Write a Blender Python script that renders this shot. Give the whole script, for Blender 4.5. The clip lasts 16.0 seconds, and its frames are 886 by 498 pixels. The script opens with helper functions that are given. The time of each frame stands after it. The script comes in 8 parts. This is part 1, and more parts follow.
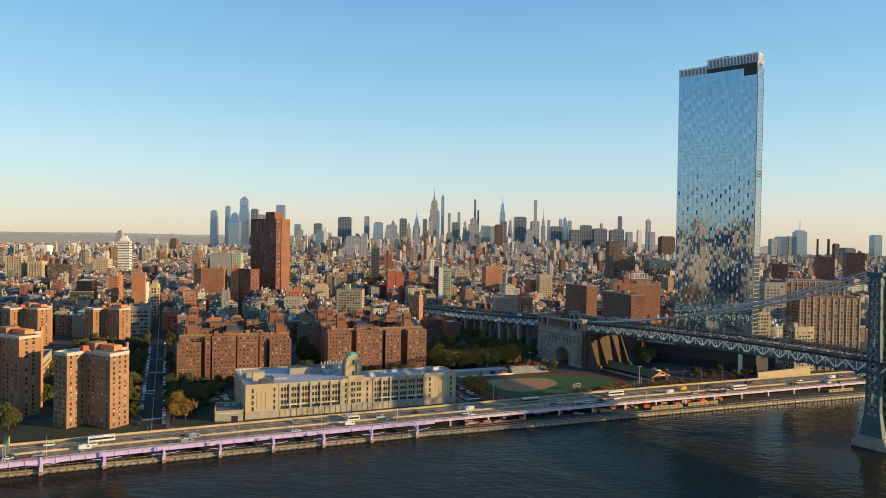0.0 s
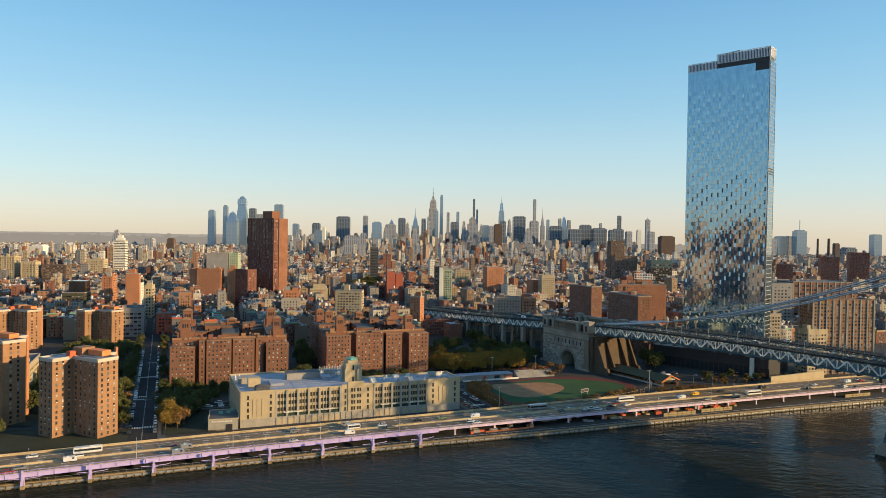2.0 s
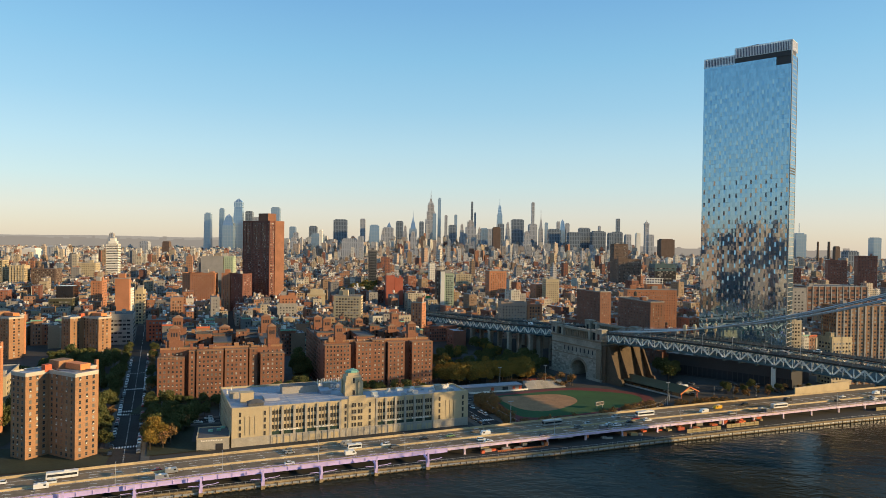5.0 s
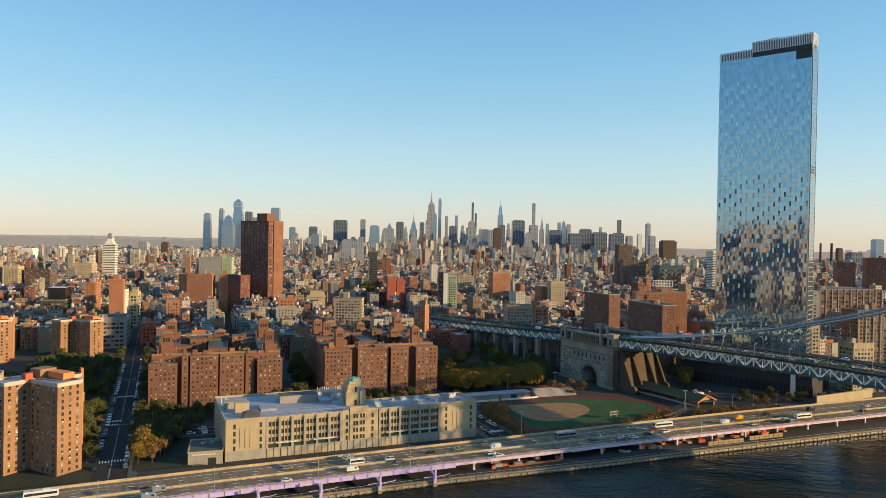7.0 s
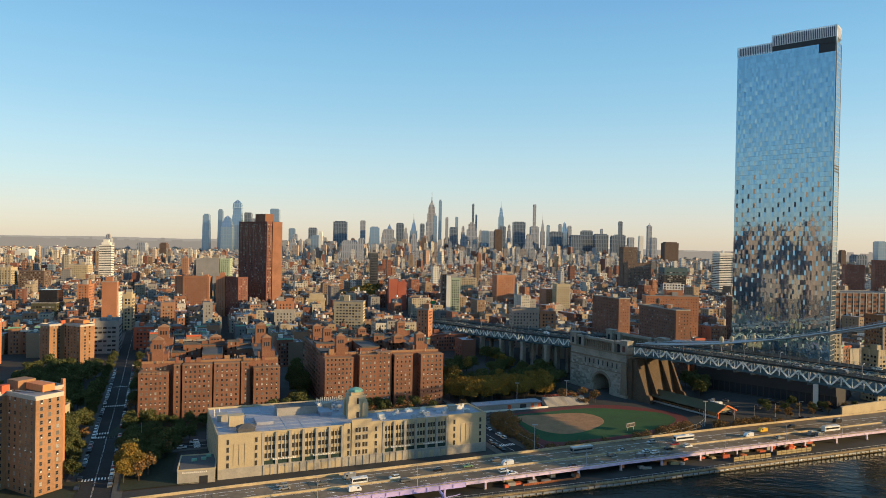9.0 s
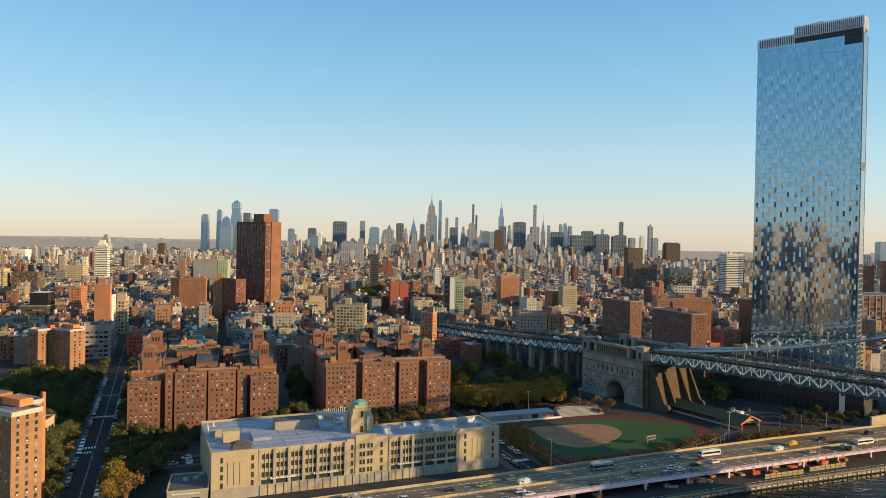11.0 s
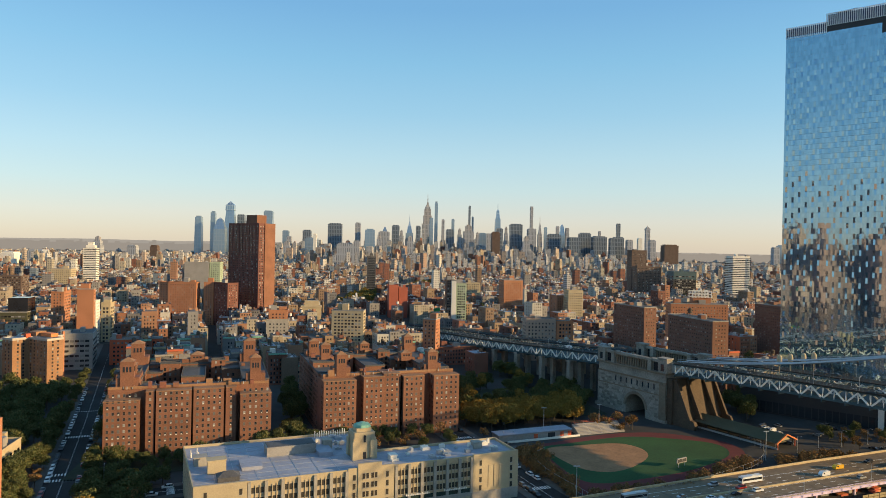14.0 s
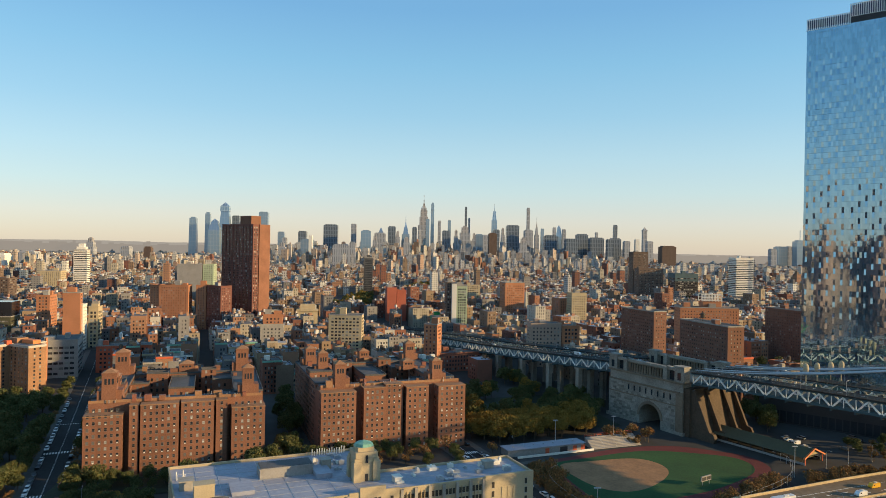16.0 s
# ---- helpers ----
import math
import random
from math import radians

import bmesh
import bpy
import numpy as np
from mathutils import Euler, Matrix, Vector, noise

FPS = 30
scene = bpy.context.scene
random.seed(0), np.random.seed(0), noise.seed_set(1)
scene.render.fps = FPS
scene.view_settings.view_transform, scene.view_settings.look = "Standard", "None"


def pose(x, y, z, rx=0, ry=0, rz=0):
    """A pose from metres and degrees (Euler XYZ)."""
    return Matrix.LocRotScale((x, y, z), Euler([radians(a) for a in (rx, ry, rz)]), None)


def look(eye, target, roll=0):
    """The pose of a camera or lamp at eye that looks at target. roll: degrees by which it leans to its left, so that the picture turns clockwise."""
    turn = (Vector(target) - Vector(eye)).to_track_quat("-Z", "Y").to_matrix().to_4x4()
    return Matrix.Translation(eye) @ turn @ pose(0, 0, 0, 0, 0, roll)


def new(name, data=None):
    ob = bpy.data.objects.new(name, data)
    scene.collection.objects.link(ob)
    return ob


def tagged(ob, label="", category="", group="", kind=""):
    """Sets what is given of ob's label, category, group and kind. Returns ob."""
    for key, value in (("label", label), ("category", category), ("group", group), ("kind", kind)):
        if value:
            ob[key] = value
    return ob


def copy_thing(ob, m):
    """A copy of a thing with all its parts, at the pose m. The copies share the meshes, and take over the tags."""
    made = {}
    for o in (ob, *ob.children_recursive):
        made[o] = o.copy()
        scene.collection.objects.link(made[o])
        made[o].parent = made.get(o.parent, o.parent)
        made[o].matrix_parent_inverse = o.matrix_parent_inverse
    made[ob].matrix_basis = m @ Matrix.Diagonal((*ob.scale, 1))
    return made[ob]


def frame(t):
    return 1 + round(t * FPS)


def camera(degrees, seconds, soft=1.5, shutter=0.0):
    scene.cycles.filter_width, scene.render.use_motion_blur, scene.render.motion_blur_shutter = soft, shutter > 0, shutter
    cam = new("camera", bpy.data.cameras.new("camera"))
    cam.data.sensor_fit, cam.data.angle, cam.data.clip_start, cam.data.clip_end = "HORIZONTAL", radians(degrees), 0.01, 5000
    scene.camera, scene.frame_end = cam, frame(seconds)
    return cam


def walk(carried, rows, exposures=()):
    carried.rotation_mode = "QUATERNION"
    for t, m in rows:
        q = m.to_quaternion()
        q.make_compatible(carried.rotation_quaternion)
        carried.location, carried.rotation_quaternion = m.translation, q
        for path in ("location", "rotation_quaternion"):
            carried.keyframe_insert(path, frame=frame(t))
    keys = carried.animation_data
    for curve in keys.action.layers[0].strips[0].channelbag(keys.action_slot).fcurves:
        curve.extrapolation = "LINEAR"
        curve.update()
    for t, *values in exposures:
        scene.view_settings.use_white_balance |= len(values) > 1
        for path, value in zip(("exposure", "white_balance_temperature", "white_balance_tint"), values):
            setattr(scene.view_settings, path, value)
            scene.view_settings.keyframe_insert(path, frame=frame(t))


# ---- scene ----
cam = camera(66.6, 16.0, 0.4)
PATH = [
    (0, (0.576, 8.642, 108.876), (0.66, 10.64, 108.846), 0.9),
    (0.5, (0.46, 12.626, 109.04), (0.545, 14.624, 109.009), 1.0),
    (1, (-0.313, 16.675, 109.091), (-0.227, 18.673, 109.06), 0.9),
    (1.5, (-1.464, 21.699, 109.034), (-1.376, 23.697, 109.003), 0.9),
    (2, (-1.98, 25.951, 108.941), (-1.891, 27.949, 108.91), 0.9),
    (2.5, (-2.661, 30.58, 108.848), (-2.57, 32.577, 108.818), 0.9),
    (3, (-3.592, 35.148, 108.822), (-3.498, 37.146, 108.792), 0.9),
    (3.5, (-4.269, 39.697, 109.087), (-4.174, 41.694, 109.056), 0.9),
    (4, (-4.998, 44.276, 108.999), (-4.901, 46.273, 108.971), 0.9),
    (6.5, (-8.754, 70.429, 108.963), (-8.656, 72.426, 108.944), 0.9),
    (7, (-9.473, 75.692, 108.925), (-9.375, 77.689, 108.906), 1.0),
    (7.5, (-10.185, 81.414, 109.11), (-10.088, 83.412, 109.092), 1.0),
    (8, (-11.134, 86.923, 109.032), (-11.036, 88.921, 109.015), 1.0),
    (8.5, (-11.897, 92.178, 109.245), (-11.799, 94.176, 109.228), 1.1),
    (9, (-12.664, 98.183, 109.115), (-12.565, 100.181, 109.1), 1.1),
    (11.5, (-17.526, 127.064, 109.741), (-17.424, 129.061, 109.727), 1.1),
    (12, (-18.324, 133.017, 109.715), (-18.221, 135.014, 109.701), 1.1),
    (12.5, (-19.476, 138.601, 109.763), (-19.372, 140.598, 109.75), 1.1),
    (13, (-20.288, 144.436, 109.982), (-20.181, 146.433, 109.969), 1.1),
    (13.5, (-21.283, 149.922, 110.123), (-21.172, 151.919, 110.112), 1.1),
    (14, (-22.37, 155.84, 110.128), (-22.254, 157.837, 110.12), 1.1),
    (14.5, (-23.262, 161.628, 110.325), (-23.143, 163.625, 110.318), 1.1),
    (15, (-24.438, 167.529, 110.431), (-24.314, 169.525, 110.425), 1.1),
    (15.5, (-25.161, 173.566, 110.45), (-25.035, 175.562, 110.445), 1.0),
    (16, (-26.243, 179.374, 110.54), (-26.114, 181.369, 110.536), 1.1),
]
walk(cam, [(t, look(eye, target, roll)) for t, eye, target, roll in PATH], [(0, 0.57, 6480, 7), (16, 0.57, 6480, 7)])

# ---- light ----
SUN_AZ, SUN_EL = 15.5, 12.0  # degrees right of the x axis towards the viewer, degrees up
sun_to = Vector((math.cos(radians(SUN_EL)) * math.cos(radians(SUN_AZ)), -math.cos(radians(SUN_EL)) * math.sin(radians(SUN_AZ)), math.sin(radians(SUN_EL))))
world = bpy.data.worlds.new("world")
scene.world = world
world.use_nodes = True
sky = world.node_tree.nodes.new("ShaderNodeTexSky")
sky.sky_type, sky.sun_disc = "NISHITA", False
sky.sun_elevation, sky.sun_rotation = radians(SUN_EL), math.atan2(sun_to.x, sun_to.y)
sky.altitude, sky.air_density, sky.dust_density, sky.ozone_density = 50, 1.0, 0.3, 2.75
# autumn haze: the same pale warm-to-blue gradient all round the horizon, mixed over the clear sky
wn, wl = world.node_tree.nodes, world.node_tree.links
way, split, rise, grade, lift, air = wn.new("ShaderNodeTexCoord"), wn.new("ShaderNodeSeparateXYZ"), wn.new("ShaderNodeMapRange"), wn.new("ShaderNodeValToRGB"), wn.new("ShaderNodeVectorMath"), wn.new("ShaderNodeMix")
wl.new(way.outputs["Generated"], split.inputs[0]), wl.new(split.outputs["Z"], rise.inputs["Value"])
rise.inputs["From Min"].default_value, rise.inputs["From Max"].default_value = -0.05, 1.0
HAZE = ((-0.05, (2.0, 1.56, 1.34)), (0.01, (2.24, 1.90, 1.62)), (0.04, (2.26, 2.10, 1.96)), (0.082, (1.90, 2.28, 2.34)), (0.13, (1.58, 2.22, 2.52)), (0.19, (1.14, 1.98, 2.55)), (0.26, (0.83, 1.76, 2.52)), (0.33, (0.62, 1.45, 2.40)), (1.0, (0.50, 1.0, 1.75)))
for i, (up, col) in enumerate(HAZE):
    e = grade.color_ramp.elements[i] if i < 2 else grade.color_ramp.elements.new((up + 0.05) / 1.05)
    e.position, e.color = (up + 0.05) / 1.05, (*(c / 2.6 for c in col), 1)
lift.operation = "SCALE"
lift.inputs["Scale"].default_value = 2.6
wl.new(rise.outputs[0], grade.inputs[0]), wl.new(grade.outputs[0], lift.inputs[0])
air.data_type = "RGBA"
air.inputs[0].default_value = 0.82
wl.new(sky.outputs[0], air.inputs[6]), wl.new(lift.outputs[0], air.inputs[7])
wl.new(air.outputs[2], wn["Background"].inputs[0])
world.node_tree.nodes["Background"].inputs[1].default_value = 0.202
sun = new("sun", bpy.data.lights.new("sun", "SUN"))
sun.data.energy, sun.data.angle, sun.data.color = 4.8, radians(0.53), (1.0, 0.69, 0.345)
sun.matrix_world = look((0, 0, 500), Vector((0, 0, 500)) - sun_to)

# ---- materials ----
def nodes_of(m):
    m.use_nodes = True
    return m.node_tree.nodes, m.node_tree.links, m.node_tree.nodes["Principled BSDF"]


def mat(name, col, rough=0.85, metal=0.0, var=0.25, big=0.06, fine=1.2, pick="", cols=(), bump=0.0, spec=0.4, windows=None):
    """A surface with variation at two scales; pick: colours drawn per object or per island; windows: a far facade's window grid from its UVs."""
    m = bpy.data.materials.new(name)
    n, l, b = nodes_of(m)
    geo = n.new("ShaderNodeNewGeometry")
    n1, n2 = n.new("ShaderNodeTexNoise"), n.new("ShaderNodeTexNoise")
    for tex, size, detail in ((n1, big, 3.0), (n2, fine, 4.0)):
        tex.inputs["Scale"].default_value, tex.inputs["Detail"].default_value = size, detail
        l.new(geo.outputs["Position"], tex.inputs["Vector"])
    add = n.new("ShaderNodeMath")
    add.operation = "ADD"
    l.new(n1.outputs[0], add.inputs[0]), l.new(n2.outputs[0], add.inputs[1])
    span = n.new("ShaderNodeMapRange")
    span.inputs["From Min"].default_value, span.inputs["From Max"].default_value = 0.6, 1.4
    span.inputs["To Min"].default_value, span.inputs["To Max"].default_value = 1 - var, 1 + var
    l.new(add.outputs[0], span.inputs["Value"])
    mul = n.new("ShaderNodeVectorMath")
    mul.operation = "SCALE"
    if cols:
        ramp = n.new("ShaderNodeValToRGB")
        ramp.color_ramp.interpolation = "CONSTANT"
        for i, c in enumerate(cols):
            e = ramp.color_ramp.elements[i] if i < 2 else ramp.color_ramp.elements.new(i / len(cols))
            e.position, e.color = i / len(cols), (*c, 1)
        if pick == "object":
            info = n.new("ShaderNodeObjectInfo")
            l.new(info.outputs["Random"], ramp.inputs[0])
        else:
            l.new(geo.outputs["Random Per Island"], ramp.inputs[0])
        l.new(ramp.outputs[0], mul.inputs[0])
    else:
        mul.inputs[0].default_value = col
    l.new(span.outputs[0], mul.inputs["Scale"])
    out = mul.outputs[0]
    if windows:
        uv = n.new("ShaderNodeUVMap")
        br = n.new("ShaderNodeTexBrick")
        br.offset, br.squash = 0.0, 1.0
        br.inputs["Scale"].default_value = 1.0
        br.inputs["Brick Width"].default_value, br.inputs["Row Height"].default_value = windows[0], windows[1]
        br.inputs["Mortar Size"].default_value, br.inputs["Mortar Smooth"].default_value = windows[2], 0.1
        l.new(uv.outputs[0], br.inputs["Vector"])
        mix = n.new("ShaderNodeMix")
        mix.data_type = "RGBA"
        l.new(br.outputs["Fac"], mix.inputs[0])
        mix.inputs[6].default_value = (*windows[3], 1)
        l.new(out, mix.inputs[7])
        out = mix.outputs[2]
        rr = n.new("ShaderNodeMapRange")
        rr.inputs["To Min"].default_value, rr.inputs["To Max"].default_value = 0.15, rough
        l.new(br.outputs["Fac"], rr.inputs["Value"]), l.new(rr.outputs[0], b.inputs["Roughness"])
    else:
        b.inputs["Roughness"].default_value = rough
    l.new(out, b.inputs["Base Color"])
    b.inputs["Metallic"].default_value, b.inputs["Specular IOR Level"].default_value = metal, spec
    if bump:
        bm = n.new("ShaderNodeBump")
        bm.inputs["Strength"].default_value, bm.inputs["Distance"].default_value = 0.6, bump
        l.new(n2.outputs[0], bm.inputs["Height"]), l.new(bm.outputs[0], b.inputs["Normal"])
    return m


brick_kv = mat("brick_red_brown", (0.205, 0.092, 0.054), var=0.34, big=0.09, fine=1.6)
brick_dark = mat("brick_deep_red", (0.22, 0.085, 0.055), var=0.25)
brick_tan = mat("brick_tan", (0.28, 0.15, 0.078), var=0.28, big=0.08)
brick_orange = mat("brick_orange", (0.40, 0.17, 0.085), var=0.2)
brick_conf = mat("brick_maroon", (0.15, 0.058, 0.042), var=0.22)
cream = mat("cream_limestone", (0.43, 0.345, 0.215), var=0.16, big=0.15, fine=2.0, bump=0.02)
cream_dark = mat("grey_cast_stone", (0.33, 0.30, 0.25), var=0.2, big=0.2)
stone = mat("weathered_granite", (0.26, 0.235, 0.195), var=0.45, big=0.12, fine=1.2, bump=0.05)
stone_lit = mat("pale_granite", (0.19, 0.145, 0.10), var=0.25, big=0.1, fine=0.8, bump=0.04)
concrete = mat("concrete", (0.29, 0.27, 0.245), var=0.22, big=0.1)
concrete_seawall = mat("stained_seawall_stone", (0.25, 0.185, 0.10), var=0.5, big=0.25, fine=1.5, bump=0.06)
barrier_mat = mat("weathered_barrier_concrete", (0.46, 0.35, 0.20), var=0.3, big=0.1, fine=0.8)
stone_course = mat("granite_course", (0.2, 0.18, 0.15), pick="object", cols=[(0.20, 0.18, 0.14), (0.29, 0.26, 0.215), (0.24, 0.215, 0.18), (0.33, 0.30, 0.25), (0.17, 0.15, 0.12)], var=0.3, big=0.3, fine=2.0)
# browner and darker than the other granite: shade is put into this colour
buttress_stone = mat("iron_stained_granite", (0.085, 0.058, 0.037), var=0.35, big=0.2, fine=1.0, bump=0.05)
brown_dark = mat("dark_brown_brick", (0.12, 0.08, 0.06), var=0.25)
sidewalk_mat = mat("sidewalk_concrete", (0.085, 0.08, 0.07), var=0.3, big=0.1, fine=0.8)
asphalt = mat("asphalt", (0.038, 0.037, 0.036), var=0.3, big=0.05, fine=0.6, rough=0.95, spec=0.12)
road_deck = mat("worn_road_concrete", (0.20, 0.15, 0.10), var=0.35, big=0.05, fine=0.5, rough=0.9, spec=0.15)
line_paint = mat("road_paint", (0.8, 0.8, 0.77), var=0.2, big=0.4)
roof_tar = mat("tar_roof", (0.09, 0.088, 0.088), var=0.35, big=0.1)
roof_silver = mat("silver_roof_coating", (0.29, 0.30, 0.35), var=0.2, big=0.12, fine=0.7, rough=0.6)
roof_mix = mat("tenement_roof", (0.3, 0.3, 0.3), pick="island", cols=[(0.07, 0.068, 0.066), (0.26, 0.26, 0.27), (0.14, 0.125, 0.115), (0.05, 0.05, 0.052), (0.42, 0.42, 0.43), (0.16, 0.15, 0.145), (0.20, 0.10, 0.07), (0.10, 0.09, 0.085)], var=0.25)
steel_blue = mat("blue_green_painted_steel", (0.042, 0.085, 0.10), rough=0.55, var=0.25, big=0.15)
steel_pale = mat("pale_painted_steel", (0.74, 0.73, 0.68), rough=0.5, var=0.2)
steel_grey = mat("galvanised_steel", (0.42, 0.43, 0.44), rough=0.45, metal=0.5, var=0.15)
steel_lilac = mat("lilac_painted_steel", (0.47, 0.385, 0.66), rough=0.5, var=0.12, big=0.3, fine=2.0)
# the lilac again, pinker and paler: warm sunlight is put into this colour
steel_lilac_sunlit = mat("faded_lilac_steel", (0.62, 0.50, 0.62), rough=0.5, var=0.15, big=0.3)
copper = mat("verdigris_copper", (0.17, 0.36, 0.27), rough=0.6, var=0.25, big=0.4)
red_paint = mat("red_paint", (0.52, 0.11, 0.05), var=0.2)
orange_paint = mat("orange_paint", (0.62, 0.20, 0.07), var=0.2)
white_paint = mat("white_paint", (0.70, 0.66, 0.58), var=0.1)
dark_metal = mat("dark_metal", (0.03, 0.03, 0.033), rough=0.5, var=0.2)
glass_dark = mat("window_glass", (0.028, 0.032, 0.038), rough=0.08, var=0.3, spec=0.7)
glass_pane = mat("apartment_window", (0.05, 0.05, 0.055), rough=0.1, spec=0.7, pick="island", cols=[(0.022, 0.024, 0.028), (0.03, 0.03, 0.034), (0.30, 0.29, 0.26), (0.022, 0.022, 0.025), (0.05, 0.05, 0.055), (0.16, 0.15, 0.14)], var=0.2)
frame_metal = mat("window_frame", (0.15, 0.135, 0.12), rough=0.6, var=0.15)
dirt = mat("infield_dirt", (0.30, 0.155, 0.07), var=0.3, big=0.12, fine=0.8, rough=0.95)
track = mat("red_track", (0.12, 0.022, 0.02), var=0.25, big=0.1, rough=0.9)
turf = mat("green_turf", (0.02, 0.068, 0.016), var=0.35, big=0.06, fine=1.0, rough=0.95)
lawn = mat("park_ground", (0.026, 0.032, 0.016), var=0.4, big=0.06, fine=0.6, rough=0.95)
ground_mat = mat("city_ground", (0.04, 0.038, 0.035), var=0.35, big=0.015, fine=0.12, rough=0.9)
bark = mat("bark", (0.09, 0.065, 0.045), var=0.3, big=1.0, fine=6)
leaf_green = mat("green_leaves", (0.06, 0.08, 0.025), rough=0.9, spec=0.08, pick="island", cols=[(0.08, 0.095, 0.034), (0.105, 0.11, 0.042), (0.062, 0.076, 0.03), (0.135, 0.12, 0.045)], var=0.25)
leaf_gold = mat("golden_leaves", (0.3, 0.2, 0.04), rough=0.9, spec=0.08, pick="island", cols=[(0.26, 0.165, 0.036), (0.21, 0.145, 0.034), (0.31, 0.175, 0.038), (0.17, 0.13, 0.034)], var=0.25)
leaf_rust = mat("rust_leaves", (0.3, 0.1, 0.04), rough=0.9, spec=0.08, pick="island", cols=[(0.24, 0.12, 0.045), (0.17, 0.11, 0.05), (0.28, 0.15, 0.06), (0.12, 0.09, 0.04)], var=0.25)
TENEMENT = [tuple(0.72 * v for v in c) for c in [(0.30, 0.12, 0.075), (0.38, 0.26, 0.16), (0.22, 0.09, 0.06), (0.50, 0.44, 0.34), (0.32, 0.30, 0.28), (0.36, 0.16, 0.09), (0.58, 0.55, 0.48), (0.27, 0.18, 0.12), (0.42, 0.22, 0.13), (0.20, 0.19, 0.19), (0.45, 0.36, 0.25)]]
city_wall_object = mat("tenement_wall", (0.3, 0.2, 0.15), pick="object", cols=TENEMENT, var=0.2)
city_wall = mat("city_wall", (0.3, 0.2, 0.15), pick="island", cols=TENEMENT, var=0.2)
far_wall = mat("far_city_wall", (0.3, 0.2, 0.15), pick="island", cols=TENEMENT + [(0.62, 0.58, 0.5), (0.4, 0.38, 0.36), (0.48, 0.4, 0.3), (0.16, 0.2, 0.24)], var=0.12, windows=(4.2, 3.6, 1.15, (0.055, 0.06, 0.07)))
# farthest blocks: greyer, paler palette, distance haze mixed into limestone tones
hazed_grey_city = mat("grey_city_wall", (0.4, 0.38, 0.35), pick="island", cols=[(0.44, 0.41, 0.36), (0.33, 0.32, 0.31), (0.5, 0.47, 0.42), (0.36, 0.29, 0.23), (0.28, 0.29, 0.31), (0.4, 0.31, 0.24), (0.30, 0.2, 0.15), (0.42, 0.4, 0.38)], var=0.12, windows=(6.4, 6.0, 2.0, (0.10, 0.105, 0.115)))
# skyline base colours paled and greyed: distance haze is put into them
hazed_glass = mat("far_glass_tower", (0.2, 0.27, 0.33), rough=0.25, pick="island", cols=[(0.38, 0.48, 0.56), (0.44, 0.54, 0.61), (0.30, 0.37, 0.44), (0.5, 0.57, 0.62)], var=0.1, metal=0.45, windows=(16.0, 22.0, 1.6, (0.24, 0.33, 0.42)), spec=0.7)
hazed_stone = mat("far_stone_tower", (0.4, 0.36, 0.3), pick="island", cols=[(0.43, 0.43, 0.43), (0.37, 0.38, 0.40), (0.33, 0.34, 0.36), (0.47, 0.46, 0.45), (0.36, 0.34, 0.33)], var=0.1, windows=(9.0, 30.0, 3.4, (0.15, 0.16, 0.18)))
hazed_dark = mat("far_dark_tower", (0.17, 0.20, 0.235), rough=0.4, var=0.1, windows=(10.0, 24.0, 2.4, (0.08, 0.10, 0.125)))


def glass_facade():
    m = bpy.data.materials.new("mirror_curtain_wall_glass")
    n, l, b = nodes_of(m)
    geo = n.new("ShaderNodeNewGeometry")
    ramp = n.new("ShaderNodeValToRGB")
    ramp.color_ramp.elements[0].color, ramp.color_ramp.elements[1].color = (0.25, 0.38, 0.48, 1), (0.33, 0.47, 0.57, 1)
    l.new(geo.outputs["Random Per Island"], ramp.inputs[0]), l.new(ramp.outputs[0], b.inputs["Base Color"])
    b.inputs["Metallic"].default_value, b.inputs["Roughness"].default_value = 0.88, 0.03
    noise_tex, bump = n.new("ShaderNodeTexNoise"), n.new("ShaderNodeBump")
    noise_tex.inputs["Scale"].default_value = 0.5
    l.new(geo.outputs["Position"], noise_tex.inputs["Vector"])
    bump.inputs["Strength"].default_value, bump.inputs["Distance"].default_value = 0.16, 0.02
    l.new(noise_tex.outputs[0], bump.inputs["Height"]), l.new(bump.outputs[0], b.inputs["Normal"])
    return m


def river_water():
    m = bpy.data.materials.new("river_water")
    n, l, b = nodes_of(m)
    geo = n.new("ShaderNodeNewGeometry")
    tone, ramp = n.new("ShaderNodeTexNoise"), n.new("ShaderNodeValToRGB")
    tone.inputs["Scale"].default_value = 0.012
    l.new(geo.outputs["Position"], tone.inputs["Vector"])
    ramp.color_ramp.elements[0].color, ramp.color_ramp.elements[1].color = (0.019, 0.019, 0.013, 1), (0.028, 0.028, 0.020, 1)
    l.new(tone.outputs[0], ramp.inputs[0]), l.new(ramp.outputs[0], b.inputs["Base Color"])
    b.inputs["Roughness"].default_value, b.inputs["IOR"].default_value = 0.07, 1.33
    b.inputs["Specular IOR Level"].default_value = 0.05
    last = None
    for size, height in ((0.045, 0.55), (0.18, 0.2), (0.42, 0.085), (1.0, 0.03)):
        tex, bump, scale = n.new("ShaderNodeTexNoise"), n.new("ShaderNodeBump"), n.new("ShaderNodeMapping")
        scale.inputs["Rotation"].default_value, scale.inputs["Scale"].default_value = (0, 0, 0.5), (1.0, 1.7, 1.0)
        l.new(geo.outputs["Position"], scale.inputs["Vector"]), l.new(scale.outputs[0], tex.inputs["Vector"])
        tex.inputs["Scale"].default_value, tex.inputs["Detail"].default_value = size, 3
        bump.inputs["Strength"].default_value, bump.inputs["Distance"].default_value = 1.0, height
        l.new(tex.outputs[0], bump.inputs["Height"])
        if last:
            l.new(last.outputs[0], bump.inputs["Normal"])
        last = bump
    l.new(last.outputs[0], b.inputs["Normal"])
    return m


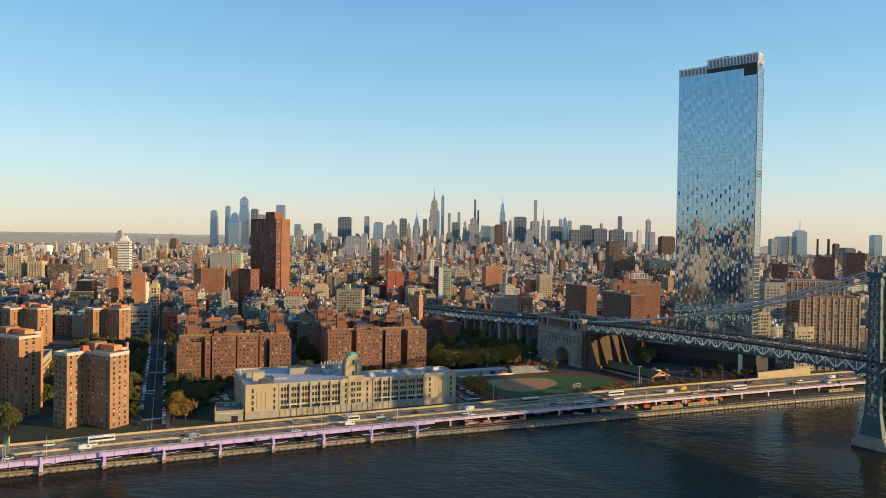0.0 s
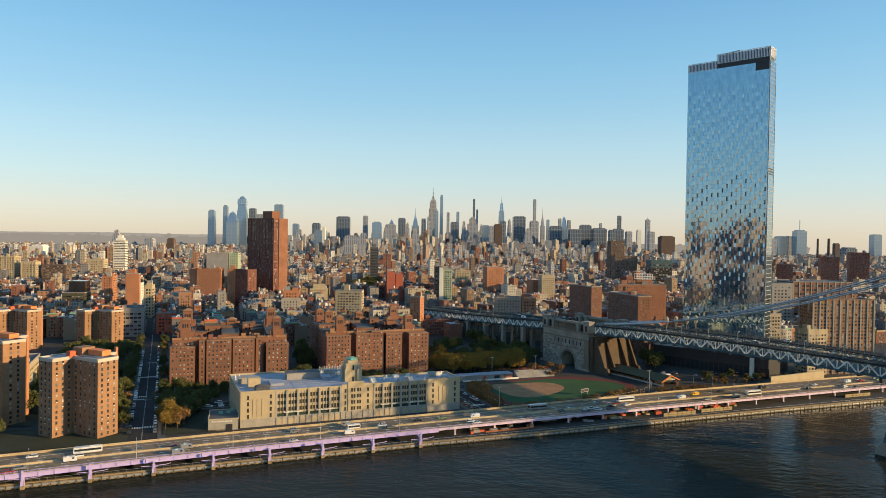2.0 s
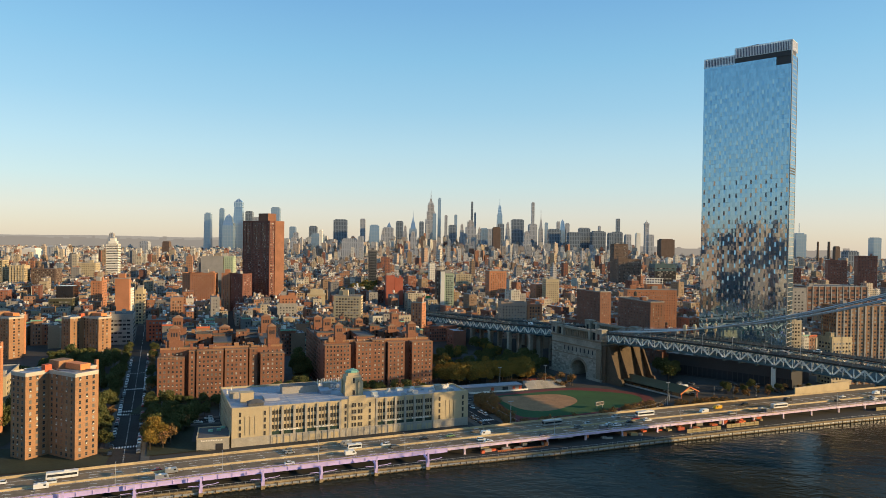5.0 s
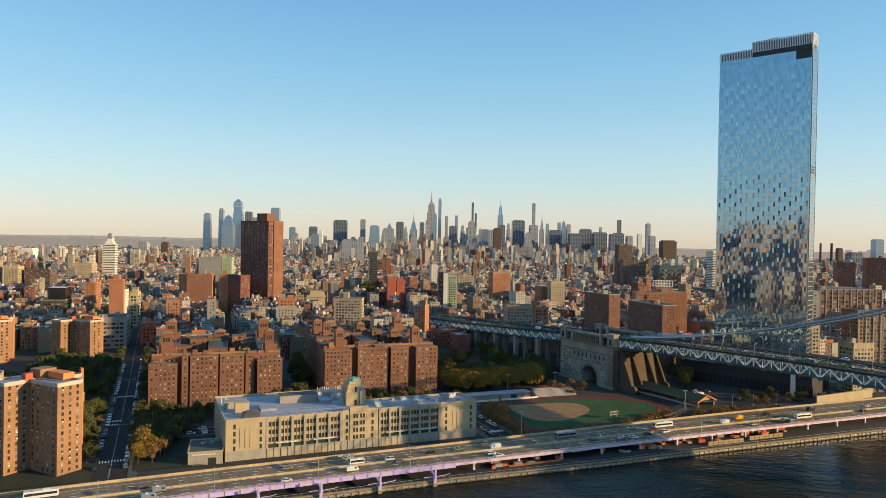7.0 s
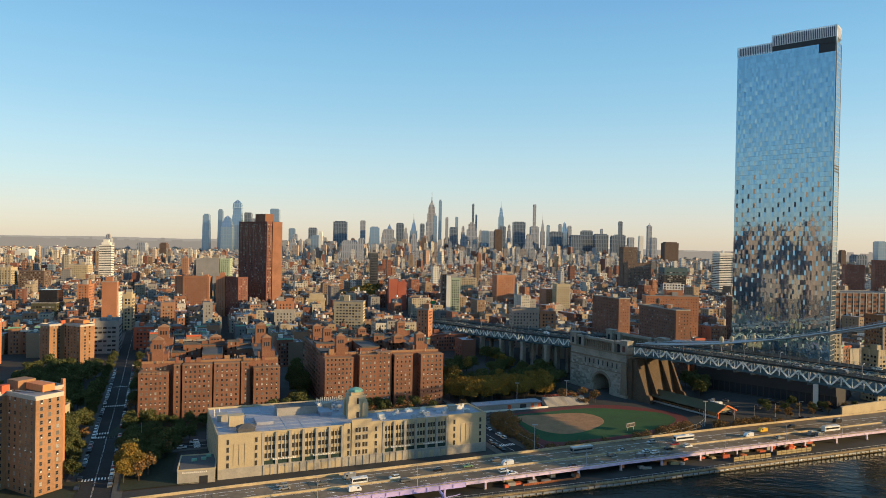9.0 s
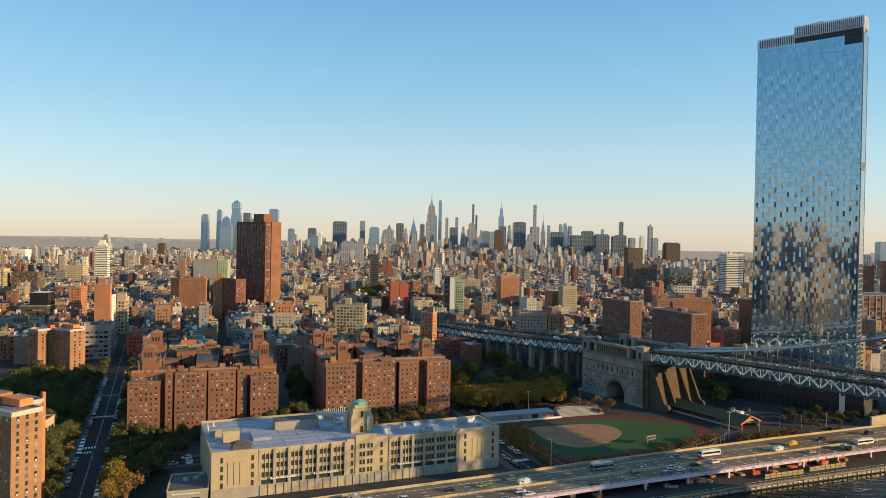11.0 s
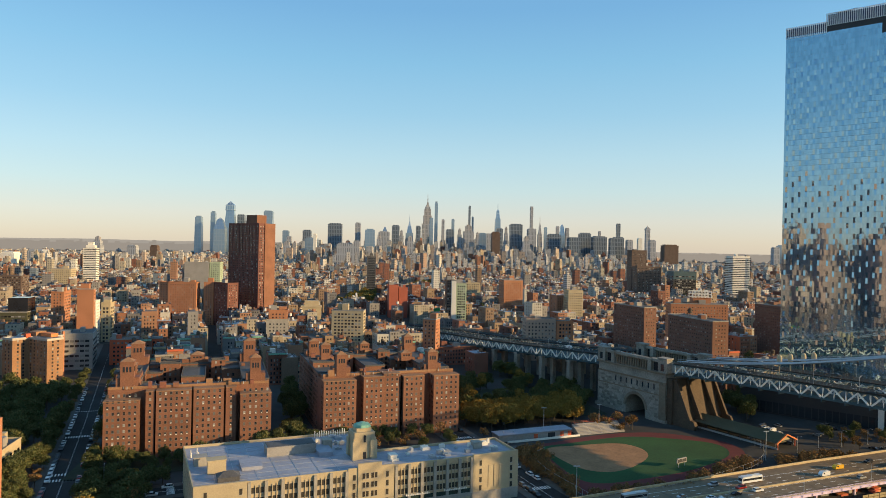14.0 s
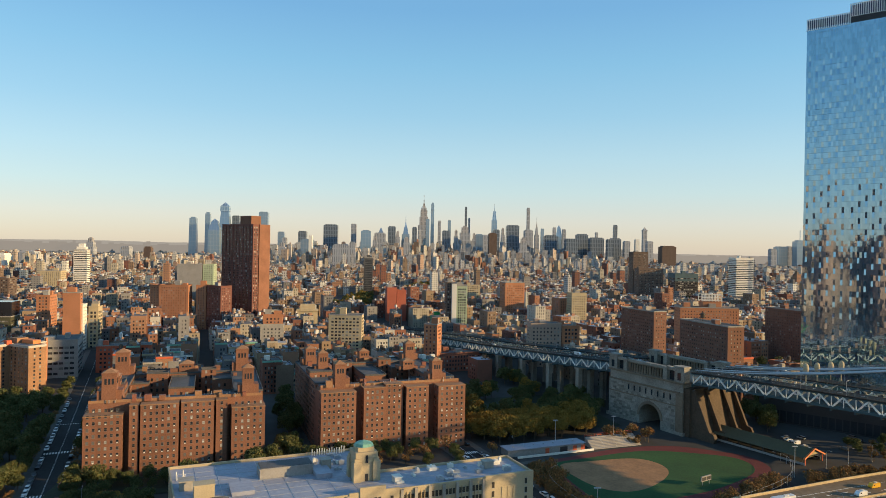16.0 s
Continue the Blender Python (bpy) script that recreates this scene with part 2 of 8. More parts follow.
mirror_glass, water_mat = glass_facade(), river_water()

# ---- builders ----
class Mesh:
    """Collects faces; everything in metres in the thing's own frame."""

    def __init__(self):
        self.v, self.f = [], []

    def quad(self, *pts):
        k = len(self.v)
        self.v += [tuple(p) for p in pts]
        self.f.append(tuple(range(k, k + len(pts))))
        return self

    def prism(self, poly, z0, z1, top=None):
        """poly counter-clockwise; top: another polygon of as many corners for tapered sides."""
        k, c = len(self.v), len(poly)
        self.v += [(x, y, z0) for x, y in poly] + [(x, y, z1) for x, y in (top or poly)]
        self.f += [(k + i, k + (i + 1) % c, k + c + (i + 1) % c, k + c + i) for i in range(c)]
        self.f += [tuple(k + c + i for i in range(c)), tuple(k + c - 1 - i for i in range(c))]
        return self

    def box(self, x0, x1, y0, y1, z0, z1):
        return self.prism([(x0, y0), (x1, y0), (x1, y1), (x0, y1)], z0, z1)

    def beam(self, a, b, w, h=None):
        """A square bar from a to b."""
        a, b, h = Vector(a), Vector(b), h or w
        d = (b - a).normalized()
        side = d.cross(Vector((0, 0, 1)))
        side = side.normalized() if side.length > 1e-4 else Vector((1, 0, 0))
        up = side.cross(d)
        k = len(self.v)
        for p in (a, b):
            for s, u in ((-1, -1), (1, -1), (1, 1), (-1, 1)):
                self.v.append(tuple(p + side * (s * w / 2) + up * (u * h / 2)))
        self.f += [(k, k + 1, k + 5, k + 4), (k + 1, k + 2, k + 6, k + 5), (k + 2, k + 3, k + 7, k + 6), (k + 3, k, k + 4, k + 7), (k + 3, k + 2, k + 1, k), (k + 4, k + 5, k + 6, k + 7)]
        return self

    def tube(self, pts, r, sides=6, r1=None):
        k, c = len(self.v), len(pts)
        for i, p in enumerate(pts):
            p = Vector(p)
            d = (Vector(pts[min(i + 1, c - 1)]) - Vector(pts[max(i - 1, 0)])).normalized()
            side = d.cross(Vector((0.03, 0.01, 1))).normalized() if abs(d.z) < 0.99 else Vector((1, 0, 0))
            up = side.cross(d)
            rad = r + ((r1 if r1 is not None else r) - r) * i / max(c - 1, 1)
            for j in range(sides):
                a = 2 * math.pi * j / sides
                self.v.append(tuple(p + (side * math.cos(a) + up * math.sin(a)) * rad))
        for i in range(c - 1):
            for j in range(sides):
                self.f.append((k + i * sides + j, k + i * sides + (j + 1) % sides, k + (i + 1) * sides + (j + 1) % sides, k + (i + 1) * sides + j))
        self.f += [tuple(k + sides - 1 - j for j in range(sides)), tuple(k + (c - 1) * sides + j for j in range(sides))]
        return self

    def cyl(self, x, y, z0, z1, r, sides=10, r1=None):
        ring = [(math.cos(2 * math.pi * i / sides), math.sin(2 * math.pi * i / sides)) for i in range(sides)]
        r1 = r if r1 is None else r1
        return self.prism([(x + r * c, y + r * s) for c, s in ring], z0, z1, [(x + r1 * c, y + r1 * s) for c, s in ring])

    def rail(self, pts, w, h):
        """One continuous bar through the points."""
        k, c = len(self.v), len(pts)
        for i, p in enumerate(pts):
            p = Vector(p)
            d = Vector(pts[min(i + 1, c - 1)]) - Vector(pts[max(i - 1, 0)])
            side = Vector((d.y, -d.x, 0)).normalized() * (w / 2)
            for s, u in ((-1, -1), (1, -1), (1, 1), (-1, 1)):
                self.v.append((p.x + side.x * s, p.y + side.y * s, p.z + u * h / 2))
        for i in range(c - 1):
            for j in range(4):
                self.f.append((k + i * 4 + j, k + i * 4 + (j + 1) % 4, k + i * 4 + 4 + (j + 1) % 4, k + i * 4 + 4 + j))
        self.f += [(k + 3, k + 2, k + 1, k), tuple(k + (c - 1) * 4 + j for j in range(4))]
        return self

    def data(self, name, *materials):
        me = bpy.data.meshes.new(name)
        me.from_pydata(self.v, [], self.f)
        for m in materials:
            me.materials.append(m)
        return me


def thing(name, label, category, x=0, y=0, z=0, turn=0, group="", kind=""):
    ob = new(name)
    ob.matrix_world = pose(x, y, z, 0, 0, turn)
    return tagged(ob, label, category, group, kind)


def part(name, mesh, material, parent=None, label="", kind=""):
    """Links a Mesh (or ready mesh data) as one object under a thing or a part."""
    ob = new(name, mesh.data(name, material) if isinstance(mesh, Mesh) else mesh)
    ob.parent = parent
    return tagged(ob, label, kind=kind)


def piece(name, data, parent, x, y, z, turn=0, sx=1, sy=1, sz=1):
    ob = new(name, data)
    ob.parent = parent
    ob.matrix_basis = pose(x, y, z, 0, 0, turn) @ Matrix.Diagonal((sx, sy, sz, 1))
    return ob


def single(name, mesh, material, label, category, x=0, y=0, z=0, turn=0, group="", kind=""):
    ob = new(name, mesh.data(name, material) if isinstance(mesh, Mesh) else mesh)
    ob.matrix_world = pose(x, y, z, 0, 0, turn)
    return tagged(ob, label, category, group, kind)


def window_data(name, glass, frame_mat, rail=True, cooler=False):
    """A window one metre wide and high, facing -y, standing proud of the wall behind its sill."""
    m = Mesh()
    m.box(-0.5, 0.5, -0.05, 0.02, 0, 1)
    m.box(-0.56, 0.56, -0.12, 0.02, -0.09, 0)
    plain = len(m.f)
    if cooler:
        m.box(-0.3, 0.24, -0.36, 0.0, 0.03, 0.30)
    g = Mesh()
    me2 = bpy.data.meshes.new(name)
    if rail:
        g.quad((-0.43, -0.056, 0.05), (0.43, -0.056, 0.05), (0.43, -0.056, 0.47), (-0.43, -0.056, 0.47))
        g.quad((-0.43, -0.056, 0.52), (0.43, -0.056, 0.52), (0.43, -0.056, 0.95), (-0.43, -0.056, 0.95))
    else:
        g.quad((-0.45, -0.056, 0.04), (0.45, -0.056, 0.04), (0.45, -0.056, 0.96), (-0.45, -0.056, 0.96))
    k = len(m.v)
    me2.from_pydata(m.v + g.v, [], m.f + [tuple(i + k for i in f) for f in g.f])
    me2.materials.append(frame_mat), me2.materials.append(glass), me2.materials.append(white_paint)
    for i, p in enumerate(me2.polygons):
        p.material_index = 1 if i >= len(m.f) else 2 if i >= plain else 0
    return me2


glass_curtained = mat("curtained_window_glass", (0.05, 0.05, 0.055), rough=0.1, spec=0.7, pick="object", cols=[(0.022, 0.024, 0.028), (0.03, 0.03, 0.034), (0.34, 0.32, 0.29), (0.022, 0.022, 0.025), (0.05, 0.05, 0.055), (0.14, 0.13, 0.12), (0.025, 0.025, 0.03)], var=0.2)
WINDOW_PLAIN = window_data("window", glass_curtained, frame_metal)
WINDOW_COOLER = window_data("window", glass_curtained, frame_metal, cooler=True)
WINDOW = [WINDOW_PLAIN, WINDOW_PLAIN, WINDOW_PLAIN, WINDOW_COOLER, WINDOW_PLAIN]
loft_glass = mat("dusty_loft_glass", (0.055, 0.048, 0.038), rough=0.25, var=0.35, big=0.5, spec=0.5)
WINDOW_STEEL = window_data("window", loft_glass, cream_dark, rail=False)


def facade_rows(mesh, a, b, z0, z1, floor, step, w, h, sill=0.9, edge=0.8, off=0.05, rng=random, skip=0.0):
    """Flat windows in rows on the wall from a to b (outside on the right hand of a to b)."""
    dx, dy = b[0] - a[0], b[1] - a[1]
    ln = math.hypot(dx, dy)
    ux, uy = dx / ln, dy / ln
    nx, ny = uy * off, -ux * off
    n = max(1, int((ln - 2 * edge) / step))
    pad = (ln - n * step) / 2 + step / 2
    z = z0
    while z + floor <= z1 + 0.2:
        for i in range(n):
            if skip and rng.random() < skip:
                continue
            s0, s1 = pad + i * step - w / 2, pad + i * step + w / 2
            p, q = (a[0] + ux * s0 + nx, a[1] + uy * s0 + ny), (a[0] + ux * s1 + nx, a[1] + uy * s1 + ny)
            mesh.quad((*p, z + sill), (*q, z + sill), (*q, z + sill + h), (*p, z + sill + h))
        z += floor
    return mesh


def window_pieces(parent, data, a, b, z0, floors, floor, count, w, h, sill=0.9, edge=0.8, name="window"):
    """Windows as objects of their own, count to a row."""
    dx, dy = b[0] - a[0], b[1] - a[1]
    ln = math.hypot(dx, dy)
    turn = math.degrees(math.atan2(dy, dx))
    step = (ln - 2 * edge) / count
    for f in range(floors):
        for i in range(count):
            s = edge + (i + 0.5) * step
            piece(name, data[(f * 7 + i * 5 + f * i % 3 + int(ln)) % len(data)] if isinstance(data, list) else data, parent, a[0] + dx / ln * s, a[1] + dy / ln * s, z0 + f * floor + sill, turn, w, 1, h)

# ---- ground, river, shore ----
SHORE = [(-5200, -1340), (-2400, -420), (-420, 234), (-181, 313.6), (-90.8, 344.5), (10.3, 379.1), (91, 403), (153, 424.4), (260, 458.7), (326, 478.5), (900, 652), (5200, 1700)]


def shore_y(x):
    return float(np.interp(x, [p[0] for p in SHORE], [p[1] for p in SHORE]))


def gz(x, y):
    """The height of the ground: low at the shore, rising inland."""
    return float(np.interp(y - shore_y(x), [0, 45, 260, 700], [2.2, 3.0, 3.2, 13.0]))


def make_ground():
    m = Mesh()
    xs = sorted({p[0] for p in SHORE} | set(range(-5200, 5201, 400)))
    rows = [0, 45, 120, 200, 260, 350, 450, 560, 700, 1200, 2500, 6500]
    for x in xs:
        for d in rows:
            y = shore_y(x) + d
            m.v.append((x, y, gz(x, y)))
    c = len(rows)
    for i in range(len(xs) - 1):
        for j in range(c - 1):
            k = i * c + j
            m.f.append((k, k + c, k + c + 1, k + 1))
    tagged(part("ground", m, ground_mat), "grey paved city ground rising gently from the river", "ground", kind="structure")
    m = Mesh().quad((-5200, -5200, 0), (5200, -5200, 0), (5200, 2600, 0), (-5200, 2600, 0))
    tagged(part("water", m, water_mat), "dark rippled blue-green river water", "river", kind="structure")
    m = Mesh()
    for (xa, ya), (xb, yb) in zip(SHORE[1:-1], SHORE[2:]):
        m.quad((xa, ya, -3), (xb, yb, -3), (xb, yb, 2.3), (xa, ya, 2.3))
        m.quad((xa, ya, 2.3), (xb, yb, 2.3), (xb, yb + 1.3, 2.3), (xa, ya + 1.3, 2.3))
        m.quad((xb, yb + 1.3, 2.3), (xb, yb + 1.3, 1.5), (xa, ya + 1.3, 1.5), (xa, ya + 1.3, 2.3))
    tagged(part("seawall", m, concrete_seawall), "weathered tan stone seawall along the river edge", "seawall", kind="structure")
    # timber fender and railing in front of the wall
    m = Mesh()
    for (xa, ya), (xb, yb) in zip(SHORE[2:9], SHORE[3:10]):
        m.beam((xa, ya - 0.35, 1.0), (xb, yb - 0.35, 1.0), 0.5, 0.7)
        m.beam((xa, ya + 0.5, 3.4), (xb, yb + 0.5, 3.4), 0.09)
        n = int(math.hypot(xb - xa, yb - ya) / 3)
        for i in range(n):
            x, y = xa + (xb - xa) * i / n, ya + (yb - ya) * i / n
            m.beam((x, y + 0.5, 2.3), (x, y + 0.5, 3.4), 0.09)
    piles = Mesh()
    for (xa, ya), (xb, yb) in zip(SHORE[2:10], SHORE[3:11]):
        n = int(math.hypot(xb - xa, yb - ya) / 3.2)
        for i in range(n):
            x, y = xa + (xb - xa) * i / n, ya + (yb - ya) * i / n
            piles.cyl(x, y - 0.75, -2, 1.5 + 0.5 * math.sin(i * 2.3), 0.22, 6)
        for z in (0.55, 1.65):
            piles.beam((xa, ya - 0.06, z), (xb, yb - 0.06, z), 0.16, 0.12)
    tagged(part("fender_piles", piles, bark), "row of dark timber fender piles along the seawall", "piles", kind="stuff")
    tagged(part("shore_railing", m, steel_grey), "grey metal railing and fender along the seawall", "railing", kind="structure")


make_ground()

# ---- riverside expressway ----
NEAR = [(-420, 210), (-179.7, 311.5), (-130.1, 332.6), (-71.9, 355.5), (4, 383.2), (93.7, 415.2), (192.4, 448.7), (338.1, 497.7), (700, 616)]
FAR = [(-433, 238), (-192, 338), (-141, 358.5), (-83, 381), (-5, 409.5), (84.5, 443), (182, 479), (327, 528), (689, 647)]
ROAD_Z = 6.6


def road_at(s, off):
    """The place s metres along the near edge from x = -420, off metres in from it, and the heading."""
    left = s
    for (a, b), (c, d) in zip(zip(NEAR, NEAR[1:]), zip(FAR, FAR[1:])):
        ln = math.dist(a, b)
        if left <= ln or b == NEAR[-1]:
            k = left / ln
            p, q = Vector(a).lerp(Vector(b), k), Vector(c).lerp(Vector(d), k)
            w = (q - p).normalized()
            r = p + w * off
            return r.x, r.y, math.degrees(math.atan2(b[1] - a[1], b[0] - a[0]))
        left -= ln


ROAD_LEN = sum(math.dist(a, b) for a, b in zip(NEAR, NEAR[1:]))


def make_road():
    deck, wall, paint, joint = Mesh(), Mesh(), Mesh(), Mesh()
    for (a, b), (c, d) in zip(zip(NEAR, NEAR[1:]), zip(FAR, FAR[1:])):
        deck.prism([a, b, d, c], ROAD_Z - 0.9, ROAD_Z)
    road = thing("expressway", "elevated riverside expressway with worn concrete deck", "road", kind="structure")
    part("deck", deck, road_deck, road)
    s = 0
    while s < ROAD_LEN - 12:
        for off, w, h in ((0.3, 0.45, 0.5), (12.6, 0.6, 0.8)):
            x, y, t = road_at(s, off)
            x1, y1, _ = road_at(s + 10, off)
            wall.beam((x, y, ROAD_Z + h / 2), (x1, y1, ROAD_Z + h / 2), w, h)
        x, y, t = road_at(s, 24.0)
        x1, y1, _ = road_at(s + 10, 24.0)
        for off in (4.6, 8.2, 16.6, 20.2):
            x, y, t = road_at(s, off)
            x1, y1, _ = road_at(s + 3.2, off)
            paint.beam((x, y, ROAD_Z + 0.005), (x1, y1, ROAD_Z + 0.005), 0.24, 0.02)
        for off in (1.2, 11.8, 13.4, 23.6):
            x, y, t = road_at(s, off)
            x1, y1, _ = road_at(s + 10, off)
            paint.beam((x, y, ROAD_Z + 0.005), (x1, y1, ROAD_Z + 0.005), 0.18, 0.02)
        s += 10
    for (a, b) in zip(FAR, FAR[1:]):
        wall.beam((a[0], a[1] - 0.3, ROAD_Z + 0.55), (b[0], b[1] - 0.3, ROAD_Z + 0.55), 0.45, 1.1)
        wall.beam((a[0], a[1], ROAD_Z / 2), (b[0], b[1], ROAD_Z / 2), 0.5, ROAD_Z - 1.0)
    for s in range(25, int(ROAD_LEN), 38):
        x, y, t = road_at(s, 0.8)
        x1, y1, _ = road_at(s, 24)
        joint.beam((x, y, ROAD_Z + 0.004), (x1, y1, ROAD_Z + 0.004), 0.35, 0.02)
    part("barrier", wall, barrier_mat, road, "pale concrete roadside barriers")
    part("lane_marking", paint, line_paint, road, kind="stuff")
    part("expansion_joint", joint, dark_metal, road, kind="stuff")
    # edge girder: lilac where it hangs over the water, the sunlit pinkish colour past that
    def girder(s0, s1, depth, material, label):
        g = Mesh()
        s = s0
        while s < s1:
            e = min(s + 6, s1)
            x, y, _ = road_at(s, -0.25)
            x1, y1, _ = road_at(e, -0.25)
            g.beam((x, y, ROAD_Z + 0.25 - depth / 2), (x1, y1, ROAD_Z + 0.25 - depth / 2), 0.18, depth)
            g.beam((x, y, ROAD_Z + 0.3), (x1, y1, ROAD_Z + 0.3), 0.7, 0.14)
            g.beam((x, y, ROAD_Z + 0.25 - depth), (x1, y1, ROAD_Z + 0.25 - depth), 0.7, 0.14)
            xs, ys, _ = road_at(s, -0.45)
            g.beam((xs, ys, ROAD_Z + 0.25), (xs, ys, ROAD_Z + 0.25 - depth), 0.2, 0.35)
            x, y, _ = road_at(s, -0.15)
            x1, y1, _ = road_at(e, -0.15)
            for h in (0.75, 1.05):
                g.beam((x, y, ROAD_Z + h + 0.25), (x1, y1, ROAD_Z + h + 0.25), 0.1)
            s += 6
        part("edge_girder", g, material, road, label)

    girder(0, 468, 1.75, steel_lilac, "lilac-painted steel edge girder with stiffeners")
    girder(468, ROAD_LEN - 5, 1.0, steel_lilac_sunlit, "lilac steel edge girder, sunlight put into its pinkish colour")


make_road()


def viaduct_column(x, y, turn):
    """A lilac steel column on a concrete footing in the water, with bracket arms."""
    c = thing("viaduct_column", "lilac steel viaduct column with bracket arms standing in the river", "column", x, y, 0, turn, "viaduct columns")
    m = Mesh().box(-0.5, 0.5, -0.5, 0.5, 1.4, 5.0).box(-0.72, -0.5, -0.6, 0.6, 1.4, 5.1).box(0.5, 0.72, -0.6, 0.6, 1.4, 5.1).box(-0.4, 0.4, -1.05, -0.55, 3.6, 8.2)
    part("shaft", m, steel_lilac, c)
    m = Mesh().tube([(-0.4, -0.3, 3.5), (-0.9, -0.3, 4.3), (-1.9, -0.3, 4.55), (-5.2, -0.3, 4.6)], 0.16, 6).tube([(0.4, -0.3, 3.5), (0.9, -0.3, 4.3), (1.9, -0.3, 4.55), (5.2, -0.3, 4.65), (7.2, -0.3, 5.1)], 0.16, 6)
    m.beam((0, 0, 5.0), (0, 5, 5.4), 0.7, 0.9)
    part("bracket", m, steel_lilac, c)
    part("footing", Mesh().box(-0.85, 0.85, -0.8, 0.8, -2.5, 1.4), concrete_seawall, c, "stained concrete footing")
    return c


first = viaduct_column(-165.7, 317.5, 19)
for i in list(range(-5, 0)) + list(range(1, 8)):
    copy_thing(first, pose(-165.7 + 24.16 * i, 317.5 + 8.3 * i + (0.0 if i > -1 else i * 0.9), 0, 0, 0, 19))


def inland_column(x, y, turn):
    c = thing("inland_column", "slim lilac steel column under the expressway edge", "column", x, y, 2, turn, "inland viaduct columns")
    part("shaft", Mesh().box(-0.45, 0.45, -0.45, 0.45, 0, 3.9).box(-0.8, 0.8, -0.7, 0.7, 3.2, 3.8), steel_lilac_sunlit, c)
    part("base_plate", Mesh().box(-0.7, 0.7, -0.7, 0.7, 0, 0.4), concrete, c)
    return c


col = None
for s in list(range(478, 1100, 24)):
    for off in (1.2, 14.0):
        x, y, t = road_at(s, off)
        if col is None:
            col = inland_column(x, y, t)
        else:
            copy_thing(col, pose(x, y, gz(x, y) - 0.2, 0, 0, t))
for s in range(20, 470, 24):
    x, y, t = road_at(s, 14)
    copy_thing(col, pose(x, y, gz(x, y) - 0.2, 0, 0, t))

# construction yard fence panels and stored goods under the deck
def yard_screen(x, y, turn, n):
    c = thing("chain_fence_panel", "tan metal-framed fence screen under the expressway", "fence", x, y, gz(x, y), turn, "yard screens")
    for i in range(n):
        part("panel", Mesh().box(i * 3.5 + 0.15, i * 3.5 + 3.3, 0.0, 0.08, 0.25, 2.4), frame_tan, c)
        part("post", Mesh().box(i * 3.5 - 0.1, i * 3.5 + 0.1, -0.08, 0.14, 0, 2.7), frame_dark, c)
    part("rail", Mesh().box(-0.1, n * 3.5 - 0.1, -0.1, -0.02, 1.2, 1.4), frame_dark, c)


frame_dark = mat("brown_fence_post", (0.12, 0.085, 0.04), var=0.2)
frame_tan = mat("tan_fence", (0.34, 0.27, 0.14), var=0.2)
for x, y in ((152, 427), (180, 437.5), (300, 479)):
    yard_screen(x, y + 1.5, 18, 7)


def crate(x, y, turn, w, d, h, material, name, label):
    m = Mesh().box(-w / 2, w / 2, -d / 2, d / 2, 0, h).box(-w / 2 - 0.06, w / 2 + 0.06, -d / 2 - 0.06, d / 2 + 0.06, h * 0.88, h * 0.96)
    single(name, m, material, label, "container", x, y, gz(x, y), turn, "stored goods under the expressway")


rng = random.Random(4)
for i in range(64):
    s = 475 + rng.random() * 210
    x, y, t = road_at(s, rng.uniform(-1, 9))
    k = rng.random()
    crate(x, y, t + rng.uniform(-12, 12), rng.uniform(1.5, 4.5), rng.uniform(1.2, 2.4), rng.uniform(0.7, 1.9), red_paint if k < 0.25 else orange_paint if k < 0.45 else frame_tan if k < 0.6 else concrete, "storage_crate", "weathered storage crate under the expressway")
m = Mesh()
for i in range(26):
    x, y = 40 + i * 1.0, 393.5 + i * 0.34 + 1.0
    m.box(x - 0.25, x + 0.25, y - 0.1, y + 0.1, gz(x, y), gz(x, y) + 1.0)
    m.box(x - 0.5, x + 0.5, y - 0.05, y + 0.05, gz(x, y) + 0.35, gz(x, y) + 0.9)
single("safety_fence", m, orange_paint, "orange plastic safety fence along the shore works", "fence")

green_glass = mat("green_shop_glass", (0.035, 0.055, 0.045), rough=0.15, var=0.3, spec=0.6)
SIGN_BAR = Mesh().box(0, 1, 0, 0.12, 0, 1).data("sign_bar", white_paint)

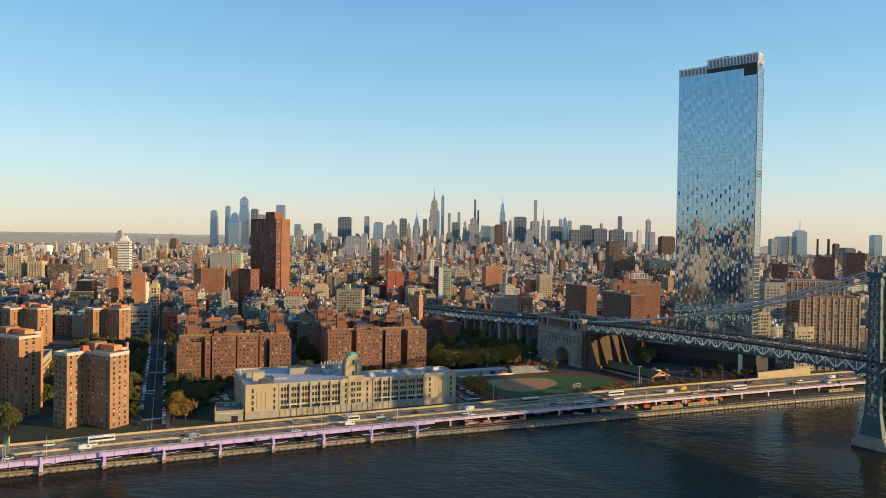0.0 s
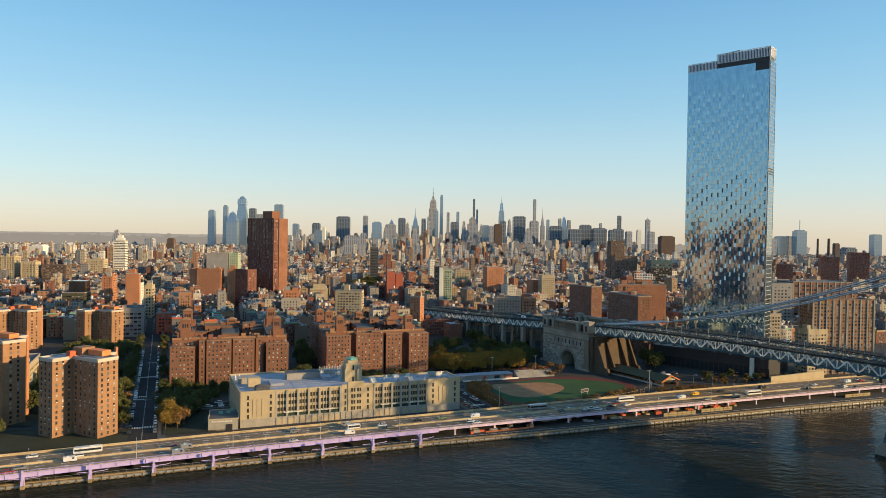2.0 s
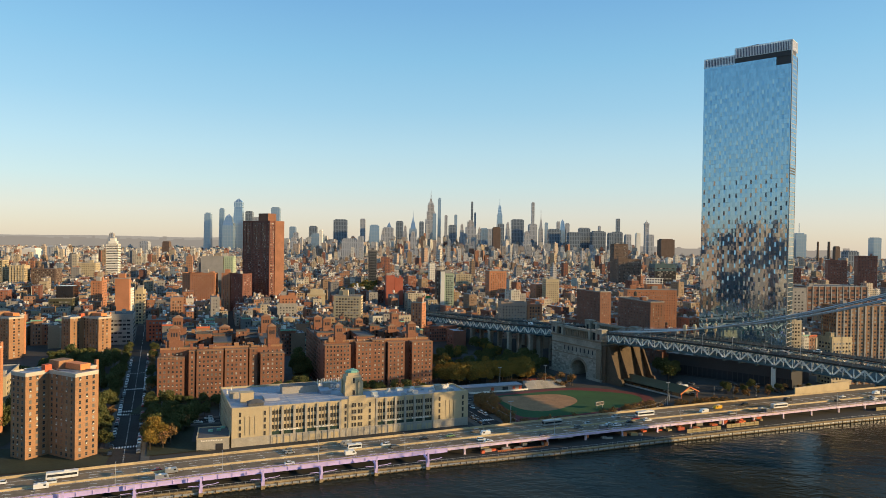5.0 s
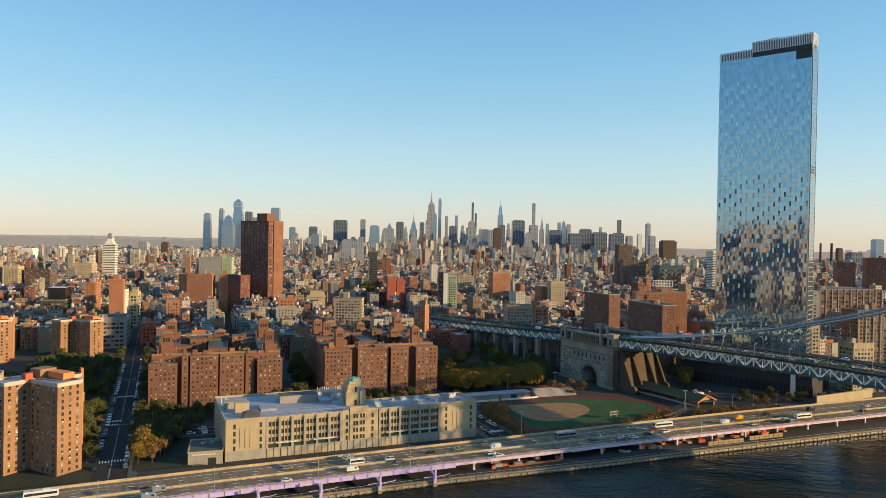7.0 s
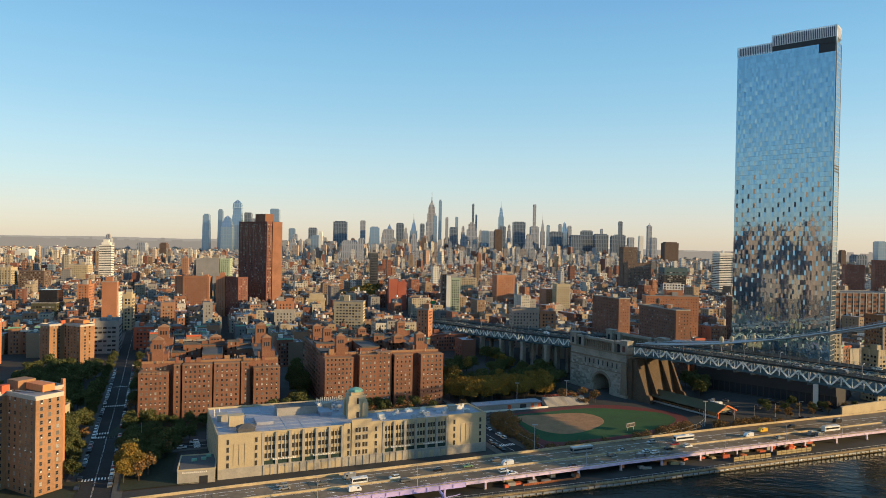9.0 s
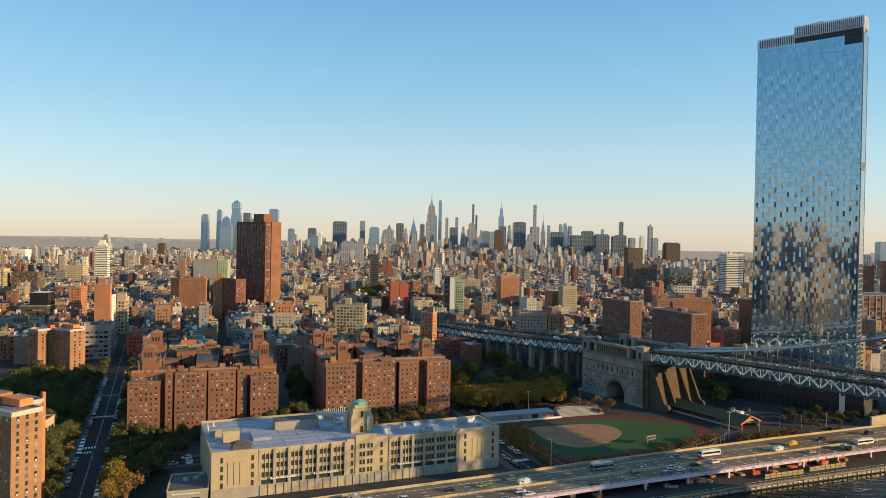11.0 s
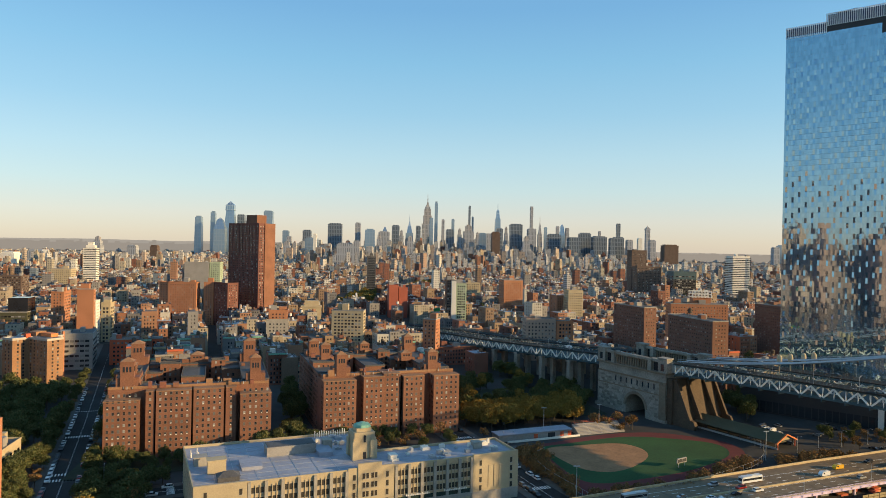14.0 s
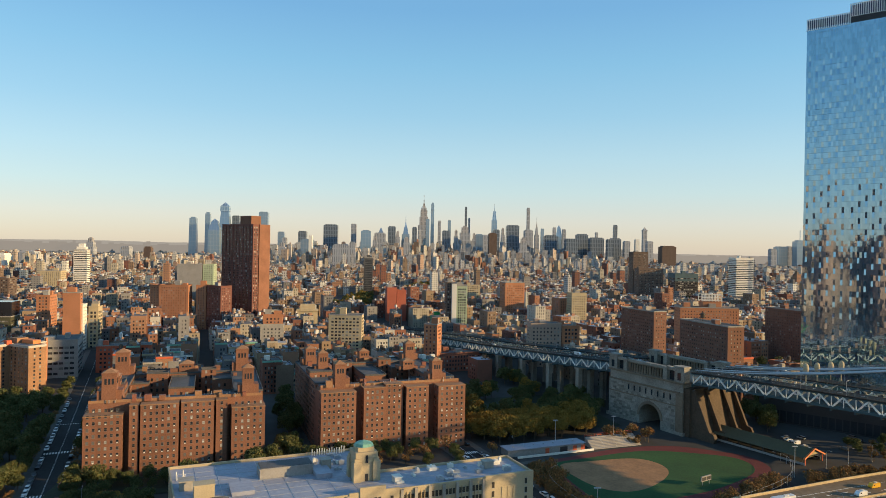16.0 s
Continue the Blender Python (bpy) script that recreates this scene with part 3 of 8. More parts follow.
# ---- long cream warehouse by the river ----
def make_warehouse():
    w = thing("warehouse", "long cream limestone warehouse with tall window bays and a turret", "warehouse", -95.5, 399.9, 3, 19.6)
    w.matrix_world = w.matrix_world @ Matrix.Diagonal((0.966, 0.95, 1.125, 1))
    L1, roof = 136.0, 17.2
    body = Mesh().prism([(0, 0.4), (L1, 0.4), (L1, 23), (74, 23), (74, 56), (-1.5, 56), (-0.2, 0.4)], 0, roof - 0.9)
    part("wall", body, cream, w)
    par = Mesh()
    ring = [(0, 0.4), (L1, 0.4), (L1, 23), (74, 23), (74, 56), (-1.5, 56)]
    for a, b in zip(ring, ring[1:] + ring[:1]):
        par.beam((*a, roof - 0.35), (*b, roof - 0.35), 0.5, 1.1)
    part("parapet", par, cream, w)
    part("roof", Mesh().prism([(0.3, 0.7), (L1 - 0.3, 0.7), (L1 - 0.3, 22.7), (73.7, 22.7), (73.7, 55.7), (-1.2, 55.7)], roof - 0.9, roof - 0.7), roof_silver, w, "flat silver-coated roof")
    # pavilions: end blocks and centre stand proud and higher
    for s0, s1, h in ((0, 19.2, roof + 0.5), (58.5, 62.5, roof + 0.6), (62.5, 72.5, roof + 2.0), (72.5, 78, roof + 0.6), (114, 136, roof + 0.6)):
        part("pavilion", Mesh().box(s0, s1, -0.55 if s1 - s0 > 9 else -0.2, 0.5, 0, h), cream, w)
    for s0, s1 in ((6.5, 14), (121, 129)):
        m = Mesh()
        for k in range(3):
            x = s0 + (s1 - s0) * (k + 0.5) / 3
            m.box(x - 1.05, x + 1.05, -0.75, -0.5, 5.2, 13.5)
        part("relief_panel", m, cream, w, "tall carved relief panels")
    # plinth and pilasters
    for k in range(28):
        part("plinth_fin", Mesh().box(20 + k * 3.45, 20.5 + k * 3.45, -1.0, -0.65, 0, 3.9), cream_dark, w)
    for y in range(6, 54, 6):
        part("roof_seam", Mesh().box(1, 73 if y > 22 else L1 - 1, y, y + 0.16, roof - 0.7, roof - 0.62), steel_grey, w)
    for x in range(8, 72, 8):
        part("roof_seam", Mesh().box(x, x + 0.16, 1, 55, roof - 0.7, roof - 0.63), steel_grey, w)
    part("plinth", Mesh().box(0, L1, -0.7, 0.45, 0, 4.0), cream_dark, w, "grey stone ground floor")
    for s0, s1, n in ((20, 58, 6), (79, 113.5, 6)):
        for k in range(n + 1):
            x = s0 + (s1 - s0) * k / n
            part("pilaster", Mesh().box(x - 0.62, x + 0.62, -0.45, 0.45, 0, roof - 0.2).box(x - 0.78, x + 0.78, -0.6, 0.45, 0, 3.4), cream_dark, w, "grey stone pilaster")
        cnt = n * 3 + 1
        for k in range(n):
            for j in range(3):
                x = s0 + (s1 - s0) * (k + (j + 0.5) / 3 * 0.80 + 0.10) / n
                for f in range(3):
                    piece("window", WINDOW_STEEL, w, x, 0.40, 6.45 + f * 3.32, 0, 1.42, 1, 2.05)
        m = Mesh()
        for k in range(n):
            for j in range(4):
                x = s0 + (s1 - s0) * (k + j / 3 * 0.80 + 0.10) / n
                m.box(x - 0.13, x + 0.13, 0.08, 0.42, 6.0, roof - 1.5)
        part("mullion", m, cream, w, kind="stuff")
        for k in range(n):
            x, wide = s0 + (s1 - s0) * k / n + 0.62, (s1 - s0) / n - 1.24
            part("shop_window", Mesh().box(x, x + wide, 0.2, 0.42, 3.75, 5.5).box(x, x + wide, -0.1, 0.42, 3.5, 3.75), green_glass, w, "dark green ground-floor glazing")
            part("door_panel", Mesh().box(x + 0.5, x + wide - 0.5, -0.78, -0.6, 0.2, 2.9), cream, w)
        for k in range(2):
            x = s0 + (s1 - s0) * (0.12 + 0.5 * k)
            for j in range(14):
                piece("sign_bar", SIGN_BAR, w, x + j * 0.78, -0.62, 5.75, 0, 0.6, 1, 0.5 + 0.25 * ((j * 7) % 3 == 0))
    for x in (4.2, 16.9, 117.5, 132.5, 61.0, 75.0):
        for f in range(4):
            piece("window", WINDOW_STEEL, w, x, -0.58 if x < 20 or x > 100 else -0.22, 4.2 + f * 3.1, 0, 1.25, 1, 2.1)
    for x in (65.7, 69.3):
        for f in range(4):
            for k in (-0.75, 0.75):
                piece("window", WINDOW_STEEL, w, x + k, -0.58, 4.4 + f * 3.15, 0, 1.2, 1, 2.0)
    for f in range(4):
        for k in range(9):
            piece("window", WINDOW_STEEL, w, -0.25 - k * 0.14, 4 + k * 6.0, 3.5 + f * 3.3, -91.5, 1.4, 1, 1.9)
    # turret
    t = part("turret", Mesh().box(65, 74, 15, 24, roof - 1, roof + 9.0).box(66.2, 72.8, 16.2, 22.8, roof + 9.0, roof + 10.4), cream, w, "square cream roof turret")
    m = Mesh()
    for x in (65.6, 73.4):
        for y in (15.6, 23.4):
            m.box(x - 1.5, x + 1.5, y - 1.5, y + 1.5, roof - 1, roof + 6.0)
            m.box(x - 1.1, x + 1.1, y - 1.1, y + 1.1, roof + 6.0, roof + 7.0)
    part("buttress", m, cream, t)
    part("window", Mesh().box(69, 70, 14.9, 15.2, roof + 5.4, roof + 8.0), glass_dark, t)
    part("door", Mesh().box(68.9, 70.2, 14.9, 15.2, roof - 0.6, roof + 1.8), dark_metal, t)
    oct8 = lambda r: [(69.5 + r * math.cos(math.pi / 8 + i * math.pi / 4), 19.5 + r * math.sin(math.pi / 8 + i * math.pi / 4)) for i in range(8)]  # noqa: E731
    part("dome", Mesh().prism(oct8(4.0), roof + 10.4, roof + 11.3, oct8(3.5)).prism(oct8(3.5), roof + 11.3, roof + 12.1, oct8(0.8)), copper, t, "green copper turret cap")
    # roof structures
    for x0, x1, y0, y1, h, ma in ((1.5, 6.5, 28, 33, 3.0, cream_dark), (6, 13, 16, 21, 4.6, cream), (31, 52, 31, 40, 3.3, concrete), (19, 27, 16, 27, 1.2, roof_silver), (52, 58, 24, 36, 1.5, roof_silver), (56, 60, 34, 38, 3.4, cream_dark), (79, 82, 8, 12, 2.0, white_paint), (120, 124, 12, 16, 2.4, cream_dark)):
        bk = part("roof_bulkhead", Mesh().box(x0, x1, y0, y1, roof - 0.8, roof - 0.8 + h).box(x0 - 0.25, x1 + 0.25, y0 - 0.25, y1 + 0.25, roof - 0.8 + h, roof - 0.55 + h), ma, w)
    part("bulkhead_roof", Mesh().box(31.3, 51.7, 31.3, 39.7, roof + 2.76, roof + 2.9), roof_tar, w)
    part("hipped_hatch", Mesh().prism([(9, 5), (17, 5), (17, 11), (9, 11)], roof - 0.8, roof + 0.9).prism([(8.6, 4.6), (17.4, 4.6), (17.4, 11.4), (8.6, 11.4)], roof + 0.9, roof + 2.3, [(11.5, 8), (14.5, 8), (14.5, 8.1), (11.5, 8.1)]), roof_tar, w, "dark hipped roof hatch")
    r = random.Random(2)
    for k in range(34):
        x, y = r.uniform(80, 133), r.uniform(4, 20)
        if k > 22:
            x, y = r.uniform(55, 73), r.uniform(30, 52)
        sx, sy, sz = r.uniform(0.5, 1.8), r.uniform(0.5, 1.4), r.uniform(0.5, 1.5)
        part("roof_unit", Mesh().box(x - sx, x + sx, y - sy, y + sy, roof - 0.7, roof - 0.6 + sz).cyl(x, y, roof - 0.6 + sz, roof - 0.3 + sz, min(sx, sy) * 0.7, 8), steel_grey if r.random() < 0.6 else white_paint, w)
    for k in range(18):
        x, y = (r.uniform(0.5, 5), 40 + k) if k < 4 else (52 + k * 1.1, 54)
        part("vent_pipe", Mesh().cyl(x, y, roof - 0.7, roof + r.uniform(1, 2.2), 0.22, 7), white_paint, w)


make_warehouse()


def make_annex():
    a = thing("storage_annex", "low grey storage annex with a black flat roof", "building", -110.9, 393.5, 3, 14)
    part("wall", Mesh().box(0, 15.5, 0, 21, 0, 5.9), cream_dark, a)
    m = Mesh()
    for p, q in (((0, 0), (15.5, 0)), ((15.5, 0), (15.5, 21)), ((15.5, 21), (0, 21)), ((0, 21), (0, 0))):
        m.beam((*p, 6.1), (*q, 6.1), 0.5, 0.6)
    part("parapet", m, cream, a)
    part("roof", Mesh().box(0.3, 15.2, 0.3, 20.7, 5.9, 5.98), roof_tar, a, "black tar roof")
    part("garage_door", Mesh().box(9, 12.5, -0.1, 0.1, 0, 3.2), dark_metal, a)
    for j in range(13):
        piece("sign_bar", SIGN_BAR, a, 2 + j * 0.8, -0.12, 4.6, 0, 0.55, 1, 0.5 + 0.2 * (j % 3 == 0))
    for x, y in ((5, 12), (9, 13), (11, 17)):
        part("roof_unit", Mesh().box(x, x + 2.2, y, y + 1.6, 5.95, 7.0), copper, a)


make_annex()

# ---- brick courtyard blocks ----
OPENING = Mesh().box(-0.5, 0.5, -0.05, 0.05, 0, 1).data("tower_opening", glass_dark)


def roof_tower(parent, x, y, z, w, h, m=None):
    """A brick roof-top tank house with tall openings and a low pyramid roof."""
    w, h = w * 0.95, h * 0.86
    m = m or brick_kv
    t = part("roof_tower", Mesh().box(x - w / 2, x + w / 2, y - w / 2, y + w / 2, z, z + h).box(x - w / 2 - 0.25, x + w / 2 + 0.25, y - w / 2 - 0.25, y + w / 2 + 0.25, z + h - 0.5, z + h), m, parent, "brick roof-top tower")
    part("tower_base", Mesh().box(x - w / 2 - 2.2, x + w / 2 + 2.6, y - w / 2 + 0.8, y + w / 2 + 3, z, z + h * 0.38), m, parent)
    part("tower_roof", Mesh().prism([(x - w / 2, y - w / 2), (x + w / 2, y - w / 2), (x + w / 2, y + w / 2), (x - w / 2, y + w / 2)], z + h, z + h + 1.6, [(x - 0.2, y - 0.2), (x + 0.2, y - 0.2), (x + 0.2, y + 0.2), (x - 0.2, y + 0.2)]), brick_tan, t)
    for k in (-1, 0, 1):
        piece("tower_opening", OPENING, t, x + k * w * 0.24, y - w / 2, z + h * 0.6, 0, w * 0.15, 1, h * 0.2)
        piece("tower_opening", OPENING, t, x + w / 2, y + k * w * 0.24, z + h * 0.6, 90, w * 0.15, 1, h * 0.2)


def courtyard_block(x, y, turn, blocks, depth, label, towers, roof=30.0):
    """blocks: (start, end, stand-out, height) of the street front; behind it side wings and a rear wing round a court."""
    k = thing("apartment_block", label, "apartment building", x, y, 3, turn, "brick courtyard blocks")
    k.matrix_world = k.matrix_world @ Matrix.Diagonal((0.92, 0.92, 1.14, 1))
    W, T, FL = blocks[-1][1], 15.0, 2.52
    for s0, s1, out, h in blocks:
        part("front_bay", Mesh().box(s0, s1, -out, T, 0, h), brick_kv, k)
        part("bay_coping", Mesh().box(s0 - 0.12, s1 + 0.12, -out - 0.12, 4.3, h - 0.02, h + 0.35), brick_tan, k)
        cnt = max(1, int((s1 - s0 - 1.4) / 2.6))
        window_pieces(k, WINDOW, (s0, -out), (s1, -out), 1.4, 11 if h < 30 else 12, FL, cnt, 1.25, 1.25, 0.75, 0.7)
        if out > 0.5:
            m = Mesh()
            facade_rows(m, (s1, -out), (s1, 4.5), 1.4, h, FL, 2.4, 0.9, 1.4, 0.8, 0.3)
            facade_rows(m, (s0, 4.5), (s0, -out), 1.4, h, FL, 2.4, 0.9, 1.4, 0.8, 0.3)
            part("bay_glazing", m, glass_pane, k, kind="stuff")
    main = Mesh().box(1, W - 1, 4.6, T, 0, roof)
    part("front_wing", main, brick_kv, k)
    wings, roofs, wins = Mesh(), Mesh(), Mesh()
    parts_ = [(0, T, T, depth, roof), (W - T, W, T, depth, roof), (T, W - T, depth - T, depth, roof), (0, T * 0.9, T + 20, T + 34, roof + 2.5), (W * 0.42, W * 0.58, depth * 0.45, depth - T, roof - 1.5), (T, T + 7, T + 12, T + 24, roof - 2.8), (W - T - 8, W - T, T + 6, T + 20, roof - 2.6), (W - T - 11, W - T, depth - T - 16, depth - T, roof - 1.2), (T, T + 9, depth - T - 14, depth - T, roof - 2.2), (W * 0.26, W * 0.4, depth - T - 7, depth - T, roof + 1.4), (W * 0.62, W * 0.72, depth - T - 5, depth - T, roof + 2.2)]
    for x0, x1, y0, y1, h in parts_:
        part("wing", Mesh().box(x0, x1, y0, y1, 0, h), brick_kv, k)
        roofs.box(x0 + 0.4, x1 - 0.4, y0 + 0.4, y1 - 0.4, h, h + 0.06)
        for a, b in (((x0, y0), (x1, y0)), ((x1, y0), (x1, y1)), ((x1, y1), (x0, y1)), ((x0, y1), (x0, y0))):
            facade_rows(wins, a, b, 1.2, h, FL, 3.1, 1.15, 1.45, 0.8, 1.0)
            roofs.beam((*a, h + 0.3), (*b, h + 0.3), 0.35, 0.8)
    roofs.box(1.4, W - 1.4, 4.8, T - 0.4, roof, roof + 0.06)
    part("roof", roofs, roof_tar, k, "dark flat roofs with low parapets")
    cop = Mesh().beam((1, 4.7, roof + 0.5), (W - 1, 4.7, roof + 0.5), 0.4, 1.1)
    part("parapet", cop, brick_tan, k)
    part("glazing", wins, glass_pane, k, kind="stuff")
    r = random.Random(int(W * 10 + x))
    for tx, ty, w, h in towers:
        roof_tower(k, tx, ty, roof, w, h)
    for i in range(26):
        x0, y0 = (r.uniform(2, W - 6), r.uniform(3, T - 5)) if i < 10 else (r.choice([r.uniform(1, T - 5), r.uniform(W - T + 1, W - 5)]), r.uniform(T, depth - 5)) if i < 19 else (r.uniform(T, W - T), r.uniform(depth - T + 1, depth - 5))
        sx, sy, sz = r.uniform(1, 4.2), r.uniform(1, 3.5), r.uniform(0.9, 3.2)
        part("roof_bulkhead", Mesh().box(x0, x0 + sx, y0, y0 + sy, roof, roof + sz), r.choice([brick_kv, brick_tan, brick_dark]), k)
    for i in range(int(W / 3)):
        part("chimney", Mesh().cyl(r.uniform(2, W - 2), r.uniform(3, T - 2), roof, roof + r.uniform(0.8, 1.8), 0.22, 6), steel_grey, k)
    return k


BR = [(0, 19.6, 3.6, 28.6), (24.2, 37, 2.6, 29.6), (37, 47.5, 1.6, 30.6), (49, 62.5, 3.2, 29.2), (68.3, 85.2, 4.0, 29.0)]
courtyard_block(-65.0, 525.2, 17, BR, 92, "thirteen-storey red-brown brick apartment block with projecting bays", [(12, 7, 6.4, 12.0), (70.5, 8, 6.6, 11.5), (10, 48, 6.4, 12), (8, 82, 7, 10), (78, 84, 7, 11), (45, 84, 7, 7), (66, 50, 8, 5)])
BL = [(0, 17.4, 3.8, 25.4), (20.2, 24.6, 1.6, 28.6), (25.4, 43.2, 2.4, 28.8), (44.2, 60, 2.0, 29.0), (61, 66.5, 1.2, 29), (68.6, 85.3, 3.8, 26.0)]
courtyard_block(-165.8, 491.0, 15.3, BL, 92, "red-brown brick apartment block with twin roof towers and courtyard", [(10, 10, 7.2, 13.5), (77, 9, 6.2, 13.5), (8, 34, 9, 8), (8, 82, 8, 13), (77, 82, 8, 13), (44, 84, 9, 5)], 29.4)

# ---- cross-plan brick towers ----
pale_band = mat("pale_cast_stone_band", (0.44, 0.40, 0.34), var=0.15)


def cross_tower(x, y, z, turn=-30.0, roof=36.5, near=True):
    t = thing("apartment_tower", "fifteen-storey tan brick housing tower with stepped plan", "apartment building", x, y, z, turn, "stepped brick towers")
    rects = [(-12, 0, 0, 26), (0, 21.2, 11.8, 24.2), (-9, 8, 24.2, 33)]
    for i, (x0, x1, y0, y1) in enumerate(rects):
        part("wing", Mesh().box(x0, x1, y0, y1, 0, roof), brick_tan, t)
        part("roof", Mesh().box(x0 + 0.5, x1 - 0.5, y0 + 0.5, y1 - 0.5, roof, roof + 0.06), roof_silver, t)
        m = Mesh()
        ring = [(x0, y0), (x1, y0), (x1, y1), (x0, y1)]
        for a, b in zip(ring, ring[1:] + ring[:1]):
            m.beam((*a, roof + 0.3), (*b, roof + 0.3), 0.5, 0.9)
        part("parapet", m, pale_band, t, "pale stone parapet")
        part("cornice_band", Mesh().box(x0 - 0.08, x1 + 0.08, y0 - 0.08, y1 + 0.08, roof - 0.9, roof - 0.02), pale_band, t)
    for a, b, n in (((-12, 0), (0, 0), 3), ((0, 0), (0, 11.8), 3), ((0, 11.8), (21.2, 11.8), 5), ((21.2, 11.8), (21.2, 24.2), 3)):
        if near:
            window_pieces(t, WINDOW, a, b, 0.6, 14, 2.52, n, 1.3, 1.45, 0.7, 0.7)
    m = Mesh()
    if not near:
        for a, b in (((-12, 0), (0, 0)), ((0, 0), (0, 11.8)), ((0, 11.8), (21.2, 11.8)), ((21.2, 11.8), (21.2, 24.2))):
            facade_rows(m, a, b, 0.6, roof, 2.52, 4.0, 1.3, 1.45, 0.7, 0.5)
    facade_rows(m, (8, 24.2), (8, 33), 0.6, roof, 2.52, 3.2, 1.3, 1.4, 0.7, 0.8)
    facade_rows(m, (-12, 26), (-12, 0), 0.6, roof, 2.52, 3.6, 1.3, 1.4, 0.7, 0.8)
    part("glazing", m, glass_pane, t, kind="stuff")
    part("lift_house", Mesh().box(-5, 3, 15, 23, roof, roof + 4.2), brick_tan, t)
    part("machine_room", Mesh().box(4, 16, 18, 23.5, roof + 0.9, roof + 3.4), orange_paint, t, "orange-red roof-top machine room")
    part("stair_house", Mesh().box(-2.5, 0.5, 9.5, 13, roof, roof + 3), red_paint, t)
    part("flue", Mesh().box(6.6, 8.2, 32.4, 33.8, 0, roof + 3), brick_orange, t)
    part("roof_pipe", Mesh().beam((3, 14, roof + 0.9), (18, 17, roof + 0.9), 0.3).beam((-11, 6, roof + 0.9), (-5, 20, roof + 0.9), 0.3), steel_grey, t)
    return t


T1 = cross_tower(-185.2, 378.2, 3, -30)
T1.matrix_world = T1.matrix_world @ Matrix.Diagonal((0.945, 0.945, 1.11, 1))
T2 = cross_tower(-300.6, 655, 1.0, -30, near=False)
cross_tower(-246.5, 399.4, 3, -30, roof=46.0, near=False)
copy_thing(T2, pose(-362.0, 630, 3.2, 0, 0, -30))

# ---- suspension bridge ----
BX, BY, BTURN = 144.7, 561.0, -62.65
BW, PANEL, TOWER_X = 36.5, 11.35, 226.0


def chord_z(x):
    """The underside of the deck along the bridge: x from the anchorage towards the river."""
    if x >= 0:
        return 33.8 + 0.0533 * x - 0.00013 * x * x if x < 205 else 33.8 + 0.0533 * 205 - 0.00013 * 205 * 205 + 0.004 * (x - 205)
    return 33.8 if x > -62 else float(np.interp(x, [-520, -442, -284, -209, -110, -62], [4.5, 9.5, 19.0, 22.0, 27.5, 30.5]))


def truss(parent, x0, n, y, step, name="truss"):
    """A lattice truss of n panels; pale inverted Vs between blue chords."""
    low, up, web, post = Mesh(), Mesh(), Mesh(), Mesh()
    ends = [x0 + i * step for i in range(n + 1)]
    low.rail([(x, y, chord_z(x) + 0.5) for x in ends], 0.9, 1.0)
    up.rail([(x, y, chord_z(x) + 6.3) for x in ends], 0.9, 0.7)
    for i in range(n):
        a, b = x0 + i * step, x0 + (i + 1) * step
        za, zb = chord_z(a), chord_z(b)
        zm, m = (za + zb) / 2, (a + b) / 2
        if y == 0:
            web = Mesh()
        web.beam((a + 0.6, y - 0.25, za + 1.0), (m, y - 0.25, zm + 6.0), 0.55, 0.75)
        web.beam((m, y - 0.25, zm + 6.0), (b - 0.6, y - 0.25, zb + 1.0), 0.55, 0.75)
        if y == 0:
            part("web_member", web, steel_pale, parent, "pale painted diagonal truss members")
        post.beam((a, y, za + 1), (a, y, za + 6.2), 0.4)
        post.beam((m, y, zm + 1), (m, y, zm + 6.0), 0.3)
    part("bottom_chord", low, steel_blue, parent)
    part("top_chord", up, steel_blue, parent)
    if y:
        part("web_lattice", web, steel_pale, parent, kind="stuff")
    part("truss_post", post, steel_pale, parent, kind="stuff")


def deck(parent, x0, n, step):
    lo, up, floor_beam, rail, lane = Mesh(), Mesh(), Mesh(), Mesh(), Mesh()
    for i in range(n):
        a, b = x0 + i * step, x0 + (i + 1) * step
        za, zb = chord_z(a), chord_z(b)
        floor_beam.beam((a, -1, za - 0.4), (a, BW + 1, za - 0.4), 0.5, 1.4)
        floor_beam.beam((a, -1.6, za + 6.4), (a, BW + 1.6, za + 6.4), 0.4, 0.6)
        for y in (-1.6, 9.5, BW - 9.5, BW + 1.6):
            for h in (7.9, 8.5, 9.1):
                rail.beam((a, y, za + h), (b, y, zb + h), 0.12)
            for q in range(4):
                x = a + (b - a) * q / 4
                z = za + (zb - za) * q / 4
                rail.beam((x, y, z + 7.3), (x, y, z + 9.1), 0.12)
        lane.beam((a, 4, za + 7.31), (a + 3, 4, za + (zb - za) * 0.27 + 7.31), 0.15, 0.03)
    ends = [x0 + i * step for i in range(n + 1)]
    part("lower_deck", lo.rail([(x, BW / 2, chord_z(x) + 1.2) for x in ends], BW - 0.8, 0.6), steel_blue, parent)
    for yc in (3.95, BW - 3.95):
        part("upper_roadway", Mesh().rail([(x, yc, chord_z(x) + 7.0) for x in ends], 11.1, 0.6), asphalt, parent, "asphalt upper roadway")
    part("floor_beam", floor_beam, steel_blue, parent, kind="stuff")
    part("guard_rail", rail, steel_blue, parent, kind="stuff")
    part("lane_marking", lane, line_paint, parent, kind="stuff")


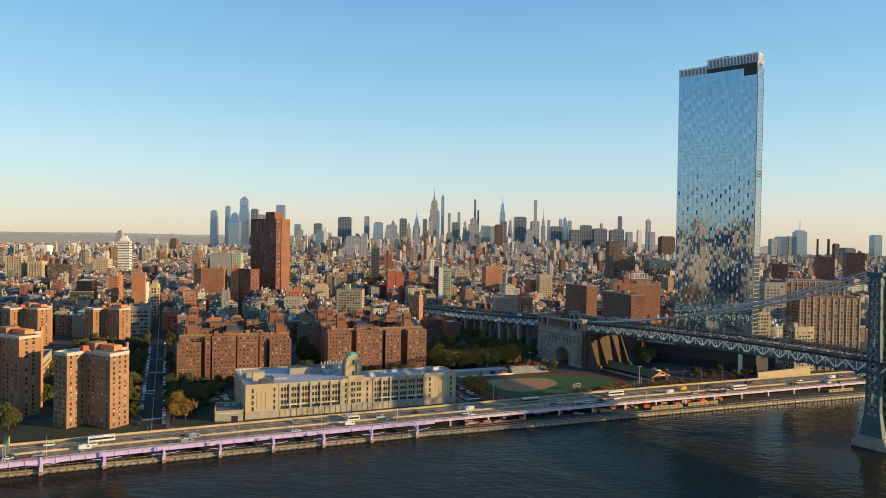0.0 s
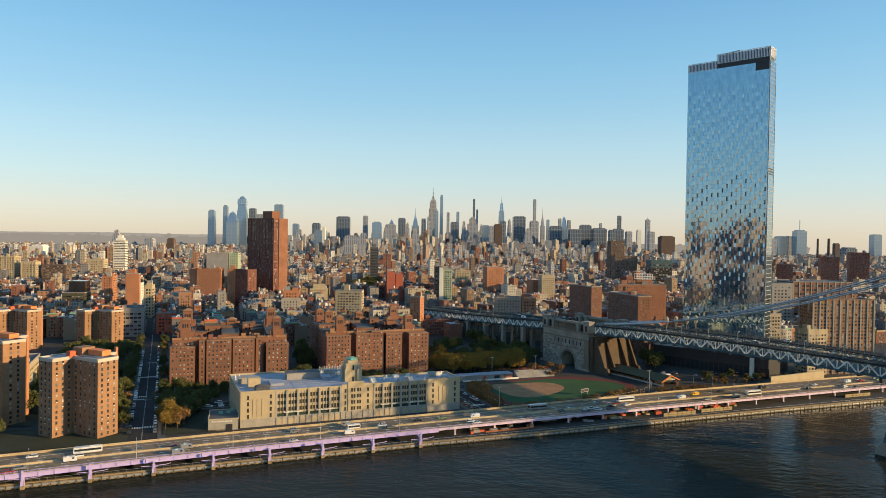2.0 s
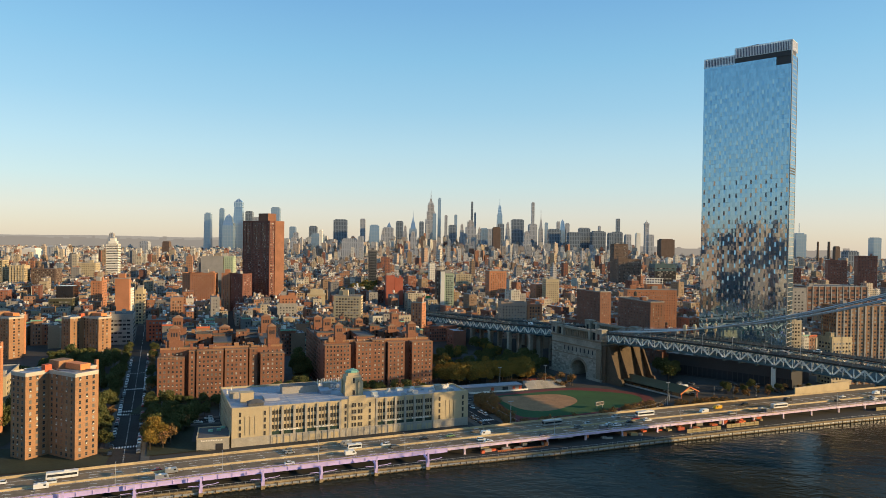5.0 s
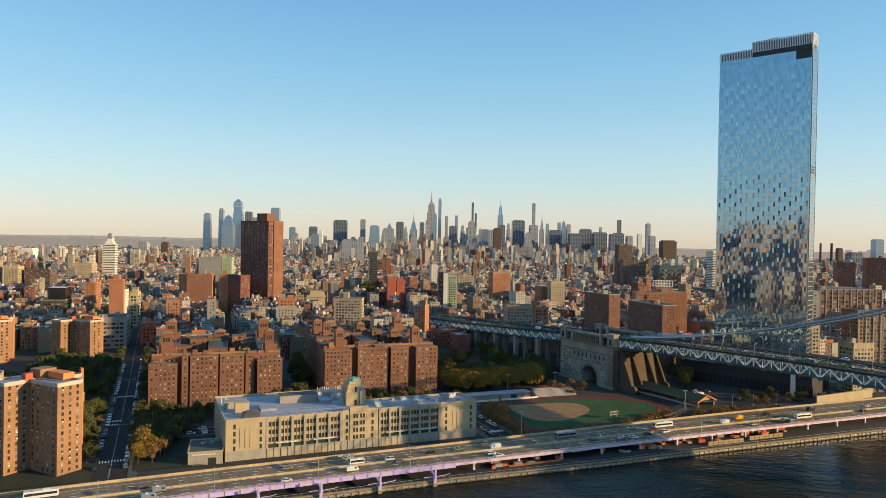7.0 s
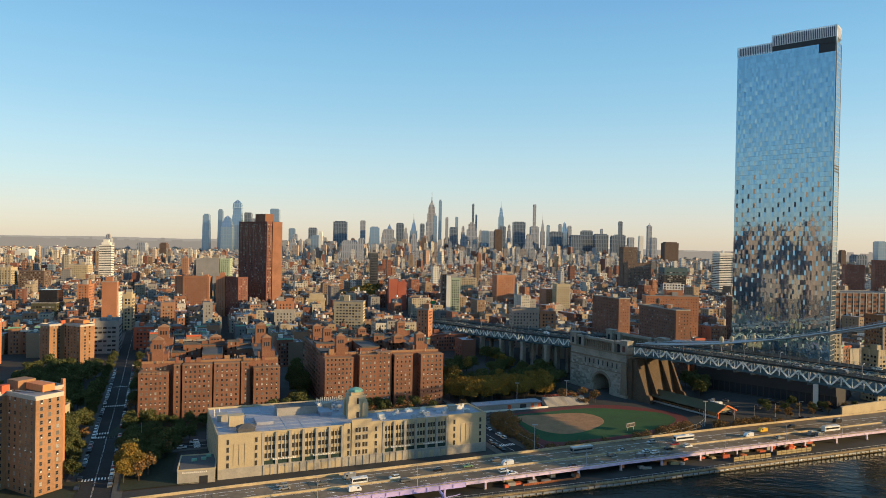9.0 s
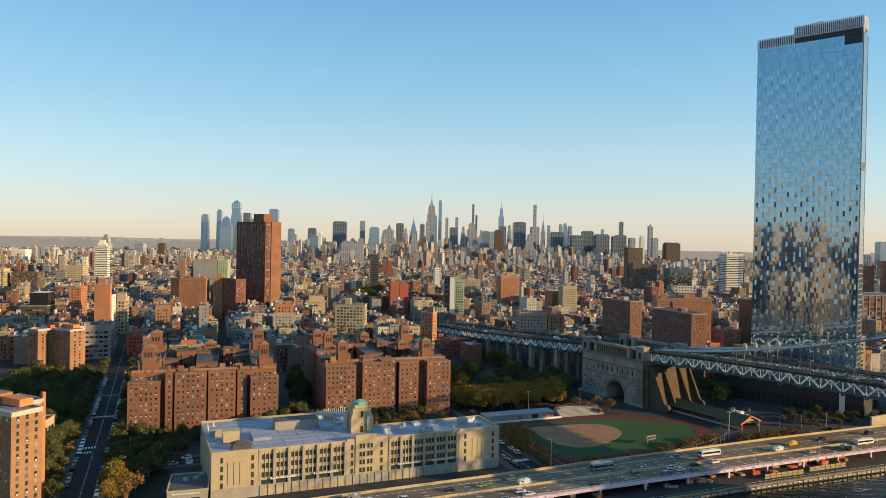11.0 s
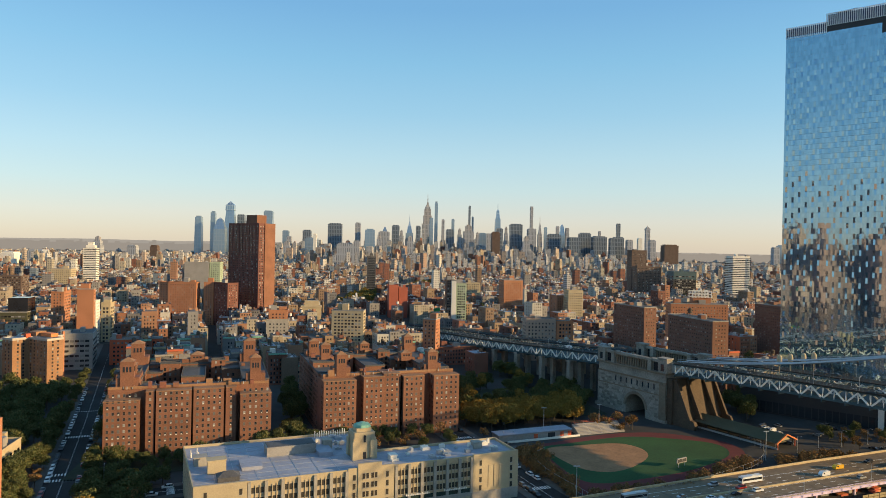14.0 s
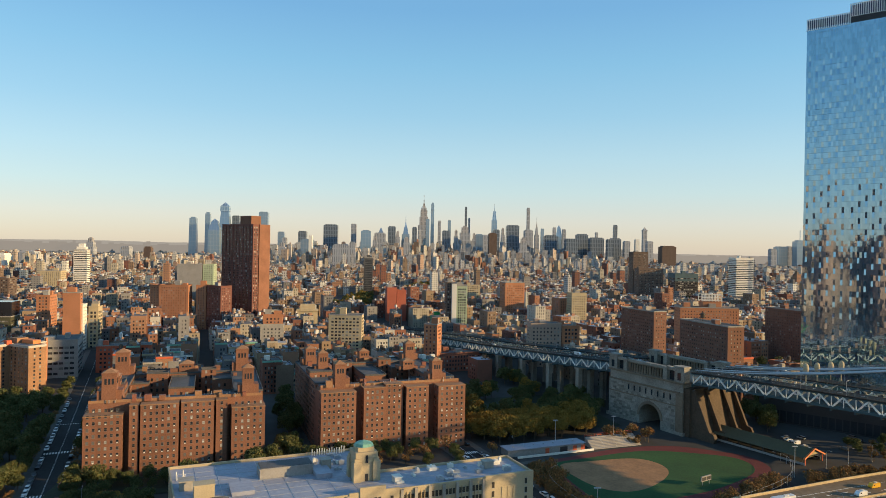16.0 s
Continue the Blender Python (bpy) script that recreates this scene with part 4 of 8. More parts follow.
def make_bridge():
    b = thing("suspension_bridge", "blue-green steel suspension bridge span with pale truss members", "bridge", BX, BY, 0, BTURN)
    n = 58
    for y in (0, 10.5, BW - 10.5, BW):
        truss(b, 1.0, n if y == 0 else n, y, PANEL)
    deck(b, 1.0, n, PANEL)
    # cables and suspenders
    for y in (0.0, 8.6, BW - 8.6, BW):
        pts = [(2.5 + 219.5 * f, y, 42.5 + 20 * f + 32.5 * f * f) for f in [i / 22 for i in range(23)]]
        pts += [(TOWER_X + 448 * f, y, 95 - 4 * 46 * f * (1 - f)) for f in [i / 30 for i in range(1, 31)]]
        part("main_cable", Mesh().tube(pts, 0.42, 8), steel_grey, b, "thick grey main suspension cable")
        sus = Mesh()
        for i in range(4, n):
            x = 1 + i * PANEL
            z = float(np.interp(x, [p[0] for p in pts], [p[2] for p in pts]))
            if z > chord_z(x) + 8:
                for k in (-0.35, 0.35):
                    sus.beam((x + k, y, chord_z(x) + 6.5), (x + k, y, z), 0.055)
        part("suspender_ropes", sus, steel_blue, b, kind="stuff")
        part("handrope", Mesh().tube([(p[0], p[1] + 0.5, p[2] + 1.3) for p in pts[:24]], 0.06, 4), steel_grey, b)
    # lamps on the upper roadway
    for i in range(2, 22):
        x = i * 22.0
        z = chord_z(x) + 7.3
        for y in (-1.4, BW + 1.4):
            part("road_lamp", Mesh().tube([(x, y, z), (x, y, z + 6.5), (x, y + (1.4 if y < 0 else -1.4), z + 7.1)], 0.1, 5).box(x - 0.25, x + 0.25, y + (1.1 if y < 0 else -1.9), y + (1.9 if y < 0 else -1.1), z + 7.0, z + 7.2), steel_grey, b)
    # tower
    t = thing("bridge_tower", "tall blue-green steel bridge tower on a granite pier", "bridge tower", BX, BY, 0, BTURN)
    for y in (0.0, 8.6, BW - 8.6, BW):
        for dx in (-2.6, 2.6):
            leg = Mesh().prism([(TOWER_X + dx - 1.5, y - 1.4), (TOWER_X + dx + 1.5, y - 1.4), (TOWER_X + dx + 1.5, y + 1.4), (TOWER_X + dx - 1.5, y + 1.4)], 7, 92, [(TOWER_X + dx * 0.6 - 1.2, y - 1.3), (TOWER_X + dx * 0.6 + 1.2, y - 1.3), (TOWER_X + dx * 0.6 + 1.2, y + 1.3), (TOWER_X + dx * 0.6 - 1.2, y + 1.3)])
            part("leg", leg, steel_blue, t)
        part("leg_foot", Mesh().prism([(TOWER_X - 6, y - 2.2), (TOWER_X + 6, y - 2.2), (TOWER_X + 6, y + 2.2), (TOWER_X - 6, y + 2.2)], 6.4, 20, [(TOWER_X - 3.8, y - 1.3), (TOWER_X + 3.8, y - 1.3), (TOWER_X + 3.8, y + 1.3), (TOWER_X - 3.8, y + 1.3)]), steel_blue, t, "flared riveted foot of the tower leg")
        lac = Mesh()
        for k in range(17):
            z0, z1 = 8 + k * 5, 13 + k * 5
            s = 2.6 - 1.0 * k / 17
            lac.beam((TOWER_X - s, y - 1.4, z0), (TOWER_X + s, y - 1.4, z1), 0.22).beam((TOWER_X + s, y - 1.4, z0), (TOWER_X - s, y - 1.4, z1), 0.22)
            lac.beam((TOWER_X - s, y - 1.4, z1), (TOWER_X + s, y - 1.4, z1), 0.3)
        part("lacing", lac, steel_grey, t, "pale lattice lacing between the legs")
        part("saddle", Mesh().box(TOWER_X - 4, TOWER_X + 4, y - 2, y + 2, 92, 94.5).cyl(TOWER_X, y, 94.5, 97.5, 1.2, 10, 0.9).cyl(TOWER_X, y, 97.5, 99.5, 0.8, 8, 0.05), steel_blue, t, "cable saddle with ball finial")
    x4 = Mesh()
    for y0, y1 in ((0.0, 8.6), (BW - 8.6, BW)):
        for k in range(8):
            z0, z1 = 12 + k * 10, 22 + k * 10
            x4.beam((TOWER_X, y0, z0), (TOWER_X, y1, z1), 0.7).beam((TOWER_X, y1, z0), (TOWER_X, y0, z1), 0.7)
            x4.beam((TOWER_X, y0, z1), (TOWER_X, y1, z1), 0.8)
    for z0, z1 in ((50, 70), (70, 88)):
        x4.beam((TOWER_X, 8.6, z0), (TOWER_X, BW - 8.6, z1), 0.9).beam((TOWER_X, BW - 8.6, z0), (TOWER_X, 8.6, z1), 0.9)
    x4.beam((TOWER_X, 0, 89), (TOWER_X, BW, 89), 2.4, 4).beam((TOWER_X, 0, 31.5), (TOWER_X, BW, 31.5), 3.0, 3.0).beam((TOWER_X, 0, 49), (TOWER_X, BW, 49), 2.0, 2.0)
    part("cross_bracing", x4, steel_blue, t)
    part("pier", Mesh().box(TOWER_X - 9, TOWER_X + 9, -4, BW + 7, -4, 3.4).box(TOWER_X - 8, TOWER_X + 8, -3.2, BW + 5.5, 3.4, 4.8).box(TOWER_X - 7, TOWER_X + 7, -2.6, BW + 4.5, 4.8, 6.4), stone, t, "stepped granite pier in the water")
    # approach viaduct beyond the anchorage
    v = thing("approach_viaduct", "blue-green steel approach viaduct on stone piers", "bridge", BX, BY, 0, BTURN)
    for y in (0, BW):
        truss(v, -62 - 38 * 12.0, 38, y, 12.0)
    deck(v, -62 - 38 * 12.0, 38, 12.0)
    for x in (-96, -128, -160, -192, -226, -262, -300, -340):
        z = chord_z(x)
        for y in (1.0, BW / 3, 2 * BW / 3, BW - 1.0):
            part("pier", Mesh().box(x - 1.6, x + 1.6, y - 1.7, y + 1.7, 0, z - 1.3).box(x - 2.2, x + 2.2, y - 2.2, y + 2.2, z - 1.6, z - 0.4), stone, v)
    for i in range(1, 18):
        x = -70 - i * 24.0
        z = chord_z(x) + 7.3
        part("road_lamp", Mesh().tube([(x, -1.4, z), (x, -1.4, z + 6.5), (x, 0, z + 7.1)], 0.1, 5).box(x - 0.25, x + 0.25, -0.3, 0.5, z + 7.0, z + 7.2), steel_grey, v)


make_bridge()


def arch_outline(cx, half, spring, top, n=12):
    return [(cx + half * math.cos(math.pi * i / n), spring + (top - spring) * math.sin(math.pi * i / n)) for i in range(n + 1)]


def make_anchorage():
    a = thing("bridge_anchorage", "weathered granite bridge anchorage with arched passage and colonnade", "bridge anchorage", BX, BY, 0, BTURN)
    x0, x1, y0, y1, top = -62.0, -4.0, -2.5, BW + 2.5, 33.0
    cx, half, spring, crown = -28.5, 8.3, 8.5, 16.6
    back = Mesh().box(x0, x1, y0 + 30, y1, 0, top)
    part("mass", back, stone, a)
    face = Mesh().box(x0, cx - half, y0, y0 + 30, 0, top).box(cx + half, x1, y0, y0 + 30, 0, top)
    arc = arch_outline(cx, half, spring, crown)
    for (ax, az), (bx, bz) in zip(arc, arc[1:]):
        face.quad((bx, y0, bz), (ax, y0, az), (ax, y0, top), (bx, y0, top))
        face.quad((ax, y0, az), (bx, y0, bz), (bx, y0 + 30, bz), (ax, y0 + 30, az))
    face.quad((cx - half, y0, top), (cx + half, y0, top), (cx + half, y0 + 30, top), (cx - half, y0 + 30, top))
    part("arched_face", face, stone, a)
    out, inn = arch_outline(cx, half + 1.7, spring, crown + 1.7, 16), arch_outline(cx, half, spring, crown, 16)
    for i in range(16):
        m = Mesh()
        k = 0.97
        q = [inn[i], inn[i + 1], out[i + 1], out[i]]
        m.v = [(p[0], y0 - 0.35, p[1]) for p in q] + [(p[0], y0 + 0.1, p[1]) for p in q]
        m.f = [(0, 3, 2, 1), (0, 1, 5, 4), (1, 2, 6, 5), (2, 3, 7, 6), (3, 0, 4, 7)]
        part("voussoir", m, stone_lit, a)
    # raking base, string courses, slots, cornice
    part("base", Mesh().prism([(x0 - 2.5, y0 - 0.9), (cx - half - 1.8, y0 - 0.9), (cx - half - 1.8, y0 + 1), (x0 - 2.5, y0 + 1)], 0, 5), stone, a)
    part("base", Mesh().prism([(cx + half + 1.8, y0 - 0.9), (x1 + 1, y0 - 0.9), (x1 + 1, y0 + 1), (cx + half + 1.8, y0 + 1)], 0, 5), stone, a)
    part("side_abutment", Mesh().prism([(x0 - 4, y0 + 3), (x0 + 2, y0 + 3), (x0 + 2, y1), (x0 - 4, y1)], 0, 27), stone, a)
    part("string_course", Mesh().box(x0 - 0.5, x1 + 0.5, y0 - 0.6, y0 + 0.6, 27.2, 28.2).box(x0 - 0.4, x1 + 0.4, y0 - 0.4, y0 + 0.4, 19.5, 20.1), stone_lit, a)
    part("cornice", Mesh().box(x0 - 0.9, x1 + 0.9, y0 - 1.1, y1 + 1.1, top, top + 1.2), stone_lit, a)
    for k in range(8):
        x = -46 + k * 4.7
        part("slot_window", Mesh().box(x - 0.5, x + 0.5, y0 - 0.05, y0 + 0.3, 22.5, 25.8), glass_dark, a)
        part("slot_surround", Mesh().box(x - 0.8, x + 0.8, y0 - 0.2, y0 + 0.2, 25.8, 26.3), stone_lit, a)
    # coursed blocks proud of the face
    r = random.Random(9)
    blk = Mesh().box(-0.5, 0.5, -0.10, 0.0, 0, 1).data("stone_block", stone_course)
    count = 0
    for row in range(14):
        z = 5.4 + row * 1.5
        if z > 18.5:
            z += 1.0
        x = x0 + 0.4 + (row % 2) * 1.1
        while x < x1 - 2.4:
            ln = r.uniform(2.0, 3.0)
            mid = x + ln / 2
            clear = abs(mid - cx) > half + 3.2 or z > crown + 2.2
            if clear and z + 1.4 < 27 and not (21.0 < z < 26.4 and -48 < mid < -11) and r.random() < 0.75 and count < 290:
                piece("stone_block", blk, a, mid, y0 - r.uniform(0, 0.08), z, 0, ln - 0.14, 1.2, 1.36)
                count += 1
            x += ln
    # colonnade storey
    for x in (x0 + 2.5, x1 - 2.5, x0 + 13, x1 - 13):
        for y in (y0 + 2.2, y1 - 2.2):
            big = x in (x0 + 2.5, x1 - 2.5)
            p = part("pylon", Mesh().box(x - (3.4 if big else 1.4), x + (3.4 if big else 1.4), y - 2.6, y + 2.6, top + 1.2, top + (9.5 if big else 8.0)).box(x - (3.9 if big else 1.7), x + (3.9 if big else 1.7), y - 3.1, y + 3.1, top + (9.5 if big else 8.0), top + (10.4 if big else 8.8)), stone, a)
            if big:
                # dark panel on the stone, its colour standing for the niche's shade
                part("niche", Mesh().box(x - 1.2, x + 1.2, y - 2.66, y - 2.4, top + 2.2, top + 6.5).cyl(x, y - 2.5, top + 6.4, top + 6.6, 1.2, 10), glass_dark, p)
    for y in (y0 + 1.5, y1 - 1.5):
        for k in range(14):
            x = x0 + 15.5 + k * (x1 - x0 - 31) / 13
            part("column", Mesh().cyl(x, y, top + 1.2, top + 6.6, 0.75, 8, 0.62).box(x - 0.95, x + 0.95, y - 0.95, y + 0.95, top + 6.6, top + 7.2), stone_lit, a)
        part("entablature", Mesh().box(x0 + 5, x1 - 5, y - 1.3, y + 1.3, top + 7.2, top + 8.8), stone, a)
        # dark sheet added behind the columns for shade in the open colonnade
        part("screen_wall", Mesh().box(x0 + 5, x1 - 5, y + 1.0, y + 1.3, top + 1.2, top + 7.2), glass_dark, a)
    # river side: buttress legs that carry the cable thrust
    for y in (1.5, 11, BW - 11, BW - 1.5):
        side = [(-1, 30.5), (2.0, 30.5), (12.5, 8.6), (15.0, 8.0), (16.2, 5.8), (15.4, 3), (9, 2), (-1, 2)]
        m, c = Mesh(), len(side)
        # legs past the first are thin, so less sunlit slope shows
        half_w = 1.3 if y < 2 else 0.75
        m.v = [(x, y - half_w, z) for x, z in side] + [(x, y + half_w, z) for x, z in side]
        m.f = [((i + 1) % c, i, c + i, c + (i + 1) % c) for i in range(c)] + [tuple(range(c)), tuple(range(2 * c - 1, c - 1, -1))]
        part("buttress", m, buttress_stone, a, "sloping granite buttress, shade put into its dark colour")
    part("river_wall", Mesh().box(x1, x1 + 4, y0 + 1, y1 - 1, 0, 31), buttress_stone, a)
    web, m = [(-1, 31), (0.6, 31), (8.6, 8.0), (9.4, 2), (-1, 2)], Mesh()
    c = len(web)
    m.v = [(x, 1.5, z) for x, z in web] + [(x, BW - 1.5, z) for x, z in web]
    m.f = [((i + 1) % c, i, c + i, c + (i + 1) % c) for i in range(c)] + [tuple(range(c)), tuple(range(2 * c - 1, c - 1, -1))]
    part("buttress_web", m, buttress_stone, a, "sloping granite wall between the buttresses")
    part("pilaster", Mesh().box(x1 - 4.5, x1 + 0.6, y0 - 0.8, y0, 5, 27), stone_lit, a)


make_anchorage()
for k in range(4):
    x, y = 188.0 + k * 8.3 + (1.5 if k > 1 else 0), 520.3 + k * 3.4
    m = Mesh()
    ring = [(0.3, 46.8), (1.0, 47.6), (1.35, 49.2), (1.4, 51), (1.2, 52.4), (0.5, 53.3)]
    for (r0, z0), (r1, z1) in zip(ring, ring[1:]):
        m.cyl(0, 0, z0, z1, r0, 12, r1)
    m.cyl(0, 0, 42.5, 46.8, 0.3, 6)
    single("cable_shroud", m, cream, "pale oval shroud standing over the bridge cable", "bridge fitting", x, y, 0, 0, "cable shrouds")

# ---- glass tower ----
crown_paint = mat("white_crown_paint", (0.78, 0.78, 0.80), rough=0.4, var=0.08)
crown_glass = mat("navy_crown_panel", (0.055, 0.075, 0.15), rough=0.4, var=0.15)


def make_glass_tower():
    t = thing("glass_tower", "very tall mirror-glass residential tower with stepped crown", "skyscraper", 230.5, 594.0, 3, -44)
    L1, SETB, TOP1 = 65.5, 23.9, 251.0
    plan = [(0, 0), (L1, 0), (L1 + 0.3, 15), (50, 46), (-4, 41)]
    def inset(d):
        return [(plan[0][0] + d, d), (L1 - d, d), (L1 + 0.3 - d, 15), (50, 46 - d), (-4 + d, 41 - d)]
    part("core", Mesh().prism(inset(0.35), 0, TOP1 - 2), dark_metal, t)
    rows, z0 = 67, 20.0
    fh = (TOP1 - z0) / rows
    r = random.Random(7)
    joined, made = Mesh(), 0
    def pane(x, pw, z, up):
        d = math.tan(radians(up)) * fh * 0.5
        y = -0.02 + r.uniform(-0.004, 0.004) - (0.03 if up else 0)
        tl, tt = r.gauss(0, 0.0016), r.gauss(0, 0.0034)
        return [(x + 0.012, y + d - tl - tt, z + 0.03), (x + pw - 0.012, y + d + tl - tt, z + 0.03), (x + pw - 0.012, y - d + tl + tt, z + fh - 0.03), (x + 0.012, y - d - tl + tt, z + fh - 0.03)]
    # two fields of panes, 18 and 34 wide; every third column has vents in pairs, one leaning out and one leaning in, that climb to the right
    for x0, x1, cols, shift in ((0.0, SETB, 18, 0), (SETB, L1, 34, 2)):
        pw = (x1 - x0) / cols
        for i in range(rows):
            z = z0 + i * fh
            for j in range(cols):
                x = x0 + j * pw
                if x > 53.4 and z + fh * 0.5 > TOP1 - 8:
                    continue
                k = j - (1 if shift else 0)
                step = (i - k // 3 - shift) % 3 if k >= 0 and k % 3 == 1 and 4 < i < 62 else 2
                corners = pane(x, pw, z, (-3.1, 2.6, 0)[step])
                if step < 2 and made < 300 and 30 < i < 50:
                    part("vent_pane", Mesh().quad(*corners), mirror_glass, t)
                    made += 1
                else:
                    joined.quad(*corners)
    part("glazing", joined, mirror_glass, t, "blue mirror glass panes", kind="stuff")
    # side faces
    side = Mesh()
    for i in range(rows):
        z = z0 + i * fh
        for j in range(5):
            y = 0.3 + j * 2.92
            side.quad((L1 + 0.06, y, z + 0.42), (L1 + 0.1, y + 2.82, z + 0.42), (L1 + 0.1, y + 2.82, z + fh - 0.06), (L1 + 0.06, y, z + fh - 0.06))
    part("side_glazing", side, mirror_glass, t, kind="stuff")
    fins = Mesh()
    for i in range(rows + 1):
        z = z0 + i * fh
        fins.box(L1 - 0.2, L1 + 0.14, 0, 15, z - 0.06, z + 0.42)
    for y in (0.0, 14.9):
        fins.box(L1 - 0.35, L1 + 0.25, y - 0.12, y + 0.3, z0, TOP1)
    part("floor_band", fins, concrete, t, "pale bands between floors")
    part("louvre_band", Mesh().box(L1 - 0.1, L1 + 0.25, 0.2, 14.8, 161, 162).box(L1 - 0.1, L1 + 0.25, 0.2, 14.8, 163, 164).box(L1 - 0.1, L1 + 0.25, 0.2, 14.8, 165, 166), dark_metal, t)
    # crown: two screens of vertical fins over a dark band painted as a shaded recess
    for x0, x1, za, zb in ((0, SETB, TOP1 - 1.2, TOP1 + 6.0), (SETB, L1, TOP1 + 3.2, TOP1 + 11.0)):
        m = Mesh()
        n = int((x1 - x0) / 1.15)
        for k in range(n + 1):
            x = x0 + (x1 - x0) * k / n
            m.box(x - 0.22, x + 0.22, -0.1, 0.45, za, zb)
        m.box(x0, x1, -0.12, 0.6, zb - 0.2, zb + 0.15).box(x0, x1, -0.1, 0.45, za, za + 0.3)
        for k in range(13):
            y = 0.6 + k * 1.15
            m.box(x1 - 0.5, x1 + 0.1, y - 0.17, y + 0.17, za, zb)
        m.box(x1 - 0.5, x1 + 0.1, 0, 14.9, zb - 0.2, zb + 0.15)
        part("crown_screen", m, crown_paint, t, "crown screen of pale vertical fins")
        part("crown_backing", Mesh().box(x0 + 0.3, x1 - 0.6, 0.9, 11.5, za, zb - 0.5), crown_glass, t)
    # dark solids level with the glass stand for the shaded recess and terrace
    part("recess", Mesh().box(SETB + 0.2, L1 - 0.2, -0.06, 11, TOP1 - 0.6, TOP1 + 3.2), dark_metal, t, "dark flush band, its colour standing for a shaded recess")
    part("terrace", Mesh().box(53.5, L1 - 0.1, 0.3, 11, TOP1 - 8, TOP1 + 3.2), dark_metal, t)
    part("corner_post", Mesh().box(L1 - 0.6, L1 + 0.2, -0.1, 0.6, TOP1 - 8, TOP1 + 11), steel_pale, t)
    part("mast", Mesh().beam((34, 6, TOP1 + 10), (34, 6, TOP1 + 13), 0.8).beam((29, 6, TOP1 + 12.2), (40, 6, TOP1 + 13), 0.7).box(32, 36, 4, 8, TOP1 + 10, TOP1 + 12.4), dark_metal, t, "roof-top maintenance crane")
    # podium
    part("podium", Mesh().box(-22, L1 + 6, -8, 46, 0, 15.5).box(-23, L1 + 7, -9, 47, 15.5, 17), dark_metal, t, "dark podium under the tower")
    pod = Mesh()
    for k in range(24):
        pod.quad((-21 + k * 3.9, -8.06, 1), (-17.6 + k * 3.9, -8.06, 1), (-17.6 + k * 3.9, -8.06, 8), (-21 + k * 3.9, -8.06, 8))
    part("podium_glazing", pod, glass_dark, t, kind="stuff")
    part("entrance_column", Mesh().box(58, 61, -10, -8.1, 0, 15.4), white_paint, t)


make_glass_tower()

# ---- named mid-rise buildings ----
def slab(name, label, x, y, z, turn, w, d, h, wall, floor=3.0, step=3.2, ww=1.4, wh=1.5, roof=None, bands=None, heads=2, faces="frlb", group="", seed=0, glass=None, strips=0, cat="apartment building"):
    """A free-standing block: x, y is its front left corner, w along its front, d back from it."""
    t = thing(name, label, cat, x, y, z, turn, group)
    part("wall", Mesh().box(0, w, 0, d, -3, h), wall, t)
    part("roof", Mesh().box(0.5, w - 0.5, 0.5, d - 0.5, h, h + 0.07), roof or roof_tar, t)
    ring, m = [(0, 0), (w, 0), (w, d), (0, d)], Mesh()
    for a, b in zip(ring, ring[1:] + ring[:1]):
        m.beam((*a, h + 0.35), (*b, h + 0.35), 0.45, 0.9)
    part("parapet", m, concrete if seed % 2 else wall, t)
    wins = Mesh()
    sides = {"f": (ring[0], ring[1]), "r": (ring[1], ring[2]), "b": (ring[2], ring[3]), "l": (ring[3], ring[0])}
    for s in faces:
        facade_rows(wins, *sides[s], 0.5, h - 0.3, floor, step, ww, wh, 0.8, 0.7)
    if wins.f:
        part("glazing", wins, glass or glass_pane, t, kind="stuff")
    if strips:
        st = Mesh().box(-0.6, 0.6, -0.5, 0, 0, h + 0.6).data("pier_strip", bands or concrete)
        for k in range(strips + 1):
            piece("pier_strip", st, t, w * k / strips, 0, 0)
    r = random.Random(seed + int(abs(x)))
    for k in range(heads):
        bw, bd, bh = r.uniform(3, 7), r.uniform(3, 6), r.uniform(2.5, 5.5)
        bx, by = r.uniform(1, max(1.2, w - bw - 1)), r.uniform(1, max(1.2, d - bd - 1))
        part("roof_house", Mesh().box(bx, bx + bw, by, by + bd, h, h + bh), wall if k % 2 == 0 else concrete, t)
    if seed % 3 == 0 and w > 9:
        water_tank(t, w * 0.3, d * 0.6, h)
    return t


def water_tank(parent, x, y, z, s=1.0):
    m = Mesh()
    for i in (-1, 1):
        for j in (-1, 1):
            m.beam((x + i * 1.2 * s, y + j * 1.2 * s, z), (x + i * 1.2 * s, y + j * 1.2 * s, z + 2.6 * s), 0.2)
    tk = part("water_tank", m.cyl(x, y, z + 2.6 * s, z + 6 * s, 1.8 * s, 10).cyl(x, y, z + 6 * s, z + 7.3 * s, 1.9 * s, 10, 0.1), bark, parent, "round wooden roof-top water tank")


red_brick = mat("plain_red_brick", (0.36, 0.10, 0.06), var=0.2)
slab_brick = mat("dark_slab_brick", (0.165, 0.078, 0.052), var=0.25, big=0.08)
pale_green = mat("pale_green_panel", (0.36, 0.42, 0.28), var=0.15)
# twin orange-lit brick housing slabs beyond the anchorage
G = "brick housing slabs"
slab("housing_slab", "tall red-brown brick housing slab with flat roof", 173.8, 772.8, 4, -72, 44, 13, 56, slab_brick, 2.75, 2.6, 0.85, 1.05, group=G, seed=1)
slab("housing_slab", "tall red-brown brick housing slab with flat roof", 196.6, 700.2, 3, -77, 55, 14, 54.5, slab_brick, 2.75, 2.6, 0.85, 1.05, group=G, seed=3)
